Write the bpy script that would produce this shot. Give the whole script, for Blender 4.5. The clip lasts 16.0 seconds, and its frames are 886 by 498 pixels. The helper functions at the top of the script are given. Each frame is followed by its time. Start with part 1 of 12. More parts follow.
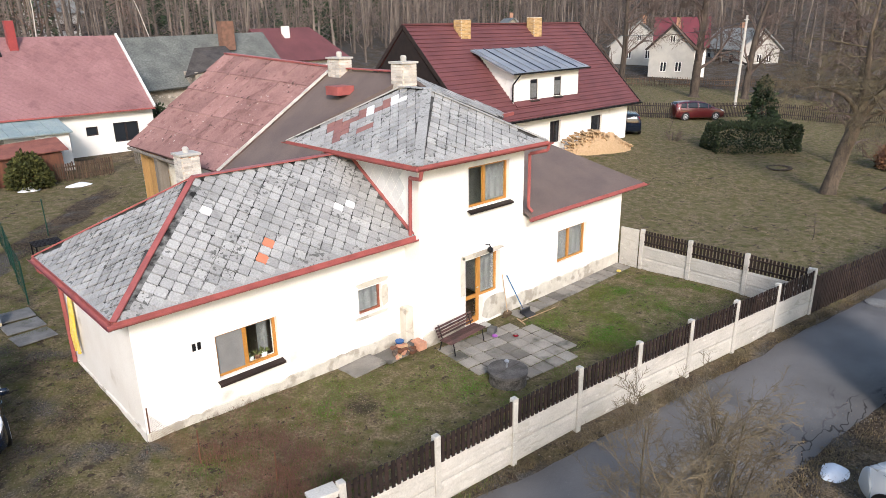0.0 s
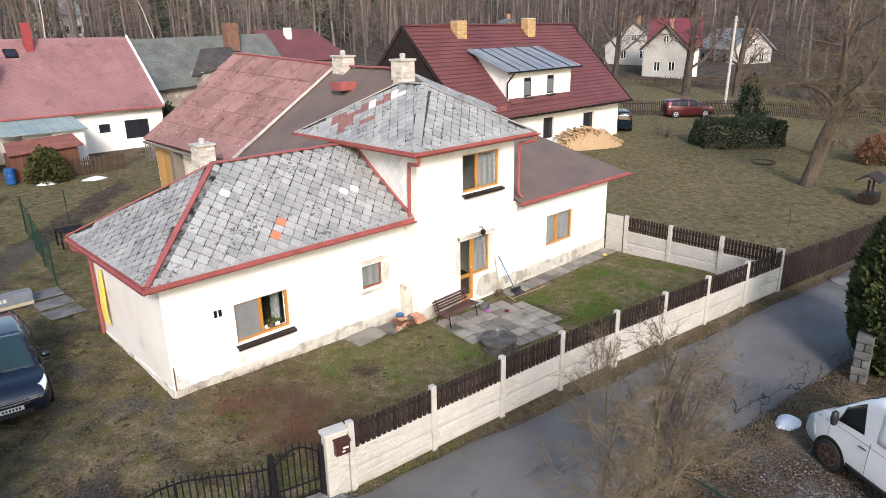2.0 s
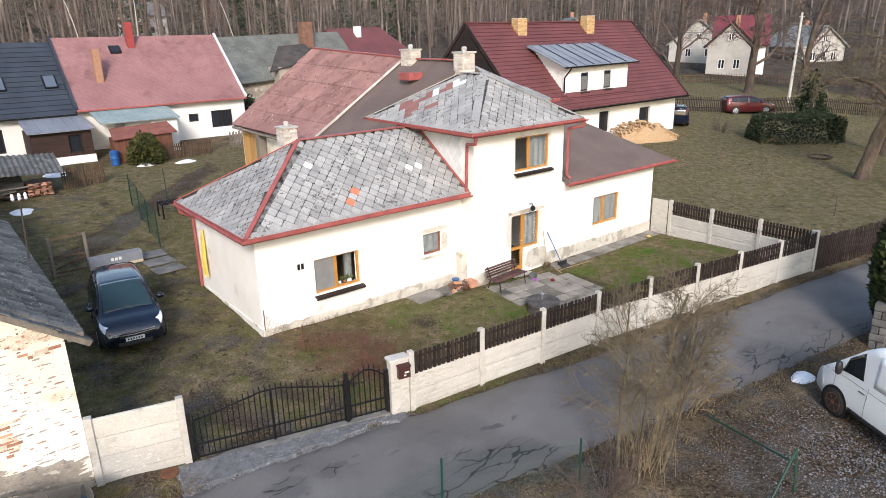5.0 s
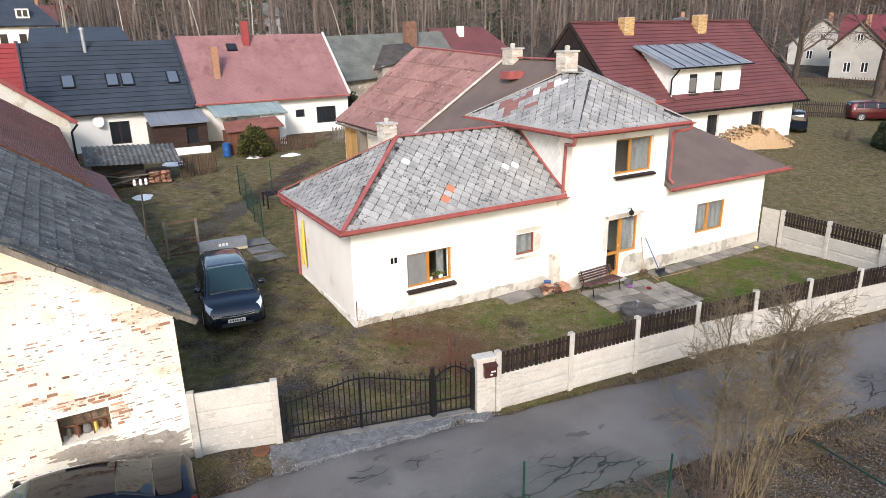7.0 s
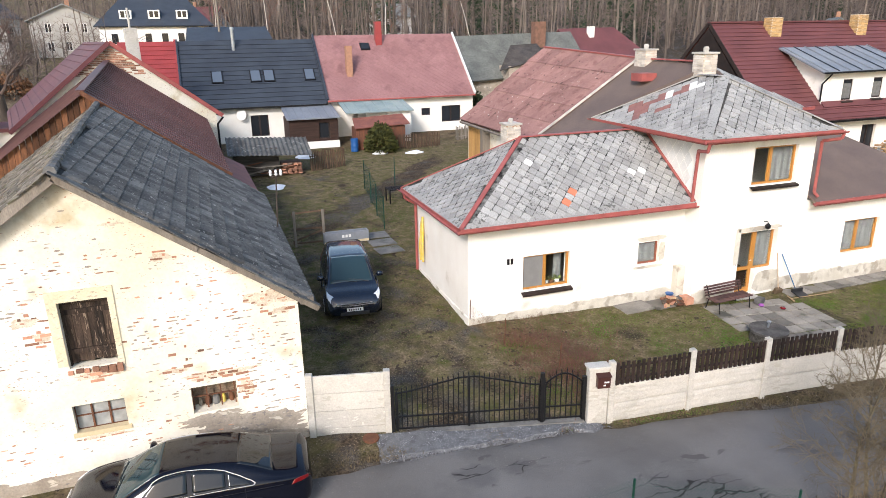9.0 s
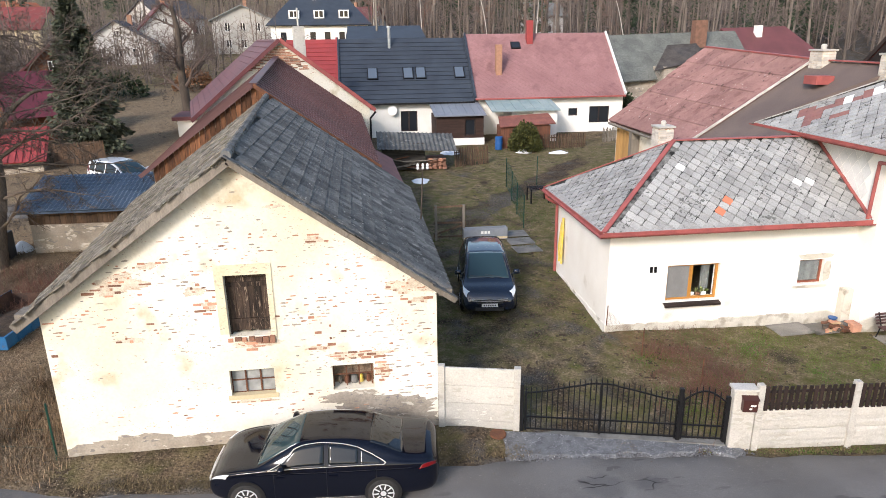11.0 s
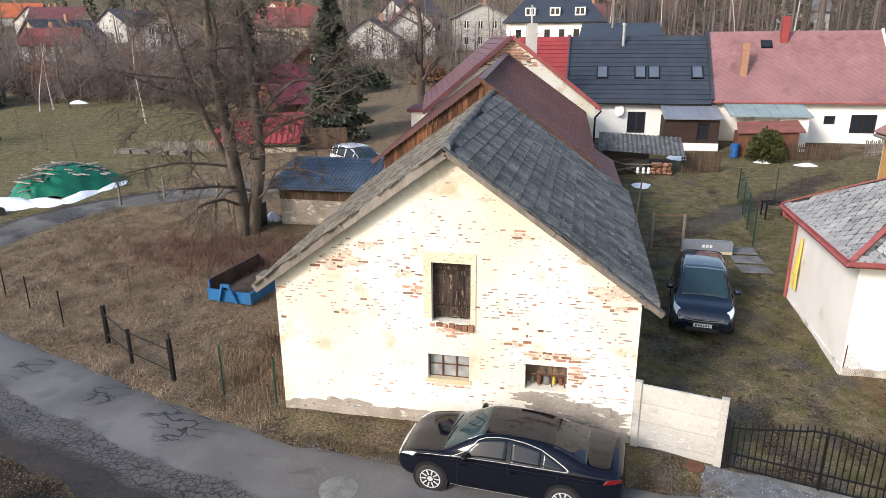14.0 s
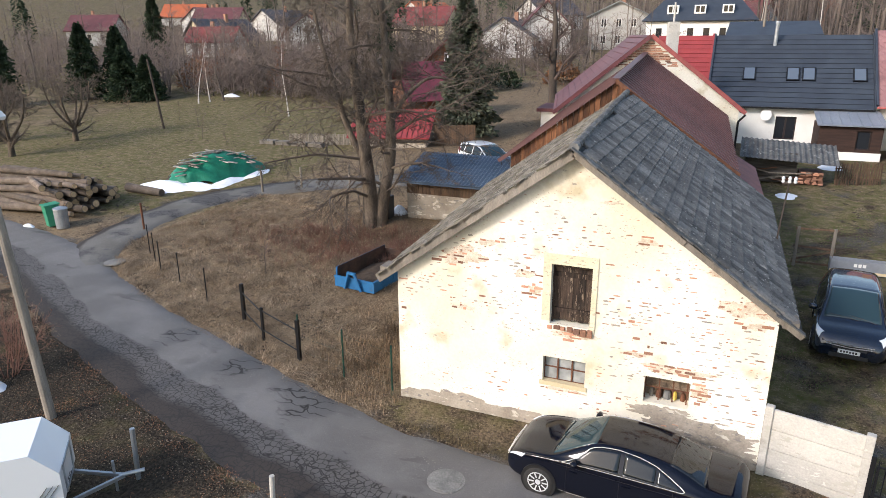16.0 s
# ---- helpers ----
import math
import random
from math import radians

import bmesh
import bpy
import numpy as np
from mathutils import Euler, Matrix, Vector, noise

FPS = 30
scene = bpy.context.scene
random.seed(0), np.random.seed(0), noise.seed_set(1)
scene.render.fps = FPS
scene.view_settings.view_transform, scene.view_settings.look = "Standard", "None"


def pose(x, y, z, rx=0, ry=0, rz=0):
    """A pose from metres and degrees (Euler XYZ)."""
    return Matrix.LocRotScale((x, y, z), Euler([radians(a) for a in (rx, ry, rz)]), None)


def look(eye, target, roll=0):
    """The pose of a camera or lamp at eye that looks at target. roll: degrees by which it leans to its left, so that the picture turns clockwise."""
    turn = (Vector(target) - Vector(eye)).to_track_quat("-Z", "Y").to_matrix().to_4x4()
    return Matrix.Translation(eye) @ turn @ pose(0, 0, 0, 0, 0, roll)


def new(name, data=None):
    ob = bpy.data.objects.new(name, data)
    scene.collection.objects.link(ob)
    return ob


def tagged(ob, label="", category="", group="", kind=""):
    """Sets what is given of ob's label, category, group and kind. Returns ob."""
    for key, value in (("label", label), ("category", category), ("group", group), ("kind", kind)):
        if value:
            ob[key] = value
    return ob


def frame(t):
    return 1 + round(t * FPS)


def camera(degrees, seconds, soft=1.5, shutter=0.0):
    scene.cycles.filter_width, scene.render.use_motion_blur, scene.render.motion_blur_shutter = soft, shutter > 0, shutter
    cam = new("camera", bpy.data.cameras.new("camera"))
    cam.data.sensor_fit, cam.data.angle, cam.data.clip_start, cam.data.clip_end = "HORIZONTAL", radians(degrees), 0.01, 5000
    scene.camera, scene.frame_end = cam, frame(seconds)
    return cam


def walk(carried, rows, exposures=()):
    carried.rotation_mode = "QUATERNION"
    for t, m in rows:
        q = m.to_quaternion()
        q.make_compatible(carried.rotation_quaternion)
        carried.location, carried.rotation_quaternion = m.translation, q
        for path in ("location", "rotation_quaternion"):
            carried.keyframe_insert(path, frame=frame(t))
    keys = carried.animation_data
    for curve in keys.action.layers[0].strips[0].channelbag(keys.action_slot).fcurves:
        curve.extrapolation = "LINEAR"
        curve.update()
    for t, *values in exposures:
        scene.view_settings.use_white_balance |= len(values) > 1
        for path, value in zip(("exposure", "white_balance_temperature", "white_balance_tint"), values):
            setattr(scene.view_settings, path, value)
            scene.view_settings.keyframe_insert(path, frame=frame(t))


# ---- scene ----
cam = camera(67.73, 16.0, soft=0.7)
PATH = [
    (0.0, pose(-4.130, -14.443, 9.085, 71.502, 0.852, -43.932)),
    (0.5, pose(-4.452, -14.799, 9.086, 71.502, 0.877, -43.993)),
    (1.0, pose(-4.765, -15.161, 9.077, 71.549, 0.914, -44.050)),
    (1.5, pose(-5.077, -15.522, 9.061, 71.580, 0.953, -44.065)),
    (2.0, pose(-5.405, -15.912, 9.028, 71.621, 1.012, -44.031)),
    (2.5, pose(-5.757, -16.338, 9.002, 71.631, 1.113, -43.937)),
    (3.0, pose(-6.117, -16.775, 8.987, 71.640, 1.136, -43.691)),
    (5.5, pose(-7.203, -18.164, 8.854, 71.731, 1.233, -36.686)),
    (6.0, pose(-7.161, -18.135, 8.838, 71.793, 1.222, -34.530)),
    (6.5, pose(-7.137, -18.075, 8.813, 71.845, 1.149, -32.443)),
    (7.0, pose(-7.121, -18.031, 8.805, 71.882, 1.086, -30.258)),
    (7.5, pose(-7.128, -17.990, 8.806, 71.926, 1.001, -27.745)),
    (8.0, pose(-7.131, -17.989, 8.797, 71.997, 0.980, -25.147)),
    (10.5, pose(-7.254, -17.894, 8.768, 72.190, 0.708, -10.717)),
    (11.0, pose(-7.285, -17.962, 8.747, 72.219, 0.688, -7.426)),
    (11.5, pose(-7.301, -18.010, 8.717, 72.200, 0.620, -4.206)),
    (12.0, pose(-7.269, -18.004, 8.703, 72.216, 0.578, -0.976)),
    (12.5, pose(-7.204, -17.965, 8.716, 72.208, 0.560, 2.258)),
    (13.0, pose(-7.199, -17.874, 8.729, 72.237, 0.518, 5.498)),
    (13.5, pose(-7.183, -17.823, 8.716, 72.215, 0.448, 8.718)),
    (14.0, pose(-7.156, -17.781, 8.725, 72.213, 0.439, 11.779)),
    (14.5, pose(-7.122, -17.782, 8.740, 72.209, 0.463, 14.916)),
    (15.0, pose(-7.116, -17.782, 8.740, 72.225, 0.457, 18.008)),
    (15.5, pose(-7.125, -17.777, 8.737, 72.222, 0.423, 20.973)),
    (16.0, pose(-7.159, -17.782, 8.713, 72.190, 0.326, 22.828)),
]
walk(cam, PATH, [(0, 0.80, 6330, 15.5), (16, 0.80, 6330, 15.5)])

# ---- light ----
SUN_FROM = Vector((-0.50, -0.72, 0.48)).normalized()
world = bpy.data.worlds.new("world")
scene.world = world
world.use_nodes = True
wt = world.node_tree
sky = wt.nodes.new("ShaderNodeTexSky")
sky.sky_type, sky.sun_disc = "NISHITA", False
sky.sun_elevation = math.asin(SUN_FROM.z)
sky.sun_rotation = math.atan2(SUN_FROM.x, SUN_FROM.y)
sky.air_density, sky.dust_density = 1.5, 1.5
wt.nodes["Background"].inputs["Strength"].default_value = 0.15
wt.links.new(sky.outputs[0], wt.nodes["Background"].inputs["Color"])
sun = new("sun", bpy.data.lights.new("sun", "SUN"))
sun.data.energy, sun.data.angle, sun.data.color = 2.0, radians(12), (1.0, 0.95, 0.88)
sun.matrix_world = look(SUN_FROM * 60, (0, 0, 0))
scene.view_settings.exposure = 0.0


# ---- materials ----
def mat(name, a, b=None, scale=1.5, fine=30.0, rough=0.85, metal=0.0, bump=0.25, rnd=0.0, vary=0.25,
        stain=None, stain_scale=0.8, stain_at=0.58, island=False, spec=0.3, stretch=(1, 1, 1)):
    m = bpy.data.materials.new(name)
    m.use_nodes = True
    nt = m.node_tree
    n, l = nt.nodes, nt.links
    bsdf = n["Principled BSDF"]
    pos = n.new("ShaderNodeNewGeometry")
    mp = n.new("ShaderNodeMapping")
    mp.inputs["Scale"].default_value = stretch
    l.new(pos.outputs["Position"], mp.inputs["Vector"])

    def tex(s, detail=5):
        t = n.new("ShaderNodeTexNoise")
        t.inputs["Scale"].default_value, t.inputs["Detail"].default_value = s, detail
        l.new(mp.outputs[0], t.inputs["Vector"])
        return t.outputs["Fac"]

    def ramp(v, lo, hi):
        r = n.new("ShaderNodeMapRange")
        r.inputs["From Min"].default_value, r.inputs["From Max"].default_value = lo, hi
        l.new(v, r.inputs["Value"])
        return r.outputs[0]

    def mix(f, x, y):
        k = n.new("ShaderNodeMix")
        k.data_type = "RGBA"
        l.new(f, k.inputs["Factor"])
        for sock, val in ((k.inputs["A"], x), (k.inputs["B"], y)):
            if isinstance(val, tuple):
                sock.default_value = (*val, 1)
            else:
                l.new(val, sock)
        return k.outputs["Result"]

    b = b or tuple(c * 0.72 for c in a)
    col = mix(ramp(tex(scale), 0.35, 0.65), a, b)
    if stain:
        col = mix(ramp(tex(stain_scale, 8), stain_at, stain_at + 0.1), col, stain)
    grain = tex(fine, 3)
    hsv = n.new("ShaderNodeHueSaturation")
    l.new(col, hsv.inputs["Color"])
    val = ramp(grain, 0.2, 0.8)
    r = n.new("ShaderNodeMapRange")
    r.inputs["To Min"].default_value, r.inputs["To Max"].default_value = 1 - vary, 1 + vary
    l.new(val, r.inputs["Value"])
    out = r.outputs[0]
    if rnd:
        src = pos.outputs["Random Per Island"] if island else n.new("ShaderNodeObjectInfo").outputs["Random"]
        q = n.new("ShaderNodeMapRange")
        q.inputs["To Min"].default_value, q.inputs["To Max"].default_value = 1 - rnd, 1 + rnd
        l.new(src, q.inputs["Value"])
        mu = n.new("ShaderNodeMath")
        mu.operation = "MULTIPLY"
        l.new(out, mu.inputs[0])
        l.new(q.outputs[0], mu.inputs[1])
        out = mu.outputs[0]
    l.new(out, hsv.inputs["Value"])
    l.new(hsv.outputs[0], bsdf.inputs["Base Color"])
    bsdf.inputs["Roughness"].default_value = rough
    bsdf.inputs["Metallic"].default_value = metal
    bsdf.inputs["Specular IOR Level"].default_value = spec
    if bump:
        bp = n.new("ShaderNodeBump")
        bp.inputs["Strength"].default_value, bp.inputs["Distance"].default_value = bump, 0.02
        l.new(grain, bp.inputs["Height"])
        l.new(bp.outputs[0], bsdf.inputs["Normal"])
    return m


def glass(name, tint=(0.9, 0.95, 0.95)):
    m = bpy.data.materials.new(name)
    m.use_nodes = True
    b = m.node_tree.nodes["Principled BSDF"]
    b.inputs["Base Color"].default_value = (*tint, 1)
    b.inputs["Transmission Weight"].default_value = 1.0
    b.inputs["Roughness"].default_value = 0.02
    b.inputs["IOR"].default_value = 1.3
    return m


def gloss(name, c, rough=0.15, metal=0.0, coat=0.0, spec=0.5):
    m = bpy.data.materials.new(name)
    m.use_nodes = True
    b = m.node_tree.nodes["Principled BSDF"]
    b.inputs["Base Color"].default_value = (*c, 1)
    b.inputs["Roughness"].default_value, b.inputs["Metallic"].default_value = rough, metal
    b.inputs["Coat Weight"].default_value = coat
    b.inputs["Specular IOR Level"].default_value = spec
    b.inputs["Coat Roughness"].default_value = 0.03
    return m


WHITE = mat("white_plaster", (0.84, 0.82, 0.77), (0.78, 0.75, 0.69), 0.9, 25, stain=(0.60, 0.56, 0.48), stain_at=0.66, vary=0.06, bump=0.15)
PLINTH = mat("worn_plinth_plaster", (0.62, 0.58, 0.50), (0.50, 0.46, 0.38), 2.5, 30, stain=(0.36, 0.32, 0.26), stain_scale=2.2, stain_at=0.52, vary=0.12)
CREAM = mat("peeling_cream_plaster", (0.79, 0.76, 0.68), (0.69, 0.63, 0.49), 0.5, 14, stain=(0.52, 0.44, 0.29), stain_scale=0.8, stain_at=0.58, vary=0.08, bump=0.5)


def flakes(m, colour, size, where, at, stretch=(1, 1, 2.2), share=0.56):
    """Small chips of another colour, gathered in loose clusters."""
    n, l = m.node_tree.nodes, m.node_tree.links
    bsdf = n["Principled BSDF"]
    base = bsdf.inputs["Base Color"].links[0].from_socket
    pos = n.new("ShaderNodeNewGeometry")
    mp = n.new("ShaderNodeMapping")
    mp.inputs["Scale"].default_value = stretch
    mp.inputs["Location"].default_value = (size, where, at)
    l.new(pos.outputs["Position"], mp.inputs["Vector"])
    out = []
    for s, lo, hi, d in ((size, at, at + 0.02, 4), (where, share, share + 0.08, 3)):
        t = n.new("ShaderNodeTexNoise")
        t.inputs["Scale"].default_value, t.inputs["Detail"].default_value = s, d
        l.new(mp.outputs[0], t.inputs["Vector"])
        r = n.new("ShaderNodeMapRange")
        r.inputs["From Min"].default_value, r.inputs["From Max"].default_value = lo, hi
        l.new(t.outputs["Fac"], r.inputs["Value"])
        out.append(r.outputs[0])
    mu = n.new("ShaderNodeMath")
    mu.operation = "MULTIPLY"
    l.new(out[0], mu.inputs[0])
    l.new(out[1], mu.inputs[1])
    k = n.new("ShaderNodeMix")
    k.data_type = "RGBA"
    l.new(mu.outputs[0], k.inputs["Factor"])
    l.new(base, k.inputs["A"])
    k.inputs["B"].default_value = (*colour, 1)
    l.new(k.outputs["Result"], bsdf.inputs["Base Color"])


flakes(CREAM, (0.26, 0.22, 0.18), 8.0, 0.9, 0.64, (1, 1, 2.6), 0.55)
flakes(CREAM, (0.46, 0.22, 0.13), 9.0, 1.1, 0.63, (1, 1, 3.0), 0.53)
flakes(CREAM, (0.34, 0.28, 0.20), 18.0, 1.6, 0.635, (1, 1, 2.0), 0.53)
GREYPLASTER = mat("bare_grey_render", (0.38, 0.33, 0.27), (0.27, 0.23, 0.185), 1.6, 22, vary=0.2, bump=0.5)
flakes(GREYPLASTER, (0.22, 0.20, 0.18), 5.0, 1.5, 0.58, share=0.45)
flakes(GREYPLASTER, (0.55, 0.50, 0.42), 4.0, 1.9, 0.56, share=0.5)
BRICK = mat("old_red_brick", (0.41, 0.21, 0.135), (0.31, 0.16, 0.105), 6, 50, rnd=0.55, vary=0.2)
DARKBRICK = mat("sooty_brick", (0.22, 0.115, 0.08), (0.15, 0.085, 0.06), 5, 40, vary=0.3)
BRICKJ = mat("old_red_brick_wall", (0.45, 0.24, 0.15), (0.36, 0.20, 0.13), 6, 50, rnd=0.5, vary=0.2, island=True)
MORTAR = mat("brick_backing", (0.50, 0.41, 0.31), (0.66, 0.59, 0.48), 7, 40, vary=0.25)
flakes(MORTAR, (0.40, 0.21, 0.135), 9.0, 2.0, 0.58, share=0.46)
SLATE = mat("grey_cement_slate", (0.37, 0.365, 0.35), (0.28, 0.28, 0.27), 1.1, 26, rnd=0.16, vary=0.25, bump=0.4)
SLATEJ = mat("grey_cement_slate_rows", (0.37, 0.365, 0.35), (0.28, 0.28, 0.27), 1.1, 26, rnd=0.16, vary=0.25, bump=0.4, island=True)
SLATEBED = mat("roof_felt_dark", (0.025, 0.023, 0.022), (0.045, 0.043, 0.04), 4, 30, vary=0.3)
flakes(SLATE, (0.13, 0.13, 0.122), 9.0, 1.1, 0.58, (1, 1, 1), 0.48)
flakes(SLATEJ, (0.13, 0.13, 0.122), 9.0, 1.1, 0.58, (1, 1, 1), 0.48)
SLATELICHEN = mat("lichen_slate_bed", (0.22, 0.22, 0.21), (0.012, 0.012, 0.011), 4.5, 20, vary=0.3)
SLATEUNDER = mat("slate_bed", (0.085, 0.082, 0.078), (0.03, 0.03, 0.029), 3, 30, vary=0.3)
SLATEWHITE = mat("new_white_slate", (0.68, 0.68, 0.66), (0.60, 0.60, 0.58), 2, 20, vary=0.08)
SLATERED = mat("orange_slate", (0.60, 0.20, 0.11), (0.52, 0.18, 0.10), 2, 20, vary=0.1)
SLATEMAROON = mat("maroon_slate", (0.28, 0.13, 0.11), (0.22, 0.11, 0.10), 2, 20, vary=0.15)
REDMETAL = mat("red_painted_metal", (0.36, 0.10, 0.088), (0.27, 0.078, 0.07), 3, 40, rough=0.55, vary=0.12, bump=0.05)
FELT = mat("brown_roofing_felt", (0.155, 0.115, 0.098), (0.12, 0.09, 0.08), 0.8, 60, vary=0.18, bump=0.3)
REDSHEET = mat("faded_red_corrugated_sheet", (0.25, 0.143, 0.132), (0.20, 0.112, 0.103), 0.9, 16, vary=0.2, rnd=0.16, stain=(0.17, 0.09, 0.082), stain_scale=2.2, stain_at=0.54)
flakes(REDSHEET, (0.50, 0.47, 0.43), 11.0, 2.0, 0.685, (1, 1, 1), 0.45)
flakes(REDSHEET, (0.075, 0.045, 0.04), 5.0, 1.2, 0.635, (1, 1, 1), 0.46)
OLDTILE = mat("mossy_dark_roof_tile", (0.145, 0.142, 0.136), (0.085, 0.084, 0.081), 1.2, 22, rnd=0.34, vary=0.28, stain=(0.25, 0.245, 0.225), stain_scale=5, stain_at=0.64, bump=0.5)
OLDTILEJ = mat("mossy_dark_roof_tile_rows", (0.145, 0.142, 0.136), (0.085, 0.084, 0.081), 1.2, 22, rnd=0.34, vary=0.28, stain=(0.25, 0.245, 0.225), stain_scale=5, stain_at=0.64, bump=0.5, island=True)
MOSSTILE = mat("brown_mossy_shingle", (0.20, 0.175, 0.14), (0.11, 0.095, 0.075), 1.5, 22, rnd=0.5, vary=0.3, stain=(0.09, 0.085, 0.045), stain_scale=2.5, stain_at=0.56, bump=0.5, island=True)
flakes(MOSSTILE, (0.32, 0.30, 0.26), 14.0, 2.2, 0.60, (1, 1, 1), 0.48)
for m_ in (OLDTILE, OLDTILEJ):
    flakes(m_, (0.30, 0.295, 0.275), 17.0, 2.5, 0.63, (1, 1, 1), 0.48)
    flakes(m_, (0.04, 0.04, 0.038), 13.0, 3.0, 0.63, (1, 1, 1), 0.48)
DARKTILE = mat("anthracite_metal_tile", (0.045, 0.055, 0.07), (0.035, 0.042, 0.055), 1, 20, rough=0.45, vary=0.1, bump=0.05)
PINKTILE = mat("faded_pink_slate", (0.29, 0.152, 0.15), (0.235, 0.12, 0.118), 0.5, 8, vary=0.14, rnd=0.08, island=True, stain=(0.20, 0.102, 0.10), stain_scale=0.9, stain_at=0.60)
MAROONTILE = mat("maroon_metal_tile", (0.145, 0.052, 0.052), (0.115, 0.042, 0.043), 0.7, 15, rough=0.6, vary=0.15, bump=0.1)
BROWNMETAL = mat("brown_red_standing_seam_metal", (0.12, 0.058, 0.057), (0.085, 0.043, 0.043), 0.5, 10, rough=0.5, vary=0.12, bump=0.08)
REDTILE = mat("bright_red_metal_tile", (0.31, 0.052, 0.05), (0.24, 0.042, 0.042), 1, 15, rough=0.5, vary=0.12, bump=0.1)
BLUETILE = mat("blue_grey_metal_tile", (0.10, 0.14, 0.20), (0.078, 0.112, 0.163), 1, 15, rough=0.4, vary=0.1, bump=0.05)
GREYSHEET = mat("weathered_grey_sheet", (0.26, 0.27, 0.26), (0.18, 0.19, 0.18), 0.7, 12, vary=0.2, rnd=0.1)
TEALSHEET = mat("weathered_teal_sheet", (0.30, 0.36, 0.35), (0.22, 0.29, 0.29), 0.8, 10, rough=0.6, vary=0.15)
ZINC = mat("zinc_sheet", (0.30, 0.32, 0.35), (0.24, 0.26, 0.29), 0.7, 10, rough=0.5, metal=0.3, vary=0.12)
OLDWOOD = mat("weathered_brown_board", (0.115, 0.07, 0.042), (0.06, 0.04, 0.027), 2, 30, vary=0.35, rnd=0.3, stretch=(4, 4, 0.6))
GREYWOOD = mat("silvered_wood", (0.23, 0.20, 0.165), (0.16, 0.14, 0.115), 2, 30, vary=0.3, rnd=0.25, stretch=(4, 4, 0.6))
YELLOWWOOD = mat("yellow_varnished_board", (0.50, 0.29, 0.10), (0.42, 0.23, 0.08), 2, 30, vary=0.2, rnd=0.15, stretch=(4, 4, 0.6))
OAKFRAME = mat("golden_oak_frame", (0.44, 0.205, 0.045), (0.37, 0.165, 0.035), 3, 30, rough=0.45, vary=0.15, bump=0.05)
DARKBROWN = mat("dark_brown_stained_wood", (0.032, 0.020, 0.017), (0.018, 0.012, 0.010), 3, 40, rough=0.6, vary=0.3, rnd=0.3)
SHUTTER = mat("old_shutter_board", (0.075, 0.05, 0.036), (0.022, 0.016, 0.013), 3, 30, vary=0.5, rnd=0.35, stretch=(5, 5, 0.5))
flakes(SHUTTER, (0.22, 0.17, 0.125), 14.0, 2.0, 0.60, (3, 3, 0.3), 0.45)
CONCRETE = mat("pale_concrete", (0.50, 0.475, 0.43), (0.43, 0.41, 0.37), 1.6, 25, vary=0.15, stain=(0.33, 0.31, 0.27), stain_scale=1.5, stain_at=0.62, bump=0.4, rnd=0.07)
flakes(CONCRETE, (0.40, 0.38, 0.33), 4.0, 0.9, 0.55, (1, 1, 3), 0.5)
flakes(CONCRETE, (0.57, 0.55, 0.50), 5.0, 1.3, 0.63, (1, 1, 2), 0.5)
DARKCONCRETE = mat("dark_weathered_concrete", (0.20, 0.195, 0.18), (0.13, 0.127, 0.12), 2.5, 25, vary=0.25, bump=0.6)
SLAB = mat("grey_paving_slab", (0.27, 0.248, 0.214), (0.185, 0.17, 0.147), 1.5, 30, vary=0.2, rnd=0.34, stain=(0.11, 0.105, 0.085), stain_scale=1.3, stain_at=0.58)
STONE = mat("grey_block_stone", (0.14, 0.137, 0.13), (0.08, 0.078, 0.075), 3, 30, vary=0.25, rnd=0.2)
BLACKMETAL = mat("black_painted_steel", (0.010, 0.010, 0.011), (0.007, 0.007, 0.008), 3, 40, rough=0.4, vary=0.1, bump=0.03)
GREENMETAL = mat("green_coated_steel", (0.010, 0.05, 0.035), (0.008, 0.04, 0.028), 3, 40, rough=0.45, vary=0.1, bump=0.03)
STEEL = mat("galvanised_steel", (0.42, 0.44, 0.46), (0.34, 0.36, 0.38), 4, 30, rough=0.4, metal=0.7, vary=0.12, bump=0.05)
RUST = mat("rusty_steel", (0.15, 0.065, 0.035), (0.10, 0.045, 0.028), 6, 40, vary=0.3)
BLUEPAINT = mat("chipped_blue_paint", (0.02, 0.13, 0.30), (0.02, 0.10, 0.23), 3, 30, rough=0.5, vary=0.15, stain=(0.14, 0.09, 0.07), stain_scale=3, stain_at=0.64)
BARK = mat("grey_brown_bark", (0.088, 0.068, 0.053), (0.048, 0.037, 0.029), 3, 30, vary=0.35, bump=0.8, stretch=(1, 1, 0.4))
TWIG = mat("brown_twigs", (0.135, 0.098, 0.082), (0.078, 0.057, 0.048), 1, 20, vary=0.25, bump=0)
REDTWIG = mat("reddish_twigs", (0.18, 0.09, 0.062), (0.13, 0.068, 0.05), 1, 20, vary=0.25, bump=0)
PALETWIG = mat("pale_tan_twigs", (0.27, 0.20, 0.12), (0.17, 0.13, 0.075), 1, 20, vary=0.25, bump=0)
BIRCH = mat("white_birch_bark", (0.62, 0.58, 0.53), (0.42, 0.38, 0.34), 3, 20, vary=0.2, stretch=(1, 1, 3))
NEEDLE = mat("dark_green_needles", (0.030, 0.048, 0.020), (0.018, 0.030, 0.014), 1.5, 20, vary=0.35, rnd=0.3, island=True, bump=0)
THUJA = mat("thuja_green", (0.06, 0.075, 0.022), (0.03, 0.042, 0.014), 2, 20, vary=0.35, rnd=0.35, island=True, bump=0)
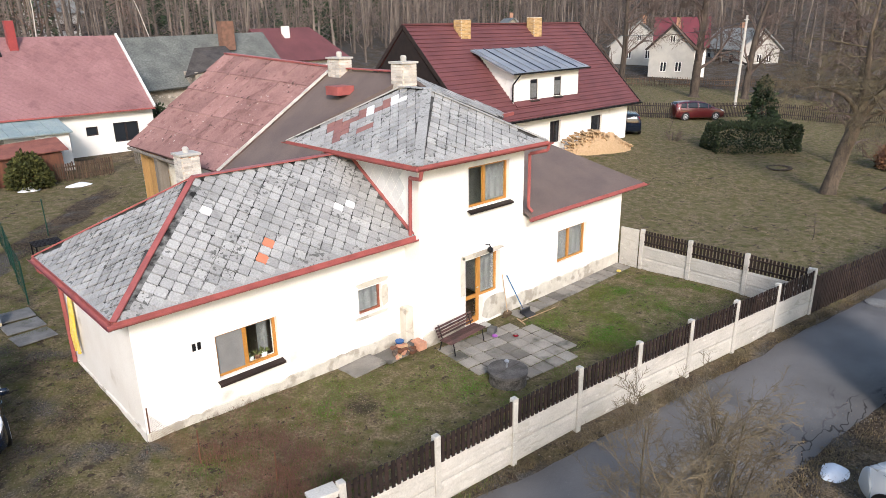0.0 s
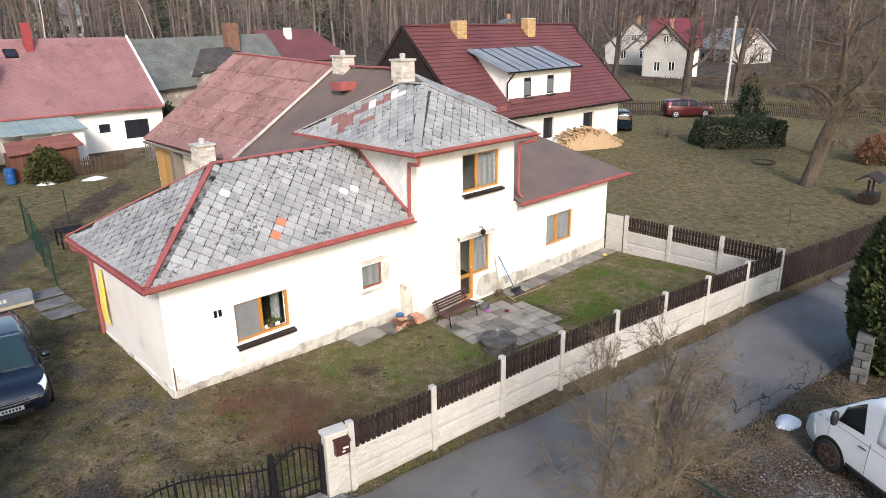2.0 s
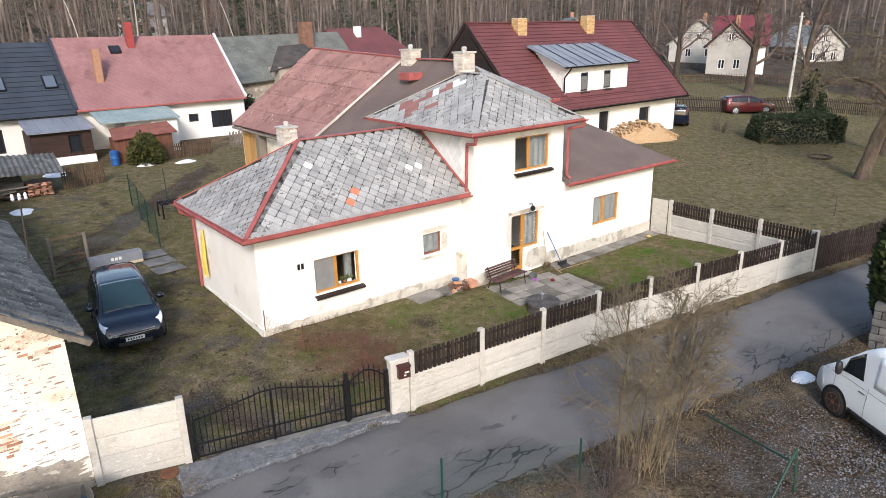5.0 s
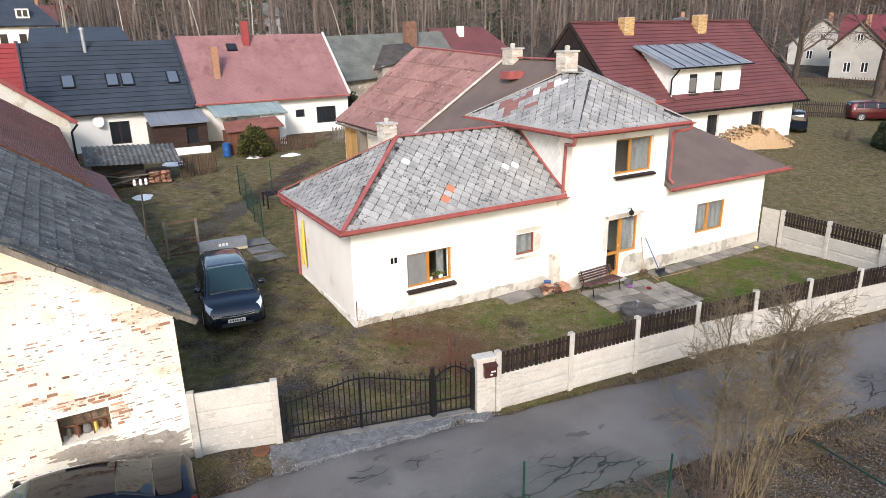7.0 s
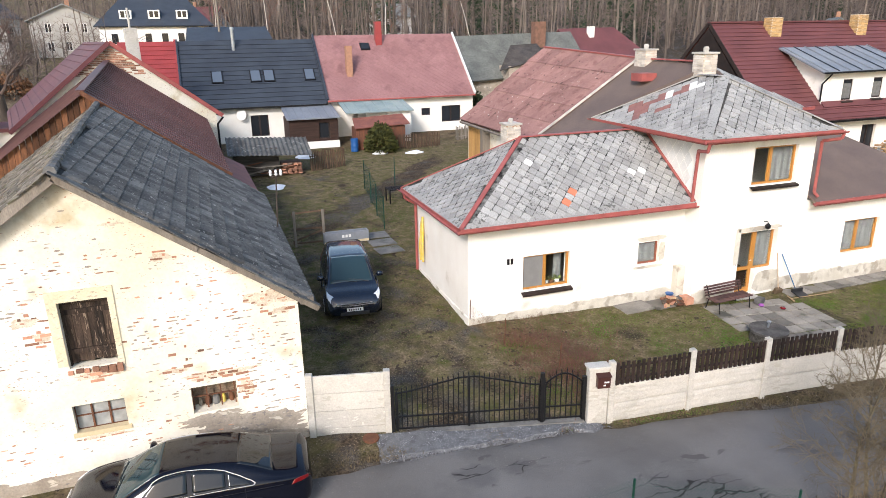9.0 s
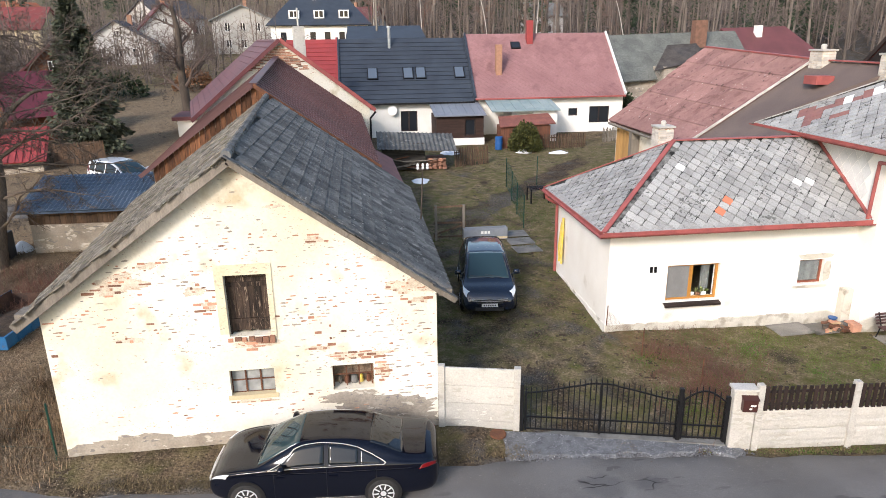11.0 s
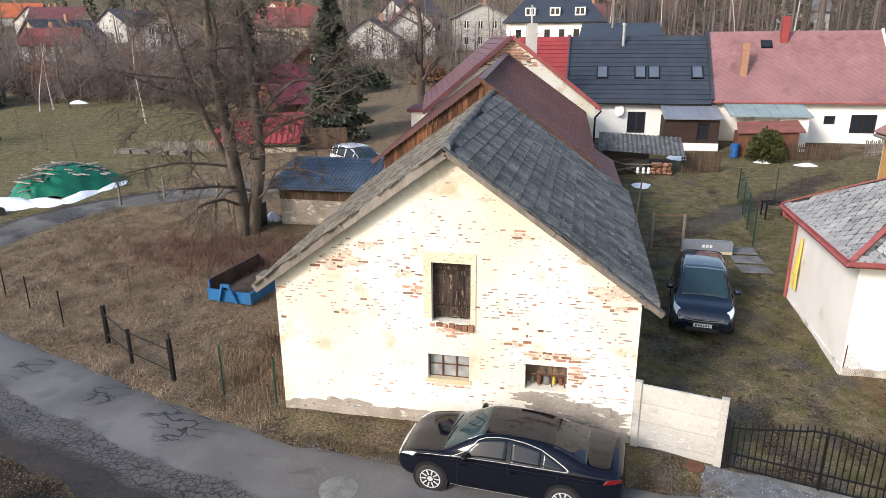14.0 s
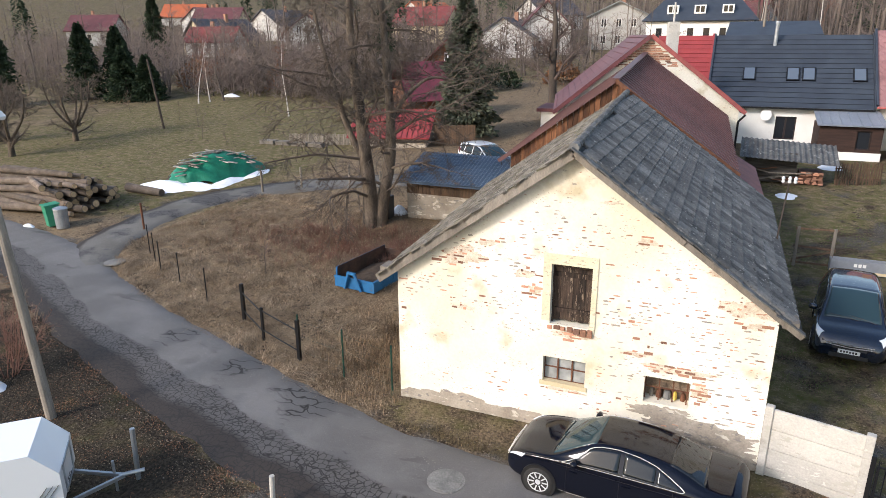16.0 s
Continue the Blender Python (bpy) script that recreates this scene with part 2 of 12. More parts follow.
HEDGE = mat("hedge_dark_green", (0.036, 0.05, 0.022), (0.025, 0.034, 0.016), 2, 20, vary=0.35, rnd=0.35, island=True, bump=0)
BROWNLEAF = mat("dry_brown_leaf", (0.20, 0.10, 0.05), (0.15, 0.075, 0.04), 2, 20, vary=0.3, rnd=0.35, island=True, bump=0)
STRAW = mat("dry_straw_grass", (0.235, 0.163, 0.098), (0.115, 0.078, 0.046), 0.7, 20, vary=0.3, rnd=0.6, island=True, bump=0)
GRASS = mat("dull_green_grass", (0.062, 0.105, 0.018), (0.095, 0.098, 0.03), 0.8, 20, vary=0.3, rnd=0.35, island=True, bump=0)
VERGE = mat("brown_verge_grass", (0.16, 0.12, 0.062), (0.085, 0.068, 0.036), 0.8, 20, vary=0.3, rnd=0.5, island=True, bump=0)
SNOW = mat("old_snow", (0.82, 0.84, 0.87), (0.70, 0.72, 0.76), 2, 20, vary=0.05, bump=0.3)
CURTAIN = mat("grey_net_curtain", (0.17, 0.17, 0.165), (0.13, 0.13, 0.127), 6, 40, vary=0.1)
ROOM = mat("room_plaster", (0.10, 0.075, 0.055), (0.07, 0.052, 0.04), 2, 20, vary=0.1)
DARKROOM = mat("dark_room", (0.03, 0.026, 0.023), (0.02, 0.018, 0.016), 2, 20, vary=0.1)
GLASS = glass("window_glass")
FARGLASS = gloss("dark_window_glass", (0.02, 0.023, 0.028), 0.08)
SCREEN = gloss("windscreen_glass", (0.022, 0.045, 0.053), 0.04, 0.0, 0.0, 0.45)
CARGLASS = gloss("tinted_car_glass", (0.008, 0.011, 0.014), 0.04, 0.0, 0.0, 0.5)
BLACKPAINT = gloss("black_car_paint", (0.003, 0.004, 0.009), 0.08, 0.0, 0.0, 0.35)
NAVYPAINT = gloss("navy_car_paint", (0.004, 0.009, 0.022), 0.09, 0.1, 0.6, 0.5)
WHITEPAINT = gloss("white_car_paint", (0.82, 0.83, 0.84), 0.3, 0.0, 0.6)
WINEPAINT = gloss("wine_red_car_paint", (0.075, 0.006, 0.009), 0.3, 0.2, 0.8)
RUBBER = mat("tyre_rubber", (0.02, 0.02, 0.02), (0.03, 0.028, 0.026), 8, 40, vary=0.2)
ALLOY = gloss("alloy_wheel", (0.62, 0.63, 0.65), 0.35, 0.3)
CHROME = gloss("chrome", (0.80, 0.80, 0.82), 0.28, 0.8)
LAMP = gloss("clear_headlamp", (0.70, 0.72, 0.74), 0.1, 0.0, 0.4)
REDLAMP = gloss("red_tail_lamp", (0.14, 0.004, 0.006), 0.15, 0.0, 0.3)
BLACKPLASTIC = gloss("black_plastic", (0.02, 0.02, 0.022), 0.5)
WHITEPLASTIC = gloss("white_plastic", (0.72, 0.72, 0.70), 0.4)
BLUEPLASTIC = gloss("blue_plastic", (0.014, 0.085, 0.26), 0.45)
GREENPLASTIC = gloss("green_plastic", (0.02, 0.22, 0.12), 0.45)
YELLOWPLASTIC = mat("yellow_fabric", (0.70, 0.50, 0.05), (0.62, 0.50, 0.16), 5, 20, rough=0.6, vary=0.2)
TARP = mat("green_tarpaulin", (0.012, 0.20, 0.115), (0.010, 0.14, 0.08), 1.5, 12, rough=0.5, vary=0.2)
MAROONPLASTIC = gloss("maroon_mailbox", (0.05, 0.016, 0.013), 0.45)
HEAP = mat("dark_soil_heap", (0.07, 0.05, 0.035), (0.045, 0.033, 0.024), 3, 20, vary=0.4, bump=0.8)
LOG = mat("bark_log", (0.16, 0.125, 0.095), (0.085, 0.065, 0.05), 2, 25, vary=0.35, rnd=0.5, bump=0.6)
LOGEND = mat("cut_log_end", (0.48, 0.33, 0.19), (0.40, 0.27, 0.15), 8, 40, vary=0.2, rnd=0.2)
OCHRE = mat("ochre_house_plaster", (0.60, 0.50, 0.32), (0.52, 0.43, 0.27), 1, 20, vary=0.1)


# ---- building helpers ----
def shape():
    return bmesh.new()


def box(bm, x0, y0, z0, x1, y1, z1, m=None):
    v = [bm.verts.new(p) for p in ((x0, y0, z0), (x1, y0, z0), (x1, y1, z0), (x0, y1, z0),
                                   (x0, y0, z1), (x1, y0, z1), (x1, y1, z1), (x0, y1, z1))]
    for f in ((3, 2, 1, 0), (4, 5, 6, 7), (0, 1, 5, 4), (1, 2, 6, 5), (2, 3, 7, 6), (3, 0, 4, 7)):
        bm.faces.new([v[i] for i in f])
    if m is not None:
        for q in v:
            q.co = m @ q.co
    return v


def bar(bm, p0, p1, w, h, up=(0, 0, 1)):
    p0, p1 = Vector(p0), Vector(p1)
    d = (p1 - p0).normalized()
    s = d.cross(Vector(up))
    s = s.normalized() if s.length > 1e-4 else Vector((1, 0, 0))
    u = s.cross(d).normalized()
    ring = [[bm.verts.new(p + s * (a * w / 2) + u * (b * h / 2)) for a, b in ((-1, -1), (1, -1), (1, 1), (-1, 1))] for p in (p0, p1)]
    a, b = ring
    for i in range(4):
        bm.faces.new((a[i], b[i], b[(i + 1) % 4], a[(i + 1) % 4]))
    bm.faces.new((a[0], a[1], a[2], a[3]))
    bm.faces.new((b[3], b[2], b[1], b[0]))


def tube(bm, p0, p1, r0, r1=None, n=8, caps=True):
    r1 = r0 if r1 is None else r1
    p0, p1 = Vector(p0), Vector(p1)
    d = (p1 - p0).normalized()
    s = d.orthogonal().normalized()
    u = d.cross(s)
    rings = []
    for p, r in ((p0, r0), (p1, r1)):
        rings.append([bm.verts.new(p + (s * math.cos(k * 2 * math.pi / n) + u * math.sin(k * 2 * math.pi / n)) * r) for k in range(n)])
    a, b = rings
    for i in range(n):
        bm.faces.new((a[i], a[(i + 1) % n], b[(i + 1) % n], b[i]))
    if caps:
        bm.faces.new(a[::-1])
        bm.faces.new(b)


def path_tube(bm, pts, r, n=8):
    for p, q in zip(pts, pts[1:]):
        tube(bm, p, q, r, r, n)


def slab(bm, pts, t):
    """A flat polygon of a thickness t below it."""
    pts = [Vector(p) for p in pts]
    nrm = (pts[1] - pts[0]).cross(pts[2] - pts[0]).normalized()
    if nrm.z < 0 and abs(nrm.z) > 1e-4:
        pts.reverse()
        nrm = -nrm
    a = [bm.verts.new(p) for p in pts]
    b = [bm.verts.new(p - nrm * t) for p in pts]
    bm.faces.new(a)
    bm.faces.new(b[::-1])
    k = len(a)
    for i in range(k):
        bm.faces.new((b[i], b[(i + 1) % k], a[(i + 1) % k], a[i]))


def lathe(bm, prof, n=20, at=(0, 0, 0)):
    at = Vector(at)
    rings = [[bm.verts.new(at + Vector((r * math.cos(k * 2 * math.pi / n), r * math.sin(k * 2 * math.pi / n), z))) for k in range(n)] for r, z in prof]
    for a, b in zip(rings, rings[1:]):
        for i in range(n):
            bm.faces.new((a[i], a[(i + 1) % n], b[(i + 1) % n], b[i]))
    bm.faces.new(rings[0][::-1])
    bm.faces.new(rings[-1])


def soften(bm, w=0.01, seg=2):
    bmesh.ops.bevel(bm, geom=bm.edges[:] , offset=w, segments=seg, affect="EDGES", profile=0.5)


def mesh_of(name, bm, material, smooth=False):
    me = bpy.data.meshes.new(name)
    if len(bm.verts) < 3000:
        bmesh.ops.remove_doubles(bm, verts=bm.verts[:], dist=0.0005)
    bmesh.ops.recalc_face_normals(bm, faces=bm.faces[:])
    bm.to_mesh(me)
    bm.free()
    me.materials.append(material)
    if smooth:
        me.polygons.foreach_set("use_smooth", [True] * len(me.polygons))
    return me


def part(name, bm, material, parent, label="", smooth=False):
    """One mesh object under a thing; the mesh is given in the thing's own space."""
    ob = new(name, mesh_of(name, bm, material, smooth))
    ob.parent = parent
    return tagged(ob, label)


def thing(name, label, category, at=(0, 0, 0), turn=0.0, group="", kind=""):
    ob = new(name)
    ob.empty_display_size = 0.2
    ob.matrix_basis = pose(*at, 0, 0, turn)
    return tagged(ob, label, category, group, kind)


def solid(name, bm, material, label, category, at=(0, 0, 0), turn=0.0, group="", kind="", smooth=False):
    ob = new(name, mesh_of(name, bm, material, smooth))
    ob.matrix_basis = pose(*at, 0, 0, turn)
    return tagged(ob, label, category, group, kind)


def raw(name, verts, faces, material, parent=None):
    me = bpy.data.meshes.new(name)
    me.from_pydata(verts, [], faces)
    me.materials.append(material)
    ob = new(name, me)
    ob.parent = parent
    return ob


def lerp(p, q, t):
    return Vector(p) * (1 - t) + Vector(q) * t


GROUND_Y = (-60, -12, -6, -4, 0, 10, 30, 60, 100, 200, 400, 900)
GROUND_Z = (-0.75, -0.60, -0.52, -0.38, -0.20, 0.5, 1.9, 4.0, 6.6, 14, 30, 62)


# ---- ground ----
def smooth(a, b, v):
    t = min(1, max(0, (v - a) / (b - a)))
    return t * t * (3 - 2 * t)


def gz(x, y):
    """Height of the ground, with the rise at the house corner."""
    h = float(np.interp(y, GROUND_Y, GROUND_Z))
    h += 0.2 * math.exp(-(x * x + y * y) / 25) - 0.11 * math.exp(-((x - 14) ** 2 / 60 + (y + 1) ** 2 / 6))
    h += 0.27 * smooth(9, 19, x) * smooth(-1, -6, y) + 26 * smooth(95, 270, x) * smooth(-260, -60, y) + 22 * smooth(-150, -420, x) * smooth(20, 160, y)
    return h


MAIN_ROAD = [(70, -18.4), (45, -14.4), (30, -12.0), (20.6, -10.65), (15, -9.8), (12, -9.3), (8, -8.65), (4, -8.0), (1.5, -7.65), (-1, -7.3), (-4, -7.05),
             (-7, -7.05), (-10, -7.15), (-12, -7.05), (-14, -6.8), (-16, -6.35), (-18, -5.75), (-20, -5.1), (-22, -4.4), (-24.5, -3.55),
             (-27, -2.6), (-29.5, -1.5), (-32, -0.3), (-35, 0.7), (-40, 1.7), (-60, 4.5), (-90, 9)]
TRACK = [(-30.5, -0.6), (-32.2, 2.2), (-33.0, 5.5), (-32.6, 9.0), (-30.0, 12.3), (-26, 15.0), (-20, 17.3), (-12, 19.5)]


def spline(pts, step):
    out = []
    p = [Vector((*q, 0)) for q in pts]
    for i in range(len(p) - 1):
        a, b, c, d = p[max(i - 1, 0)], p[i], p[i + 1], p[min(i + 2, len(p) - 1)]
        k = max(1, int((c - b).length / step))
        for j in range(k):
            t = j / k
            out.append(0.5 * (2 * b + (c - a) * t + (2 * a - 5 * b + 4 * c - d) * t * t + (3 * b - a - 3 * c + d) * t ** 3))
    out.append(p[-1])
    return out


ROAD_LINE = spline(MAIN_ROAD, 0.5)
TRACK_LINE = spline(TRACK, 0.5)
ROAD_XY = np.array([(p.x, p.y) for p in ROAD_LINE])
TRACK_XY = np.array([(p.x, p.y) for p in TRACK_LINE])


def off_road(x, y):
    return min(np.hypot(ROAD_XY[:, 0] - x, ROAD_XY[:, 1] - y).min() - 1.65, np.hypot(TRACK_XY[:, 0] - x, TRACK_XY[:, 1] - y).min() - 1.3)


def cover(x, y):
    """Shares of straw, green and bare earth."""
    straw, green, bare = (0.2, 0.12, 0.9) if (y > 58 and x > -8) or x > 74 else (0.55, 0.35, 0.15)
    if -60 < x < 80 and -40 < y < 60:
        field = smooth(-14, -15.5, x) * smooth(-6, -3.5, y)
        lawn = smooth(-0.5, 1.5, x) * smooth(20, 18.5, x) * smooth(0.4, -0.4, y) * smooth(-6.2, -5, y)
        drive = smooth(-6, -5, x) * smooth(1.5, -0.5, x) * smooth(-5.6, -4.5, y)
        right = smooth(18.5, 20.5, x) * smooth(-9, -7, y)
        south = smooth(-8.0, -9.5, y)
        meadow = smooth(-26, -33, x) * smooth(3, 8, y)
        straw = 0.5 + 0.45 * field * (1 - meadow) - 0.42 * lawn - 0.35 * drive + 0.06 * right + 0.05 * south
        green = 0.3 + 0.30 * meadow - 0.24 * field * (1 - meadow) + 0.65 * lawn + 0.36 * drive * smooth(26, 18, y) + 0.34 * right - 0.05 * south
        bare = 0.2 - 0.1 * field + 0.02 * lawn + 0.36 * drive - 0.18 * right + 0.3 * south
        bare += 0.6 * math.exp(-(((x - 7) / 3) ** 2 + ((y + 14) / 3) ** 2))
        far = smooth(28, 40, y) * smooth(-4, -14, x)
        green += 0.10 * far
        straw += 0.18 * far
        bare -= 0.08 * far
        bare += 0.75 * south * smooth(-11, -15, x)
        bare += 0.9 * math.exp(-(((x + 1.4) / 2.6) ** 4 + ((y + 5.75 + 0.25 * (x + 1.4)) / 0.7) ** 2))
        yard = smooth(7, 10, y) * smooth(28, 24, y) * smooth(-7, -5, x) * smooth(16, 12, x)
        green, bare = green + 0.3 * yard, bare - 0.12 * yard
        rut = 0.55 * (abs(y - 12.5 - 1.1 * (x + 1.8)) < 1.0 and y > 9) * smooth(8, 5, x) * smooth(-4, -2, x)
        green, straw, bare = green - rut, straw - 0.4 * rut, bare + rut
        edge = off_road(x, y)
        if edge < 0.8:
            bare += 0.5 * smooth(0.8, 0.0, edge)
    return straw, green, bare


def ground_material():
    m = bpy.data.materials.new("winter_ground")
    m.use_nodes = True
    n, l = m.node_tree.nodes, m.node_tree.links
    bsdf = n["Principled BSDF"]
    at = n.new("ShaderNodeVertexColor")
    at.layer_name = "cover"
    sep = n.new("ShaderNodeSeparateColor")
    l.new(at.outputs["Color"], sep.inputs[0])
    pos = n.new("ShaderNodeNewGeometry")

    def tex(s, d=6):
        t = n.new("ShaderNodeTexNoise")
        t.inputs["Scale"].default_value, t.inputs["Detail"].default_value = s, d
        l.new(pos.outputs["Position"], t.inputs["Vector"])
        return t.outputs["Fac"]

    def math_node(op, a, b):
        k = n.new("ShaderNodeMath")
        k.operation = op
        for sock, v in zip(k.inputs, (a, b)):
            if isinstance(v, (int, float)):
                sock.default_value = v
            else:
                l.new(v, sock)
        return k.outputs[0]

    def mix(f, x, y):
        k = n.new("ShaderNodeMix")
        k.data_type = "RGBA"
        l.new(f, k.inputs["Factor"])
        for sock, val in ((k.inputs["A"], x), (k.inputs["B"], y)):
            if isinstance(val, tuple):
                sock.default_value = (*val, 1)
            else:
                l.new(val, sock)
        return k.outputs["Result"]

    def step(v, lo, hi):
        r = n.new("ShaderNodeMapRange")
        r.inputs["From Min"].default_value, r.inputs["From Max"].default_value = lo, hi
        l.new(v, r.inputs["Value"])
        return r.outputs[0]

    big, mid, fine = tex(0.35), tex(1.7), tex(14)
    patchy = math_node("ADD", math_node("MULTIPLY", big, 0.5), math_node("MULTIPLY", mid, 0.5))
    straw = mix(step(fine, 0.35, 0.65), (0.275, 0.205, 0.13), (0.115, 0.085, 0.053))
    green = mix(step(fine, 0.3, 0.7), (0.048, 0.066, 0.012), (0.112, 0.100, 0.034))
    earth = mix(step(fine, 0.38, 0.62), (0.100, 0.073, 0.049), (0.030, 0.023, 0.016))
    gravel = mix(step(tex(38), 0.40, 0.60), (0.135, 0.125, 0.113), (0.040, 0.035, 0.030))
    g = step(math_node("ADD", sep.outputs[1], math_node("SUBTRACT", patchy, 0.5)), 0.25, 0.6)
    s = step(math_node("ADD", sep.outputs[0], math_node("MULTIPLY", math_node("SUBTRACT", tex(0.9), 0.5), 1.4)), 0.3, 0.75)
    b = step(math_node("ADD", sep.outputs[2], math_node("MULTIPLY", math_node("SUBTRACT", tex(1.1), 0.5), 1.5)), 0.45, 0.75)
    col = mix(s, mix(g, earth, green), mix(step(tex(2.3), 0.40, 0.70), straw, mix(step(tex(21), 0.4, 0.6), (0.19, 0.135, 0.088), (0.10, 0.075, 0.05))))
    col = mix(g, col, mix(step(tex(2.9), 0.3, 0.7), green, straw))
    col = mix(b, col, mix(step(tex(0.8), 0.45, 0.6), earth, gravel))
    # Dark soil; on the verge this colour also stands in for shade.
    soil_shade = step(math_node("ADD", at.outputs["Alpha"], math_node("MULTIPLY", math_node("SUBTRACT", tex(0.7), 0.5), 1.2)), 0.5, 0.15)
    col = mix(soil_shade, col, mix(step(fine, 0.4, 0.6), (0.05, 0.04, 0.028), (0.022, 0.018, 0.014)))
    l.new(col, bsdf.inputs["Base Color"])
    flakes(m, (0.05, 0.04, 0.03), 9.0, 1.1, 0.625, (1, 1, 1), 0.46)
    flakes(m, (0.25, 0.20, 0.135), 24.0, 0.8, 0.63, (1, 1, 1), 0.44)
    flakes(m, (0.06, 0.045, 0.032), 4.0, 0.6, 0.60, (1, 1, 1), 0.50)
    bsdf.inputs["Roughness"].default_value = 0.95
    bsdf.inputs["Specular IOR Level"].default_value = 0.1
    bp = n.new("ShaderNodeBump")
    bp.inputs["Strength"].default_value, bp.inputs["Distance"].default_value = 0.8, 0.08
    l.new(math_node("ADD", fine, mid), bp.inputs["Height"])
    l.new(bp.outputs[0], bsdf.inputs["Normal"])
    return m


def axis(lo, hi, step, ends, grow=1.16):
    mid = list(np.arange(lo, hi + 1e-6, step))
    a, d = [], step
    x = lo
    while x > -ends:
        d *= grow
        x -= d
        a.append(x)
    b, d, x = [], step, hi
    while x < ends:
        d *= grow
        x += d
        b.append(x)
    return a[::-1] + mid + b


GX, GY = axis(-42, 46, 0.5, 2500), axis(-22, 34, 0.45, 2500)
gv, gcol = [], []
for y in GY:
    for x in GX:
        near = -50 < x < 70 and -30 < y < 45
        e = off_road(x, y) if near else 9
        z = gz(x, y) + (0.05 * noise.noise((x * 0.7, y * 0.7, 0)) + 0.02 * noise.noise((x * 2.1, y * 2.1, 5)) if near else 0)
        z -= 0.10 * smooth(0.35, -0.2, e)
        if -14.5 < x < 20 and -0.2 < y < 16:
            z -= 0.04
        gv.append((x, y, z))
        # Verge south of the lane: soil colour darkened to hold shade as well.
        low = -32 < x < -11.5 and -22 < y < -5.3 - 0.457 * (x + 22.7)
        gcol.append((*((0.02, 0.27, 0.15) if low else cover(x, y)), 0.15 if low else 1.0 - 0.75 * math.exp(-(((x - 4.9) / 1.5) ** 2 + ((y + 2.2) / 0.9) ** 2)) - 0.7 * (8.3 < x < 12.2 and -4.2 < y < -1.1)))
W = len(GX)
gf = [(j * W + i, j * W + i + 1, (j + 1) * W + i + 1, (j + 1) * W + i) for j in range(len(GY) - 1) for i in range(W - 1)]
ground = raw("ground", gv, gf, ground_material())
tagged(ground, "winter ground of dull grass, straw and bare earth", "ground", kind="structure")
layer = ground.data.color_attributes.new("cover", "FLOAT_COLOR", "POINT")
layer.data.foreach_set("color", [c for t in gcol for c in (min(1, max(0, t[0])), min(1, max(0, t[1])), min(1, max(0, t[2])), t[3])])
ground.data.polygons.foreach_set("use_smooth", [True] * len(gf))


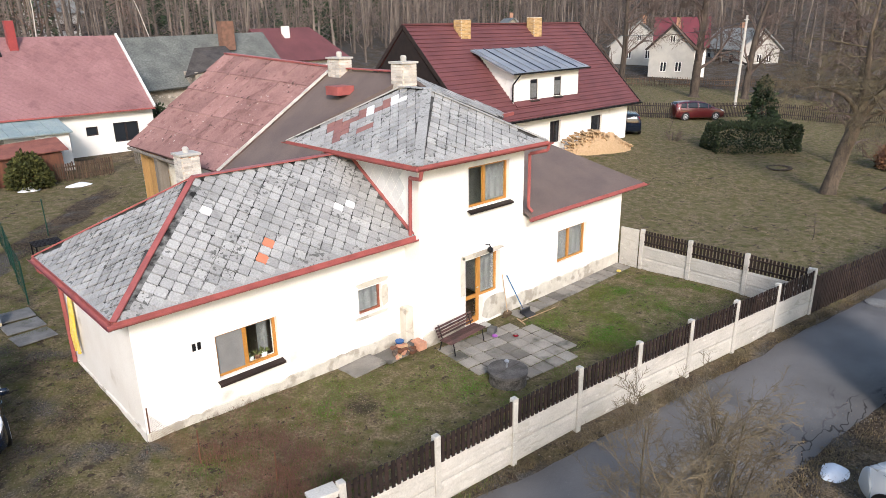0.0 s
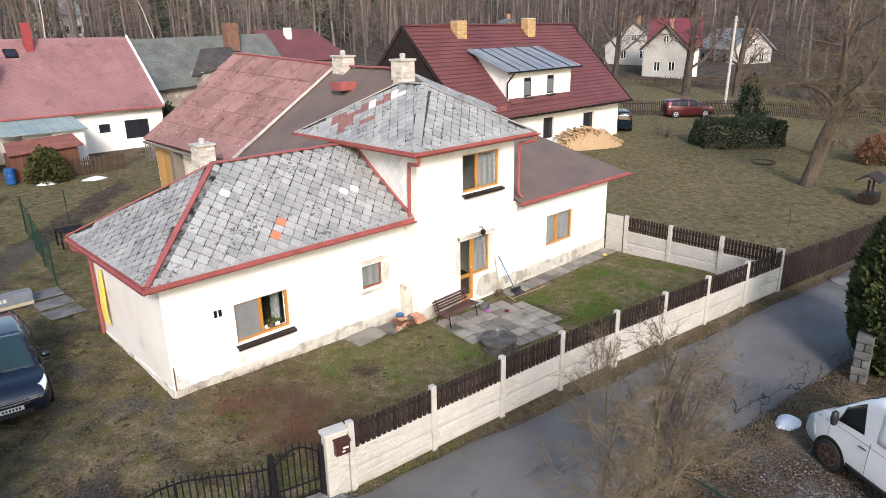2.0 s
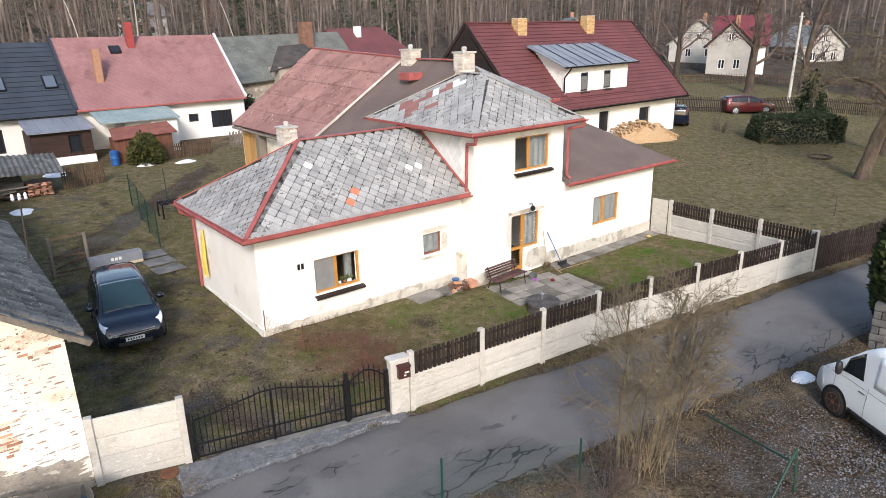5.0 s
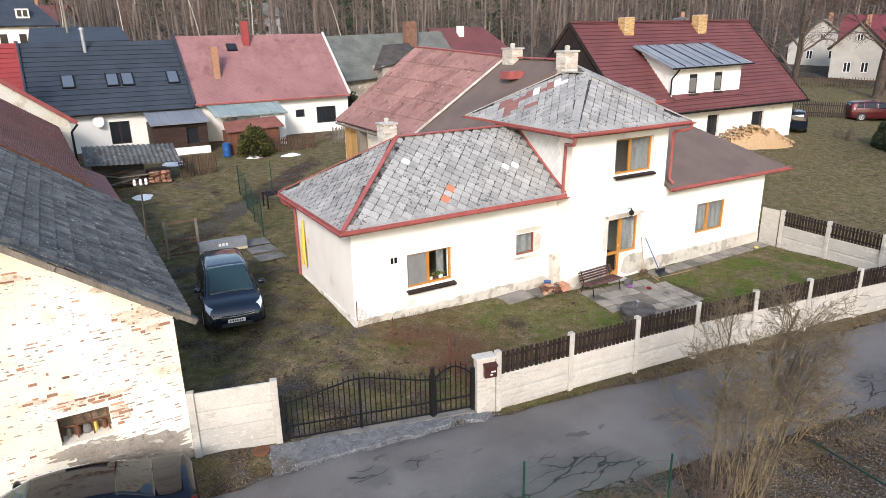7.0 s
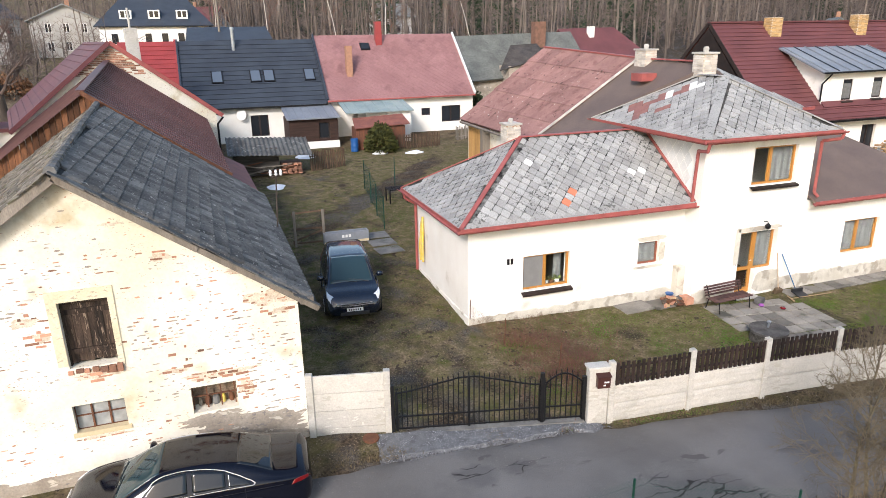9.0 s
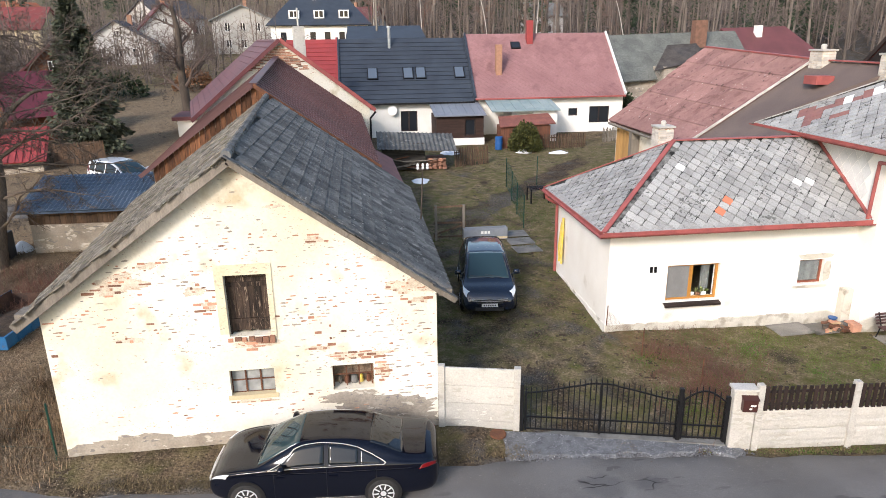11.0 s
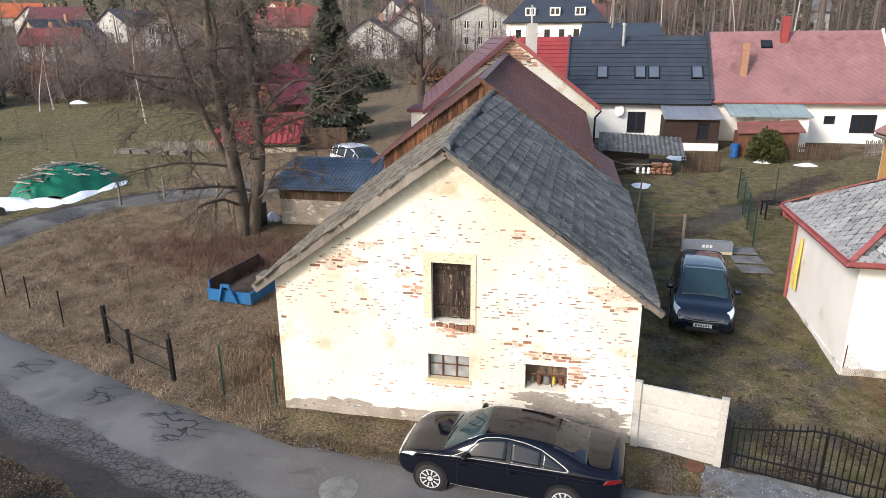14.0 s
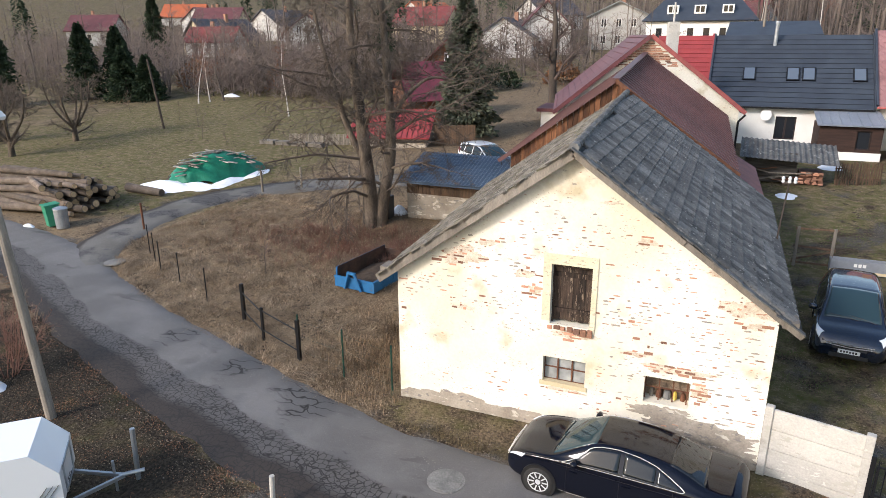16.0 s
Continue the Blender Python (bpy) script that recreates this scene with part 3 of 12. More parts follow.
def asphalt_material(name, gravelly=False):
    m = mat(name, (0.158, 0.150, 0.144) if not gravelly else (0.15, 0.14, 0.125), (0.112, 0.106, 0.101) if not gravelly else (0.11, 0.10, 0.085), 0.6, 45, vary=0.25, bump=0.35, stain=(0.085, 0.083, 0.08), stain_scale=0.45, stain_at=0.64)
    flakes(m, (0.085, 0.08, 0.076), 1.6, 0.5, 0.60, (0.5, 1.4, 1), 0.52)
    flakes(m, (0.23, 0.215, 0.20), 26.0, 1.2, 0.66, (1, 1, 1), 0.40)
    n, l = m.node_tree.nodes, m.node_tree.links
    bsdf = n["Principled BSDF"]
    base = bsdf.inputs["Base Color"].links[0].from_socket
    pos = n.new("ShaderNodeNewGeometry")
    wob = n.new("ShaderNodeTexNoise")
    wob.inputs["Scale"].default_value = 2.0
    l.new(pos.outputs["Position"], wob.inputs["Vector"])
    addv = n.new("ShaderNodeVectorMath")
    addv.operation = "MULTIPLY_ADD"
    l.new(wob.outputs["Color"], addv.inputs[0])
    addv.inputs[1].default_value = (0.9, 0.45, 0.5)
    l.new(pos.outputs["Position"], addv.inputs[2])
    lie = n.new("ShaderNodeMapping")
    lie.inputs["Scale"].default_value = (0.32, 1.5, 1)
    lie.inputs["Rotation"].default_value = (0, 0, 0.12)
    l.new(addv.outputs[0], lie.inputs["Vector"])
    vor = n.new("ShaderNodeTexVoronoi")
    vor.feature = "DISTANCE_TO_EDGE"
    vor.inputs["Scale"].default_value = 1.9
    l.new(lie.outputs[0], vor.inputs["Vector"])
    line = n.new("ShaderNodeMapRange")
    line.inputs["From Min"].default_value, line.inputs["From Max"].default_value = 0.012, 0.042
    line.inputs["To Min"].default_value, line.inputs["To Max"].default_value = 1, 0
    l.new(vor.outputs["Distance"], line.inputs["Value"])
    where = n.new("ShaderNodeTexNoise")
    where.inputs["Scale"].default_value, where.inputs["Detail"].default_value = 0.5, 5
    l.new(pos.outputs["Position"], where.inputs["Vector"])
    at = n.new("ShaderNodeVertexColor")
    at.layer_name = "cracked"
    sep = n.new("ShaderNodeSeparateColor")
    l.new(at.outputs["Color"], sep.inputs[0])
    s = n.new("ShaderNodeMath")
    l.new(where.outputs["Fac"], s.inputs[0])
    l.new(sep.outputs[0], s.inputs[1])
    w = n.new("ShaderNodeMapRange")
    w.inputs["From Min"].default_value, w.inputs["From Max"].default_value = 0.72, 0.85
    l.new(s.outputs[0], w.inputs["Value"])
    mul = n.new("ShaderNodeMath")
    mul.operation = "MULTIPLY"
    l.new(line.outputs[0], mul.inputs[0])
    l.new(w.outputs[0], mul.inputs[1])
    old = n.new("ShaderNodeMix")
    old.data_type = "RGBA"
    half = n.new("ShaderNodeMath")
    half.operation = "MULTIPLY"
    half.inputs[1].default_value = 0.6
    l.new(w.outputs[0], half.inputs[0])
    l.new(half.outputs[0], old.inputs["Factor"])
    l.new(base, old.inputs["A"])
    old.inputs["B"].default_value = (0.075, 0.074, 0.074, 1)
    base = old.outputs["Result"]
    wob2 = n.new("ShaderNodeVectorMath")
    wob2.operation = "MULTIPLY_ADD"
    l.new(wob.outputs["Color"], wob2.inputs[0])
    wob2.inputs[1].default_value = (0.3, 0.3, 0.3)
    l.new(pos.outputs["Position"], wob2.inputs[2])
    cell = n.new("ShaderNodeTexVoronoi")
    cell.feature = "DISTANCE_TO_EDGE"
    cell.inputs["Scale"].default_value = 6.5
    l.new(wob2.outputs[0], cell.inputs["Vector"])
    thin = n.new("ShaderNodeMapRange")
    thin.inputs["From Min"].default_value, thin.inputs["From Max"].default_value = 0.02, 0.075
    thin.inputs["To Min"].default_value, thin.inputs["To Max"].default_value = 1, 0
    l.new(cell.outputs["Distance"], thin.inputs["Value"])
    gate2 = n.new("ShaderNodeMath")
    l.new(where.outputs["Fac"], gate2.inputs[0])
    l.new(sep.outputs[1], gate2.inputs[1])
    g2 = n.new("ShaderNodeMapRange")
    g2.inputs["From Min"].default_value, g2.inputs["From Max"].default_value = 0.84, 0.92
    l.new(gate2.outputs[0], g2.inputs["Value"])
    mul2 = n.new("ShaderNodeMath")
    mul2.operation = "MULTIPLY"
    l.new(thin.outputs[0], mul2.inputs[0])
    l.new(g2.outputs[0], mul2.inputs[1])
    worn = n.new("ShaderNodeMix")
    worn.data_type = "RGBA"
    part_ = n.new("ShaderNodeMath")
    part_.operation = "MULTIPLY"
    part_.inputs[1].default_value = 0.85
    l.new(g2.outputs[0], part_.inputs[0])
    l.new(part_.outputs[0], worn.inputs["Factor"])
    l.new(base, worn.inputs["A"])
    worn.inputs["B"].default_value = (0.088, 0.082, 0.078, 1)
    # Mud along the road edge, its colour deepened for the shade there.
    mud_shade = n.new("ShaderNodeMix")
    mud_shade.data_type = "RGBA"
    soft_ = n.new("ShaderNodeMath")
    l.new(where.outputs["Fac"], soft_.inputs[0])
    l.new(sep.outputs[2], soft_.inputs[1])
    lay_ = n.new("ShaderNodeMapRange")
    lay_.inputs["From Min"].default_value, lay_.inputs["From Max"].default_value = 0.70, 1.0
    l.new(soft_.outputs[0], lay_.inputs["Value"])
    l.new(lay_.outputs[0], mud_shade.inputs["Factor"])
    l.new(worn.outputs["Result"], mud_shade.inputs["A"])
    mud_shade.inputs["B"].default_value = (0.036, 0.029, 0.025, 1)
    base = mud_shade.outputs["Result"]
    both = n.new("ShaderNodeMath")
    both.operation = "MAXIMUM"
    l.new(mul.outputs[0], both.inputs[0])
    l.new(mul2.outputs[0], both.inputs[1])
    k = n.new("ShaderNodeMix")
    k.data_type = "RGBA"
    l.new(both.outputs[0], k.inputs["Factor"])
    l.new(base, k.inputs["A"])
    k.inputs["B"].default_value = (0.020, 0.018, 0.017, 1)
    l.new(k.outputs["Result"], bsdf.inputs["Base Color"])
    bsdf.inputs["Roughness"].default_value = 0.75
    return m


# places in the lane where the asphalt breaks up: x, y, spread
WORN_SPOTS = ((-22.4, -3.2, 0.5), (-19.5, -4.15, 0.35), (-17.5, -4.7, 0.7), (-16.2, -5.2, 0.5), (-20.8, -3.6, 0.3), (-2.3, -6.48, 0.22), (-3.2, -6.43, 0.16), (-1.3, -6.56, 0.14))


def road_strip(name, line, half, lift, material, label):
    v, f, crack = [], [], []
    rows = 11
    for i, p in enumerate(line):
        d = (line[min(i + 1, len(line) - 1)] - line[max(i - 1, 0)]).normalized()
        s = Vector((-d.y, d.x, 0))
        for k in range(rows):
            u = k / (rows - 1) * 2 - 1
            wide = half + 0.14 * noise.noise((p.x * 0.9, p.y * 0.9, 3 + (u > 0))) + 0.06 * noise.noise((p.x * 3, p.y * 3, 9 + (u > 0)))
            q = p + s * (u * wide)
            edge = abs(u) > 0.99
            v.append((q.x, q.y, gz(q.x, q.y) + lift + 0.03 * (1 - u * u) - (0.09 if edge else 0)))
            # Third value: roadside mud with shade painted in.
            crack.append((0.6 * smooth(-0.15, 0.35, u) * smooth(-8, -12, p.x) if name == "road" else 0.3, min(1, max(0, 0.0 + (0.40 * max(u, -0.3) if name == "road" else 0.1) + (0.12 if p.x < -10 else 0.04) + sum(0.5 * math.exp(-((q.x - a) ** 2 + (q.y - b) ** 2) / c) for a, b, c in WORN_SPOTS))), 0.95 * smooth(0.35, 0.95, u) * smooth(-9, -14, p.x)))
    for i in range(len(line) - 1):
        for k in range(rows - 1):
            a = i * rows + k
            f.append((a, a + 1, a + rows + 1, a + rows))
    ob = raw(name, v, f, material)
    lay = ob.data.color_attributes.new("cracked", "FLOAT_COLOR", "POINT")
    lay.data.foreach_set("color", [c for g, t, e in crack for c in (t, g, e, 1)])
    ob.data.polygons.foreach_set("use_smooth", [True] * len(f))
    return tagged(ob, label, "road", kind="structure")


road_strip("road", ROAD_LINE, 1.74, 0.02, asphalt_material("cracked_asphalt"), "narrow cracked grey asphalt village lane")
road_strip("track", TRACK_LINE, 1.25, 0.012, asphalt_material("worn_track", True), "worn grey track branching off the lane")


# ---- roofs made of separate pieces ----
def inside(poly, x, y):
    c = False
    for (x0, y0), (x1, y1) in zip(poly, poly[1:] + poly[:1]):
        if (y0 > y) != (y1 > y) and x < (x1 - x0) * (y - y0) / (y1 - y0) + x0:
            c = not c
    return c


def edge_gap(poly, x, y):
    g = 9.0
    for (x0, y0), (x1, y1) in zip(poly, poly[1:] + poly[:1]):
        dx, dy = x1 - x0, y1 - y0
        t = max(0, min(1, ((x - x0) * dx + (y - y0) * dy) / (dx * dx + dy * dy + 1e-9)))
        g = min(g, math.hypot(x - x0 - t * dx, y - y0 - t * dy))
    return g


def piece_mesh(name, w, h, t, material, diamond=False, bent=0.0):
    bm = shape()
    if diamond:
        pts = [(0, -h / 2, 0), (w / 2, 0, 0), (0, h / 2, 0), (-w / 2, 0, 0)]
        c = 0.16
        ring = []
        for i in range(4):
            p, q, r = Vector(pts[i - 1]), Vector(pts[i]), Vector(pts[(i + 1) % 4])
            if i in (1, 3):
                ring += [lerp(q, p, c), lerp(q, r, c)]
            else:
                ring.append(q)
        top = [bm.verts.new((p.x, p.y, t - (p.y / h) * t)) for p in ring]
        low = [bm.verts.new((p.x, p.y, -t)) for p in ring]
        bm.faces.new(top)
        for i in range(len(ring)):
            bm.faces.new((low[i], low[(i + 1) % len(ring)], top[(i + 1) % len(ring)], top[i]))
    else:
        k = 4 if bent else 1
        cols = []
        for i in range(k + 1):
            x = -w / 2 + w * i / k
            z = bent * math.sin(math.pi * i / k) if bent else 0
            cols.append([bm.verts.new((x, -h / 2, -t)), bm.verts.new((x, -h / 2, t + z)), bm.verts.new((x, h / 2, t * 0.2 + z)), bm.verts.new((x, h / 2, -t))])
        for a, b in zip(cols, cols[1:]):
            for j in range(3):
                bm.faces.new((a[j], b[j], b[j + 1], a[j + 1]))
        bm.faces.new(cols[0])
        bm.faces.new(cols[-1][::-1])
    return mesh_of(name, bm, material)


class Cover:
    """Lays pieces over sloping faces: the first ones are parts, those past the limit are one joined part."""

    def __init__(self, name, parent, mesh, rest_material, limit=300):
        self.name, self.parent, self.mesh, self.rest, self.limit, self.count = name, parent, mesh, rest_material, limit, 0
        self.v, self.f = [], []
        self.mv = [tuple(q.co) for q in mesh.vertices]
        self.mf = [tuple(p.vertices) for p in mesh.polygons]

    def lay(self, pts, w, h, diamond=False, inset=0.12, lift=0.02, tilt=1.2, special=None, rest=False, jitter=0.01, rows=False):
        pts = [Vector(p) for p in pts]
        nrm = (pts[1] - pts[0]).cross(pts[-1] - pts[0]).normalized()
        if nrm.z < 0:
            nrm = -nrm
        u = (pts[1] - pts[0]).normalized()
        v = nrm.cross(u)
        if v.z < 0:
            v = -v
            u = v.cross(nrm)
        o = pts[0]
        poly = [((p - o).dot(u), (p - o).dot(v)) for p in pts]
        x0, x1 = min(p[0] for p in poly), max(p[0] for p in poly)
        y1 = max(p[1] for p in poly)
        dy = h / 2 if diamond else h
        j = 0
        y = 0.0
        while y < y1 + dy:
            x = x0 + (w / 2 if (j % 2 and (diamond or rows)) else 0)
            while x < x1 + w:
                if inside(poly, x, y) and edge_gap(poly, x, y) > inset:
                    p = o + u * (x + random.uniform(-jitter, jitter)) + v * (y + random.uniform(-jitter, jitter)) + nrm * lift
                    rot = Matrix((u, v, nrm)).transposed().to_4x4()
                    m = Matrix.Translation(p) @ rot @ pose(0, 0, 0, random.gauss(0, tilt * 0.6), random.gauss(0, tilt * 0.6), random.gauss(0, tilt))
                    me = special(p) if special else None
                    if me or (not rest and self.count < self.limit):
                        ob = new(self.name, me or self.mesh)
                        ob.parent = self.parent
                        ob.matrix_basis = self.parent.matrix_world.inverted() @ m if self.parent else m
                        self.count += 0 if me else 1
                    else:
                        b = len(self.v)
                        inv = m
                        self.v += [tuple(inv @ Vector(q)) for q in self.mv]
                        self.f += [tuple(b + i for i in q) for q in self.mf]
                x += w
            y += dy
            j += 1

    def finish(self, name):
        if self.v:
            ob = raw(name, self.v, self.f, self.rest, self.parent)
            tagged(ob, kind="stuff")


# ---- walls and windows ----
def wall_cols(bm, x0, x1, zbot, top, y0, y1, holes=(), cuts=()):
    """A wall along x between y0 and y1 with a height top(x) and rectangular holes (x0, x1, z0, z1)."""
    xs = sorted({x0, x1, *[c for c in cuts if x0 < c < x1], *[h[0] for h in holes], *[h[1] for h in holes]})
    for a, b in zip(xs, xs[1:]):
        mid = (a + b) / 2
        zs = [(zbot, zbot)]
        spans, low = [], (zbot, zbot)
        for h in sorted((h for h in holes if h[0] <= mid <= h[1]), key=lambda q: q[2]):
            spans.append((low, (h[2], h[2])))
            low = (h[3], h[3])
        spans.append((low, (top(a), top(b))))
        for (la, lb), (ha, hb) in spans:
            if ha - la < 1e-3 and hb - lb < 1e-3:
                continue
            v = [bm.verts.new(p) for p in ((a, y0, la), (b, y0, lb), (b, y1, lb), (a, y1, la), (a, y0, ha), (b, y0, hb), (b, y1, hb), (a, y1, ha))]
            for f in ((3, 2, 1, 0), (4, 5, 6, 7), (0, 1, 5, 4), (1, 2, 6, 5), (2, 3, 7, 6), (3, 0, 4, 7)):
                bm.faces.new([v[i] for i in f])


def casement(parent, x0, x1, z0, z1, y, split=None, frame=OAKFRAME, deep=0.12, t=0.07, glass_mat=GLASS, label="golden oak window frame", sill=None, sill_label="dark brown metal window sill", bars=()):
    """A window in a wall that faces -y: frame, mullion, panes, sill; its front lies at y + deep."""
    bm = shape()
    f0, f1 = y + deep, y + deep + 0.07
    box(bm, x0, f0, z0, x1, f1, z0 + t)
    box(bm, x0, f0, z1 - t, x1, f1, z1)
    box(bm, x0, f0, z0 + t, x0 + t, f1, z1 - t)
    box(bm, x1 - t, f0, z0 + t, x1, f1, z1 - t)
    splits = [] if split is None else list(split)
    for s in splits:
        box(bm, s - t * 0.8, f0 - 0.006, z0 + t, s + t * 0.8, f1, z1 - t)
    for zb in bars:
        box(bm, x0 + t, f0 + 0.01, zb - 0.015, x1 - t, f1 - 0.01, zb + 0.015)
    win = part("window", bm, frame, parent, label)
    edges = [x0 + t, *splits, x1 - t]
    for a, b in zip(edges, edges[1:]):
        pb = shape()
        box(pb, a + (0 if a == x0 + t else t * 0.8), f0 + 0.03, z0 + t, b - (0 if b == x1 - t else t * 0.8), f0 + 0.04, z1 - t)
        pane = part("pane", pb, glass_mat, win)
        pane.visible_shadow = False
    if sill:
        sb = shape()
        slab(sb, [(x0 - 0.07, y - 0.16, z0 - 0.085), (x1 + 0.07, y - 0.16, z0 - 0.085), (x1 + 0.07, f0 + 0.02, z0 - 0.004), (x0 - 0.07, f0 + 0.02, z0 - 0.004)], 0.02)
        box(sb, x0 - 0.07, y - 0.165, z0 - 0.15, x1 + 0.07, y - 0.145, z0 - 0.08)
        part("sill", sb, sill, win, sill_label)
    return win


def curtain(x0, x1, z0, z1, y, label="white net curtain hanging behind the window"):
    v, f = [], []
    k = max(6, int((x1 - x0) / 0.04))
    for i in range(k + 1):
        x = x0 + (x1 - x0) * i / k
        d = 0.012 * math.sin(i * 0.9) + 0.008 * math.sin(i * 0.37)
        v += [(x, y + d, z0), (x, y + d * 0.7, z1)]
    f = [(2 * i, 2 * i + 2, 2 * i + 3, 2 * i + 1) for i in range(k)]
    ob = raw("curtain", v, f, CURTAIN)
    md = ob.modifiers.new("thick", "SOLIDIFY")
    md.thickness = 0.006
    return tagged(ob, label, "curtain")


def downpipe(parent, pts, r=0.055, name="downpipe"):
    bm = shape()
    path_tube(bm, pts, r, 8)
    return part(name, bm, REDMETAL, parent, "red painted downpipe")


def gutter(parent, p0, p1, r=0.075):
    bm = shape()
    p0, p1 = Vector(p0), Vector(p1)
    d = (p1 - p0).normalized()
    s = d.cross(Vector((0, 0, 1)))
    n = 7
    rings = [[bm.verts.new(p + s * (r * math.cos(math.pi * k / (n - 1))) - Vector((0, 0, r * math.sin(math.pi * k / (n - 1))))) for k in range(n)] for p in (p0, p1)]
    for i in range(n - 1):
        bm.faces.new((rings[0][i], rings[1][i], rings[1][i + 1], rings[0][i + 1]))
    bmesh.ops.solidify(bm, geom=bm.faces[:], thickness=0.012)
    return part("gutter", bm, REDMETAL, parent, "red painted roof gutter")


# ---- the white house ----
HY = -0.7
house = thing("house", "white plastered village house with grey slate roofs and red gutters", "house")
wb = shape()
front_holes = [(1.9, 3.6, 0.86, 2.03), (6.25, 7.1, 1.17, 1.97)]
wall_cols(wb, 0, 8.05, -0.6, lambda x: 3.32, 0, 0.38, front_holes)
part("wall", wb, WHITE, house, "bright white plastered wall of the low wing")
wb = shape()
tower_holes = [(9.95, 10.78, -0.28, 2.08), (10.78, 11.62, 0.62, 2.08), (10.1, 12.0, 3.76, 5.06)]
wall_cols(wb, 8.05, 12.75, -0.6, lambda x: 5.5, HY, HY + 0.38, tower_holes)
part("wall", wb, WHITE, house, "bright white plastered wall of the raised middle block")
wb = shape()
wall_cols(wb, 12.75, 19.0, -0.6, lambda x: 3.0, HY, HY + 0.38, [(14.8, 16.6, 0.73, 2.0)])
part("wall", wb, WHITE, house, "bright white plastered wall of the side wing")
for q in ((0, 0.38, -0.6, 0.38, 5.2, 3.32), (0.38, 4.85, -0.6, 8.05, 5.2, 3.32), (8.05, HY + 0.38, -0.6, 8.43, 5.0, 5.5), (12.37, HY + 0.38, -0.6, 12.75, 5.0, 5.5),
          (8.43, 4.65, -0.6, 12.37, 5.0, 5.5), (18.62, HY + 0.38, -0.6, 19.0, 7.0, 3.0), (12.75, 6.65, -0.6, 18.62, 7.0, 3.0)):
    wb = shape()
    box(wb, *q)
    part("wall", wb, WHITE, house)


DAMPWHITE = mat("damp_white_plaster", (0.80, 0.78, 0.73), (0.68, 0.65, 0.58), 1.6, 25, stain=(0.42, 0.39, 0.33), stain_scale=1.7, stain_at=0.56, vary=0.1, bump=0.3)


def rough_plinth(x0, x1, y, z0, z1, side=-1):
    """A worn, uneven band of render along the wall foot."""
    v, f = [], []
    n = int((x1 - x0) / 0.12)
    for i in range(n + 1):
        x = x0 + (x1 - x0) * i / n
        h = z1 + 0.10 * noise.noise((x * 1.6, 2, 1)) + 0.05 * noise.noise((x * 5, 7, 1))
        d = 0.028 + 0.012 * noise.noise((x * 3, 1, 4))
        v += [(x, y, z0), (x, y - d, z0), (x, y - d, h), (x, y, h + 0.02)]
    for i in range(n):
        a = 4 * i
        for j in range(3):
            f.append((a + j, a + 4 + j, a + 5 + j, a + 1 + j))
    return v, f


for x0, x1, y, z0, z1 in ((0.0, 8.05, 0.0, -0.6, 0.16), (8.05, 9.9, HY, -0.6, 0.10), (11.66, 19.0, HY, -0.6, 0.18)):
    v, f = rough_plinth(x0, x1, y, z0, z1)
    raw("plinth", v, f, PLINTH, house)
v, f = rough_plinth(0.0, 5.2, 0.0, -0.6, 0.22)
ob = raw("plinth", [(-(-y_), x_, z_) if False else (y_, x_, z_) for x_, y_, z_ in v], f, DAMPWHITE, house)
# damp, bare patches of render round the small window and the door
for (x0, x1, z0, z1, y) in ((9.72, 9.93, 0.9, 2.28, HY), (9.8, 11.7, 2.1, 2.26, HY), (10.8, 11.9, -0.25, 0.56, HY), (6.2, 7.35, 2.0, 2.16, 0.0), (7.1, 7.34, 1.25, 1.9, 0.0), (6.1, 7.3, 1.02, 1.12, 0.0)):
    pts = []
    for i in range(28):
        a = 2 * math.pi * i / 28
        k = 0.5 * (1 + 0.16 * noise.noise((math.cos(a) * 2 + x0, math.sin(a) * 2, z0)))
        c, s = math.cos(a), math.sin(a)
        c, s = math.copysign(abs(c) ** 0.5, c), math.copysign(abs(s) ** 0.5, s)
        pts.append(((x0 + x1) / 2 + c * k * (x1 - x0), y - 0.008, (z0 + z1) / 2 + s * k * (z1 - z0)))
    pb = shape()
    bm_f = [pb.verts.new(p) for p in pts]
    bk = [pb.verts.new((p[0], y + 0.004, p[2])) for p in pts]
    pb.faces.new(bm_f)
    for i in range(28):
        pb.faces.new((bm_f[i], bm_f[(i + 1) % 28], bk[(i + 1) % 28], bk[i]))
    part("repair_patch", pb, PLINTH, house, "patch of bare grey repair render")

REDWOOD = mat("red_brown_stained_wood", (0.24, 0.075, 0.04), (0.17, 0.055, 0.032), 3, 30, rough=0.6, vary=0.3)
front_window = casement(house, 1.9, 3.6, 0.86, 2.03, 0, [2.72], sill=DARKBROWN)
fs = shape()
box(fs, 1.968, 0.128, 0.928, 2.665, 0.136, 1.962)
part("fly_screen", fs, mat("grey_fly_screen", (0.22, 0.22, 0.215), (0.18, 0.18, 0.178), 2, 60, vary=0.15, bump=0.1), front_window, "grey insect screen")
casement(house, 6.25, 7.1, 1.17, 1.97, 0, frame=REDWOOD, t=0.06, label="red-brown small window frame")
casement(house, 10.1, 12.0, 3.76, 5.06, HY, [10.92], sill=DARKBROWN)
casement(house, 14.8, 16.6, 0.73, 2.0, HY, [15.6])
casement(house, 10.78, 11.62, 0.62, 2.08, HY, deep=0.2)
db = shape()
for a, b, c, d in ((9.95, 10.06, -0.28, 2.08), (10.67, 10.78, -0.28, 2.08)):
    box(db, a, HY + 0.2, c, b, HY + 0.27, d)
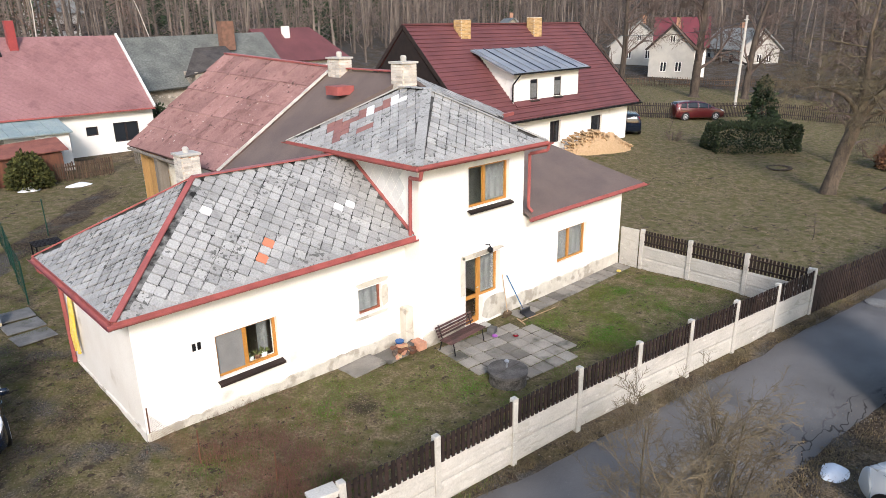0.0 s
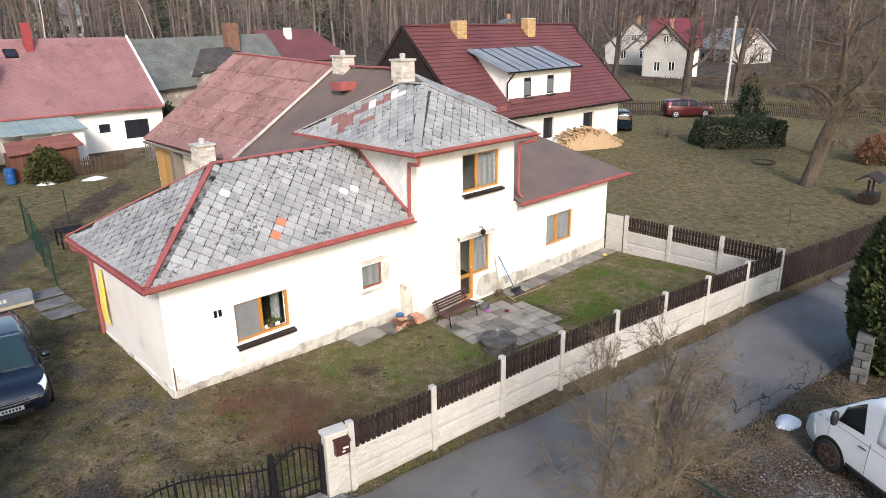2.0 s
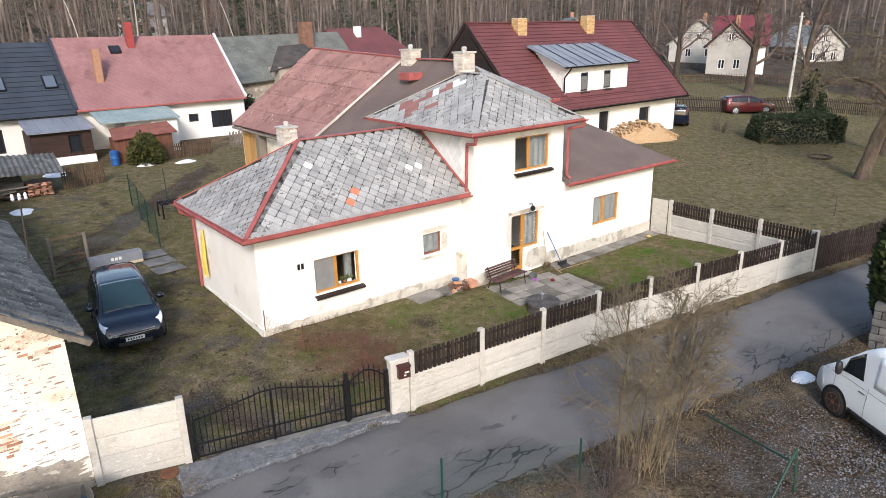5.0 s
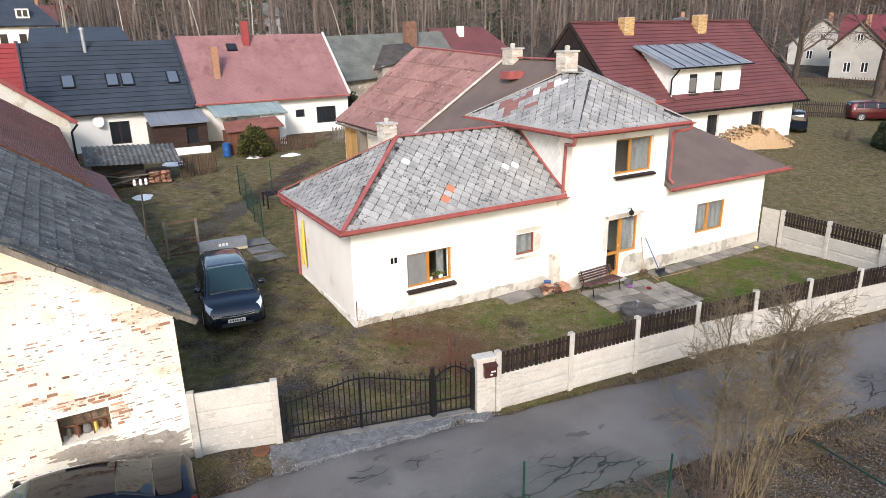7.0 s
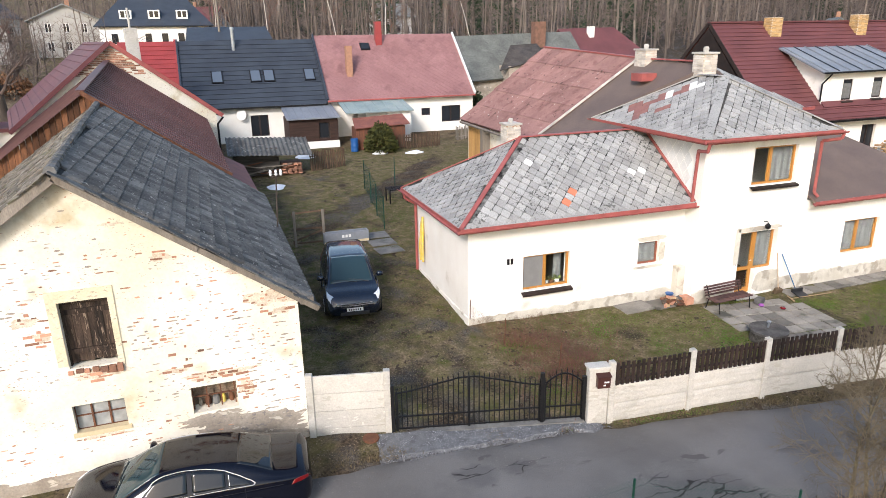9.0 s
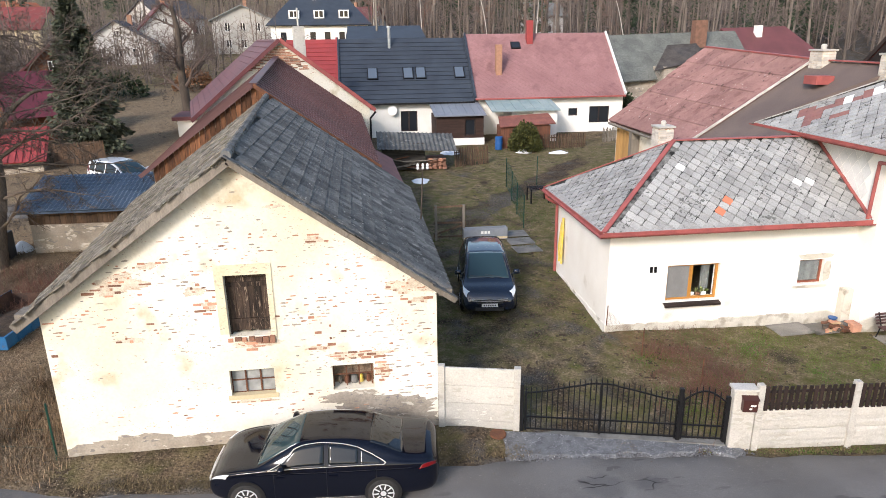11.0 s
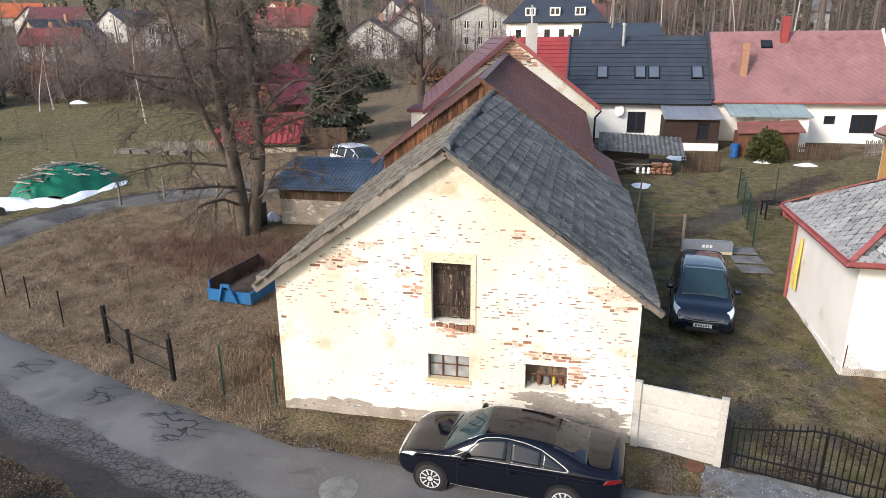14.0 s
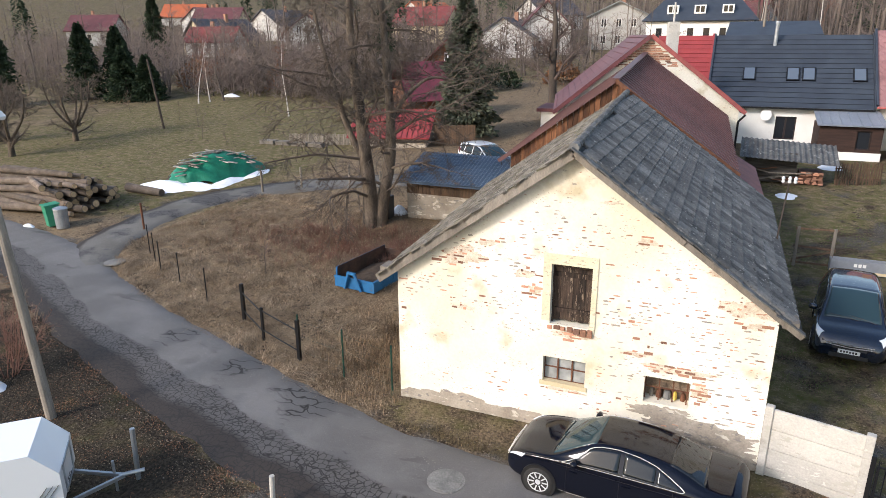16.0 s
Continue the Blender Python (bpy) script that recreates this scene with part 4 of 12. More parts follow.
for c, d in ((-0.28, -0.08), (0.60, 0.72), (1.98, 2.08)):
    box(db, 10.06, HY + 0.2, c, 10.67, HY + 0.27, d)
door = part("door", db, OAKFRAME, house, "golden oak glazed front door")
for c, d in ((-0.08, 0.60), (0.72, 1.98)):
    pb = shape()
    box(pb, 10.06, HY + 0.23, c, 10.67, HY + 0.24, d)
    part("pane", pb, GLASS, door).visible_shadow = False
hb = shape()
tube(hb, (10.63, HY + 0.16, 0.95), (10.72, HY + 0.16, 0.95), 0.012)
tube(hb, (10.72, HY + 0.16, 0.95), (10.72, HY + 0.21, 0.95), 0.014)
part("handle", hb, CHROME, door, "chrome door handle")
sb = shape()
box(sb, 9.85, HY - 0.30, -0.42, 10.85, HY + 0.2, -0.29)
part("doorstep", sb, CONCRETE, house)
lb = shape()
path_tube(lb, [(10.9, HY, 2.42), (10.9, HY - 0.16, 2.46), (10.9, HY - 0.2, 2.38)], 0.018, 6)
lathe(lb, [(0.03, 2.18), (0.09, 2.22), (0.10, 2.32), (0.05, 2.38), (0.02, 2.4)], 8, (10.9, HY - 0.2, 0))
part("wall_lamp", lb, BLACKMETAL, house, "black lantern on the wall")
nb = shape()
for i, (x, w, z, h) in enumerate(((1.32, 0.085, 1.84, 0.19), (1.45, 0.085, 1.84, 0.19))):
    box(nb, x, -0.02, z, x + w, 0.002, z + h)
part("number_plate_bars", nb, BLACKMETAL, house, "dark metal figures shown as bars")
bb = shape()
box(bb, 7.75, -0.30, -0.6, 8.05, 0.0, 1.0)
soften(bb, 0.02)
part("meter_niche", bb, PLINTH, house, "grey rendered box at the wall foot")

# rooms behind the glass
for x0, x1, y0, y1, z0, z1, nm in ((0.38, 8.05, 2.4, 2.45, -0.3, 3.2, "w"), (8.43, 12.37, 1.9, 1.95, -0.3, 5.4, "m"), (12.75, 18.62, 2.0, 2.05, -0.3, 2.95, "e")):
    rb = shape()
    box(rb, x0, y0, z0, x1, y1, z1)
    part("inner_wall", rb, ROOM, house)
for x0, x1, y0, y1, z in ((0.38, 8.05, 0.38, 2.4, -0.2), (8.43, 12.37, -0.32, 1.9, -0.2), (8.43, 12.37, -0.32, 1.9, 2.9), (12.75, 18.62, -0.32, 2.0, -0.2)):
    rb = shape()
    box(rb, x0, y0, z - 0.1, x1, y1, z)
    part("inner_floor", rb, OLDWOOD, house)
curtain(1.98, 2.68, 0.95, 1.98, 0.34)
curtain(3.25, 3.54, 0.95, 1.98, 0.5)
curtain(6.27, 7.08, 1.19, 1.96, 0.18)
curtain(10.96, 11.98, 3.78, 5.04, HY + 0.2)
curtain(14.82, 15.58, 0.75, 1.98, HY + 0.2)
curtain(15.62, 16.58, 0.75, 1.98, HY + 0.2)
curtain(10.80, 11.60, 0.64, 2.06, HY + 0.28)
for i in range(3):
    vb = shape()
    x = 2.9 + 0.2 * i
    lathe(vb, [(0.05, 0), (0.07, 0.02), (0.08, 0.12), (0.06, 0.14)], 12)
    pot = solid("flower_pot", vb, RUST if i % 2 else WHITEPLASTIC, "small flower pot on the inner window sill", "pot", (x, 0.30, 0.87))
    pot.location = (x, 0.29, 0.872)
    pl = shape()
    for k in range(26):
        a, e = random.uniform(0, 6.28), random.uniform(0.3, 1.4)
        d = Vector((math.cos(a) * math.cos(e), math.sin(a) * math.cos(e), math.sin(e))) * random.uniform(0.1, 0.24)
        p = Vector((0, 0, 0.13))
        w = d.orthogonal().normalized() * 0.02
        q = [pl.verts.new(p), pl.verts.new(p + d * 0.6 + w), pl.verts.new(p + d), pl.verts.new(p + d * 0.6 - w)]
        pl.faces.new(q)
    part("plant", pl, GRASS, pot, "green pot plant")

# roofs
E, R = 3.32, 5.42
roof_pts = {
    "front": [(-0.42, -0.5, E), (8.05, -0.5, E), (8.05, 2.6, R), (3.0, 2.6, R)],
    "side": [(-0.42, 5.7, E), (-0.42, -0.5, E), (3.0, 2.6, R)],
    "back": [(8.05, 5.7, E), (-0.42, 5.7, E), (3.0, 2.6, R), (8.05, 2.6, R)],
}
rb = shape()
slab(rb, roof_pts["side"], 0.10)
hip_roof = part("roof", rb, SLATEUNDER, house, "dark-jointed hip slope of grey slates")
rb = shape()
for p in (roof_pts["front"], roof_pts["back"]):
    slab(rb, p, 0.10)
low_roof = part("roof", rb, SLATELICHEN, house, "hipped roof of grey diamond slates with odd white and red ones")
slate = piece_mesh("slate", 0.368, 0.388, 0.014, SLATE, True)
slate_white = piece_mesh("slate", 0.39, 0.41, 0.012, SLATEWHITE, True)
slate_red = piece_mesh("slate", 0.39, 0.41, 0.012, SLATERED, True)
slate_maroon = piece_mesh("slate", 0.39, 0.41, 0.010, SLATEMAROON, True)
odd_white, odd_red = [(2.9, 1.55), (6.75, 0.75), (6.45, 0.95), (1.05, 0.15), (6.95, 0.55)], [(3.72, 0.42), (3.35, 0.12)]


def odd_low(p):
    for q in odd_white:
        if math.hypot(p.x - q[0], p.y - q[1]) < 0.14:
            return slate_white
    for q in odd_red:
        if math.hypot(p.x - q[0], p.y - q[1]) < 0.14:
            return slate_red
    return None


cb = shape()
for p, q, d in (((-0.42, -0.42, E + 0.062), (8.0, -0.42, E + 0.062), (0, -0.56, 0.83)), ((-0.345, -0.45, E + 0.054), (-0.345, 5.6, E + 0.054), (-0.52, 0, 0.85))):
    bar(cb, p, q, 0.22, 0.012, up=d)
part("eaves_course", cb, SLATEJ, low_roof)
cov = Cover("slate", low_roof, slate, SLATEJ, 300)
cov.lay(roof_pts["front"], 0.40, 0.42, True, 0.10, 0.012, 2.0, odd_low)
cov.finish("slate_rows")
hip_slate = piece_mesh("slate", 0.335, 0.355, 0.012, SLATE, True)
cov = Cover("slate", hip_roof, hip_slate, SLATEJ, 200)
cov.lay(roof_pts["side"], 0.40, 0.42, True, 0.10, 0.014, 2.6)
cov.finish("slate_rows")

TE, TA = 5.55, 7.25
TP = {"l": [(7.55, 5.4, TE), (7.55, -1.25, TE), (10.4, 1.4, TA), (10.4, 2.7, TA)], "f": [(7.55, -1.25, TE), (13.25, -1.25, TE), (10.4, 1.4, TA)],
      "r": [(13.25, -1.25, TE), (13.25, 5.4, TE), (10.4, 2.7, TA), (10.4, 1.4, TA)], "b": [(13.25, 5.4, TE), (7.55, 5.4, TE), (10.4, 2.7, TA)]}
rb = shape()
for p in TP.values():
    slab(rb, p, 0.10)
box(rb, 7.62, -1.18, TE - 0.16, 13.18, 5.33, TE - 0.10)
top_roof = part("roof", rb, SLATEUNDER, house, "hipped roof of grey slates over the middle block")


def odd_top(p):
    if p.x < 9.9 and 1.2 < p.y < 4.2:
        r = noise.noise((p.x * 1.7, p.y * 1.7, 3))
        if (p - Vector((9.3, 2.9, 6.6))).length < 0.28 or (p - Vector((9.9, 2.2, 7.0))).length < 0.25:
            return slate_white
        if r > 0.12 and p.y > 1.9:
            return slate_maroon
    if (p - Vector((8.5, 3.6, 6.1))).length < 0.3:
        return slate_red
    return None


cb = shape()
for p, q, d in (((7.6, -1.17, TE + 0.06), (13.2, -1.17, TE + 0.06), (0, -0.53, 0.85)), ((7.63, -1.2, TE + 0.06), (7.63, 5.35, TE + 0.06), (-0.51, 0, 0.86))):
    bar(cb, p, q, 0.22, 0.012, up=d)
part("eaves_course", cb, SLATEJ, top_roof)
cov = Cover("slate", top_roof, slate, SLATEJ, 280)
cov.lay(TP["f"], 0.40, 0.42, True, 0.10, 0.012, 2.0)
cov.lay(TP["l"], 0.40, 0.42, True, 0.10, 0.012, 2.0, odd_top)
cov.finish("slate_rows")
RE, RT = 3.02, 5.05
rb = shape()
slab(rb, [(12.77, -1.1, RE), (19.95, -1.1, RE), (17.0, 3.2, RT), (12.77, 3.2, RT)], 0.09)
slab(rb, [(19.95, -1.1, RE), (19.95, 7.4, RE), (17.0, 3.2, RT)], 0.09)
slab(rb, [(19.95, 7.4, RE), (12.77, 7.4, RE), (12.77, 3.2, RT), (17.0, 3.2, RT)], 0.09)
part("roof", rb, FELT, house, "brown felt roof of the side wing")

# red ridge, hip and verge flashings
rb = shape()
for p, q, w in (((-0.42, -0.5, E + 0.03), (3.0, 2.6, R + 0.03), 0.15), ((-0.42, 5.7, E + 0.03), (3.0, 2.6, R + 0.03), 0.20), ((3.0, 2.6, R + 0.03), (8.05, 2.6, R + 0.03), 0.24), ((8.0, -0.45, E + 0.06), (8.0, 2.6, R + 0.06), 0.12)):
    bar(rb, p, q, w, 0.035)
part("ridge_flashing", rb, REDMETAL, house, "faded red metal hip and ridge flashing")
rb = shape()
for p, q in (((7.55, -1.25, TE + 0.02), (10.4, 1.4, TA + 0.03)), ((13.25, -1.25, TE + 0.02), (10.4, 1.4, TA + 0.03)), ((7.55, 5.4, TE + 0.02), (10.4, 2.7, TA + 0.03)), ((10.4, 1.4, TA + 0.03), (10.4, 2.7, TA + 0.03))):
    bar(rb, p, q, 0.30, 0.03)
part("hip_capping", rb, SLATEJ, house, "grey hip capping")
for p, q in (((-0.42, -0.52, E - 0.07), (8.05, -0.52, E - 0.07)), ((-0.44, -0.52, E - 0.07), (-0.44, 5.7, E - 0.07)), ((7.53, -1.27, TE - 0.08), (13.27, -1.27, TE - 0.08)), ((7.53, -1.27, TE - 0.08), (7.53, 5.4, TE - 0.08)),
             ((13.27, -1.27, TE - 0.08), (13.27, 5.4, TE - 0.08)), ((12.7, -1.12, RE - 0.07), (19.97, -1.12, RE - 0.07)), ((19.97, -1.12, RE - 0.07), (19.97, 7.4, RE - 0.07))):
    fb = shape()
    bar(fb, p, q, 0.025, 0.16)
    part("fascia", fb, REDMETAL, house, "red painted eaves board")
for p, q in (((-0.55, -0.60, E - 0.03), (8.2, -0.60, E - 0.07)), ((-0.52, 5.8, E - 0.03), (-0.52, -0.60, E - 0.06)), ((7.45, -1.36, TE - 0.03), (13.35, -1.36, TE - 0.04)), ((7.45, 5.5, TE - 0.02), (7.45, -1.36, TE - 0.05)), ((12.55, -1.21, RE - 0.02), (20.1, -1.21, RE - 0.04))):
    gutter(house, p, q)
downpipe(house, [(7.6, -1.36, TE - 0.12), (7.6, -1.30, TE - 0.36), (7.72, -0.86, TE - 0.42), (7.88, -0.55, TE - 0.46), (7.88, -0.48, E + 0.05)])
downpipe(house, [(7.45, 5.3, TE - 0.1), (7.45, 5.2, TE - 0.34), (7.95, 5.1, TE - 0.36)])
downpipe(house, [(13.2, -1.36, TE - 0.12), (13.2, -1.3, TE - 0.3), (12.85, -0.85, TE - 0.42), (12.85, -0.85, RE + 0.3), (12.95, -0.95, RE + 0.14)])
downpipe(house, [(-0.5, 5.2, E - 0.1), (-0.45, 5.2, E - 0.3), (-0.08, 5.1, E - 0.5), (-0.08, 5.1, 0.2)])
cb = shape()
for j in range(7):
    for k in range(9):
        y, z = 0.1 + 0.42 * k + 0.21 * (j % 2), E + 0.2 + 0.21 * j * 1.4
        if 0 < y < 4.6 and z < TE - 0.15 and z > E + 0.15 + abs(2.6 - max(0, 2.6 - abs(y - 2.6)) - 0) * 0 + max(0, (2.6 - abs(y - 2.6))) * 0.68:
            s = [(8.046, y, z - 0.27), (8.046, y + 0.2, z), (8.046, y, z + 0.27), (8.046, y - 0.2, z)]
            a = [cb.verts.new((8.036, q[1], q[2])) for q in s]
            b = [cb.verts.new(q) for q in s]
            cb.faces.new(a)
            for i in range(4):
                cb.faces.new((a[i], b[i], b[(i + 1) % 4], a[(i + 1) % 4]))
part("slate_cladding", cb, SLATEWHITE, house, "pale diamond slate cladding on the upper side wall")


# ---- rear wing of the house ----
rear = thing("rear_wing", "rear wing with red corrugated sheet and brown felt roof", "house")
RX, RZ0, RZ1, EX, EZ = 10.8, 7.72, 8.08, 5.75, 4.5
rb = shape()
kz = EZ - 0.06 + (7.4 - EX) / (RX - EX) * (RZ0 - EZ)
slab(rb, [(EX, 3.0, EZ - 0.06), (EX, 5.5, EZ - 0.06), (7.4, 5.5, kz), (7.4, 3.0, kz)], 0.12)
hz = EZ - 0.06 + (10.45 - EX) / (RX - EX) * (RZ0 - EZ)
slab(rb, [(EX, 5.5, EZ - 0.06), (EX, 7.1, EZ - 0.06), (RX, 7.1, RZ0 - 0.06), (RX, 2.8, RZ0 - 0.06), (10.45, 2.8, hz), (7.4, 5.5, kz)], 0.12)
slab(rb, [(RX, 2.8, RZ0 - 0.06), (RX, 7.1, RZ0 - 0.06), (RX + 2.2, 7.1, RZ0 - 1.3), (RX + 2.2, 2.8, RZ0 - 1.3)], 0.12)
part("roof", rb, FELT, rear, "brown roofing felt slope")
rb = shape()
slab(rb, [(EX, 7.1, EZ), (EX, 15.4, EZ), (RX, 15.6, RZ1), (RX, 7.1, RZ0)], 0.08)
slab(rb, [(RX, 7.1, RZ0), (RX, 15.6, RZ1), (16.3, 15.4, EZ), (16.3, 7.1, EZ)], 0.08)
WHITEWORN = mat("worn_white_paint", (0.62, 0.60, 0.56), (0.42, 0.39, 0.35), 2.5, 30, vary=0.2)
red_roof = part("roof", rb, REDSHEET, rear, "faded red corrugated cement sheet roof")


def wavy(w, h, n, amp, t=0.012):
    bm = shape()
    cols = []
    for i in range(n * 4 + 1):
        x = -w / 2 + w * i / (n * 4)
        z = amp * math.cos(2 * math.pi * i / 4)
        cols.append([bm.verts.new((x, -h / 2, z + t)), bm.verts.new((x, h / 2, z)), bm.verts.new((x, -h / 2, -t))])
    for a, b in zip(cols, cols[1:]):
        bm.faces.new((a[0], b[0], b[1], a[1]))
        bm.faces.new((a[2], b[2], b[0], a[0]))
    return bm


sheet = mesh_of("sheet", wavy(1.045, 1.27, 7, 0.024), REDSHEET)
SH = [Vector((EX, 15.4, EZ)), Vector((EX, 7.1, EZ)), Vector((RX, 7.1, RZ0)), Vector((RX, 15.6, RZ1))]
for j in range(5):
    for i in range(8):
        a, b = (i + 0.5) / 8, (j + 0.5) / 5
        c = SH[0].lerp(SH[1], a).lerp(SH[3].lerp(SH[2], a), b)
        u = (SH[1] - SH[0]).lerp(SH[2] - SH[3], b).normalized()
        v = ((SH[3] - SH[0]).lerp(SH[2] - SH[1], a)).normalized()
        n = u.cross(v).normalized()
        n = n if n.z > 0 else -n
        ob = new("sheet", sheet)
        ob.parent = red_roof
        ob.matrix_basis = Matrix.Translation(c + n * (0.055 + 0.004 * (i % 2))) @ Matrix((u, n.cross(u), n)).transposed().to_4x4() @ pose(0, 0, 0, random.gauss(-0.7, 0.15), 0, random.gauss(0, 0.25))
rb = shape()
bar(rb, (EX - 0.02, 7.08, EZ + 0.05), (RX, 7.08, RZ0 + 0.05), 0.09, 0.07)
part("verge_board", rb, WHITEWORN, rear, "white painted verge strip")
rb = shape()
bar(rb, (RX, 2.8, RZ0 + 0.0), (RX, 7.1, RZ0 + 0.02), 0.22, 0.05)
bar(rb, (RX, 7.1, RZ0 + 0.05), (RX, 15.6, RZ1 + 0.05), 0.25, 0.06)
box(rb, 9.2, 4.6, 6.95, 9.9, 5.3, 7.25, None)
part("ridge_flashing", rb, REDMETAL, rear, "red ridge flashing and roof hatch")
rb = shape()
GS = [(18.2, 4.9, 5.5), (16.6, 3.6, 5.5), (RX + 0.3, 3.6, 7.45), (RX + 2.4, 5.3, 7.45)]
slab(rb, GS[:3] + [(RX + 1.9, 4.9, 7.45)], 0.1)
grey_slope = part("roof", rb, SLATEBED, rear, "grey slate slope beside the felt roof")
cov = Cover("slate", grey_slope, slate, SLATEJ, 90)
cov.lay([(16.6, 3.6, 5.52), (18.2, 4.9, 5.52), (RX + 1.9, 4.9, 7.47), (RX + 0.3, 3.6, 7.47)], 0.40, 0.42, True, 0.12, 0.02, 1)
cov.finish("slate_rows")
rb = shape()
bar(rb, (16.4, 4.1, 5.5), (18.4, 4.6, 5.5), 0.12, 0.14)
part("gutter", rb, REDMETAL, rear, "red gutter")
rb = shape()
box(rb, EX + 0.35, 7.2, 0.0, 16.0, 15.2, EZ + 0.1)
box(rb, 9.0, 3.2, 0.0, 16.2, 7.2, 5.4)
part("wall", rb, CREAM, rear, "pale plaster wall")
for i in range(13):
    y = 15.0 - 0.21 * i
    pb = shape()
    box(pb, EX + 0.28, y - 0.2, 1.2, EX + 0.34, y - 0.01, EZ - 0.06 + random.uniform(-0.05, 0.02))
    part("plank", pb, YELLOWWOOD, rear)
tb = shape()
box(tb, EX - 0.1, 12.2, 1.3, EX + 0.3, 12.5, EZ - 0.1)
path_tube(tb, [(EX - 0.05, 15.3, EZ - 0.1), (EX - 0.05, 9, EZ - 0.16)], 0.07)
part("eaves_gutter", tb, GREYWOOD, rear, "grey gutter and post")


def chimney(name, at, w, d, h, brick, label, cap=True, parent=None, mortar=MORTAR):
    c = thing(name, label, "chimney", at) if parent is None else thing(name, label, "", at)
    if parent:
        c.parent = parent
    cb_ = shape()
    box(cb_, -w / 2 + 0.012, -d / 2 + 0.012, -0.4, w / 2 - 0.012, d / 2 - 0.012, h)
    stack = part("shaft", cb_, mortar, c)
    rows = int(h / 0.085)
    for j in range(rows):
        for side in range(4):
            ln = w if side % 2 == 0 else d
            k = max(1, round(ln / 0.27))
            for i in range(k):
                a = -ln / 2 + ln * i / k + (0.06 if j % 2 else 0)
                b = min(ln / 2, a + ln / k - 0.012)
                if side == 0:
                    q = (a, -d / 2 - 0.004, b, -d / 2 + 0.03)
                elif side == 1:
                    q = (w / 2 - 0.03, a, w / 2 + 0.004, b)
                elif side == 2:
                    q = (a, d / 2 - 0.03, b, d / 2 + 0.004)
                else:
                    q = (-w / 2 - 0.004, a, -w / 2 + 0.03, b)
                bb_ = None
                if j == 0:
                    pass
                box(BR[name], q[0], q[1], 0.085 * j + 0.006, q[2], q[3], 0.085 * j + 0.079, Matrix.Translation(Vector(at)))
    if cap:
        kb = shape()
        box(kb, -w / 2 - 0.05, -d / 2 - 0.05, h, w / 2 + 0.05, d / 2 + 0.05, h + 0.07)
        lathe(kb, [(0.09, h + 0.07), (0.11, h + 0.2), (0.07, h + 0.26)], 10)
        part("cap", kb, CONCRETE, c, "concrete chimney cap")
    ob_ = raw("bricks", [], [], brick, c)
    me = mesh_of("bricks", BR[name], brick)
    ob_.data = me
    ob_.matrix_basis = Matrix.Translation(-Vector(at))
    tagged(ob_, kind="stuff")
    return c


class Bricks(dict):
    def __missing__(self, k):
        self[k] = shape()
        return self[k]


BR = Bricks()
WHITEBRICK = mat("limewashed_brick", (0.60, 0.56, 0.50), (0.48, 0.43, 0.37), 4, 40, rnd=0.2, island=True, vary=0.2)
YELLOWBRICK = mat("yellow_facing_brick", (0.50, 0.33, 0.15), (0.42, 0.27, 0.12), 4, 40, rnd=0.25, island=True, vary=0.15)
for nm, at, w, d, h, b, lab in (("chimney", (10.7, 6.5, 7.35), 0.55, 0.75, 0.72, WHITEBRICK, "limewashed brick chimney with pots on the ridge"),
                                ("chimney", (10.6, 2.75, 6.95), 0.6, 0.6, 1.05, WHITEBRICK, "limewashed brick chimney above the slates"),
                                ("chimney", (4.75, 7.1, 3.9), 0.62, 0.62, 1.35, WHITEBRICK, "limewashed brick chimney behind the low wing")):
    BR[nm] = shape()
    chimney(nm, at, w, d, h, b, lab)
rb = shape()
box(rb, 2.5, 5.3, -0.2, 5.6, 8.2, 3.3)
slab(rb, [(2.3, 5.2, 3.9), (5.9, 5.2, 3.9), (5.9, 8.6, 3.3), (2.3, 8.6, 3.3)], 0.1)
solid("lean_to", rb, GREYWOOD, "low grey lean-to behind the low wing", "shed")


# ---- the old barn beside the lane ----
BX0, BX1, BXM, BY, BEZ, BAZ, BB = -14.28, -5.67, -9.97, -3.88, 3.36, 6.42, 7.7
barn = thing("barn", "old barn with peeling cream plaster, bare bricks and mossy tiles", "barn")


def barn_top(x):
    return BAZ - 0.12 - (abs(x - BXM) / (BX1 - BXM)) * (BAZ - BEZ)


bar_holes = [(-10.37, -9.45, 2.37, 3.84), (-10.48, -9.48, 0.87, 1.52), (-8.15, -7.19, 0.83, 1.47)]
wb = shape()
wall_cols(wb, BX0, BX1, -0.8, barn_top, BY, BY + 0.45, bar_holes, cuts=(BXM,))
gable_wall = part("wall", wb, CREAM, barn, "sunlit gable wall of peeling cream plaster with bare bricks")
for q in ((BX0, BY + 0.45, -0.8, BX0 + 0.45, BB, BEZ - 0.1), (BX1 - 0.45, BY + 0.45, -0.8, BX1, BB, BEZ - 0.1)):
    wb = shape()
    box(wb, *q)
    for w_ in wb.verts:
        if w_.co.y > 0 and w_.co.x < -10:
            w_.co.x -= 1.1
    part("wall", wb, CREAM, barn, "peeling plaster side wall")
wb = shape()
wall_cols(wb, BX0 - 0.62, BX1 - 0.45, -0.8, lambda x: 6.5 - (0.67 if x > -10.58 else 0.71) * abs(x + 10.58), BB - 0.4, BB, cuts=(-10.58,))
part("wall", wb, GREYPLASTER, barn, "rear gable wall")
fb = shape()
box(fb, BX0 + 0.45, BY + 0.45, -0.5, BX1 - 0.45, BB - 0.4, -0.35)
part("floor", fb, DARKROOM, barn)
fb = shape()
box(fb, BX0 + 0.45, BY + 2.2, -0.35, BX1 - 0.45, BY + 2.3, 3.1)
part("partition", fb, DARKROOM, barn)


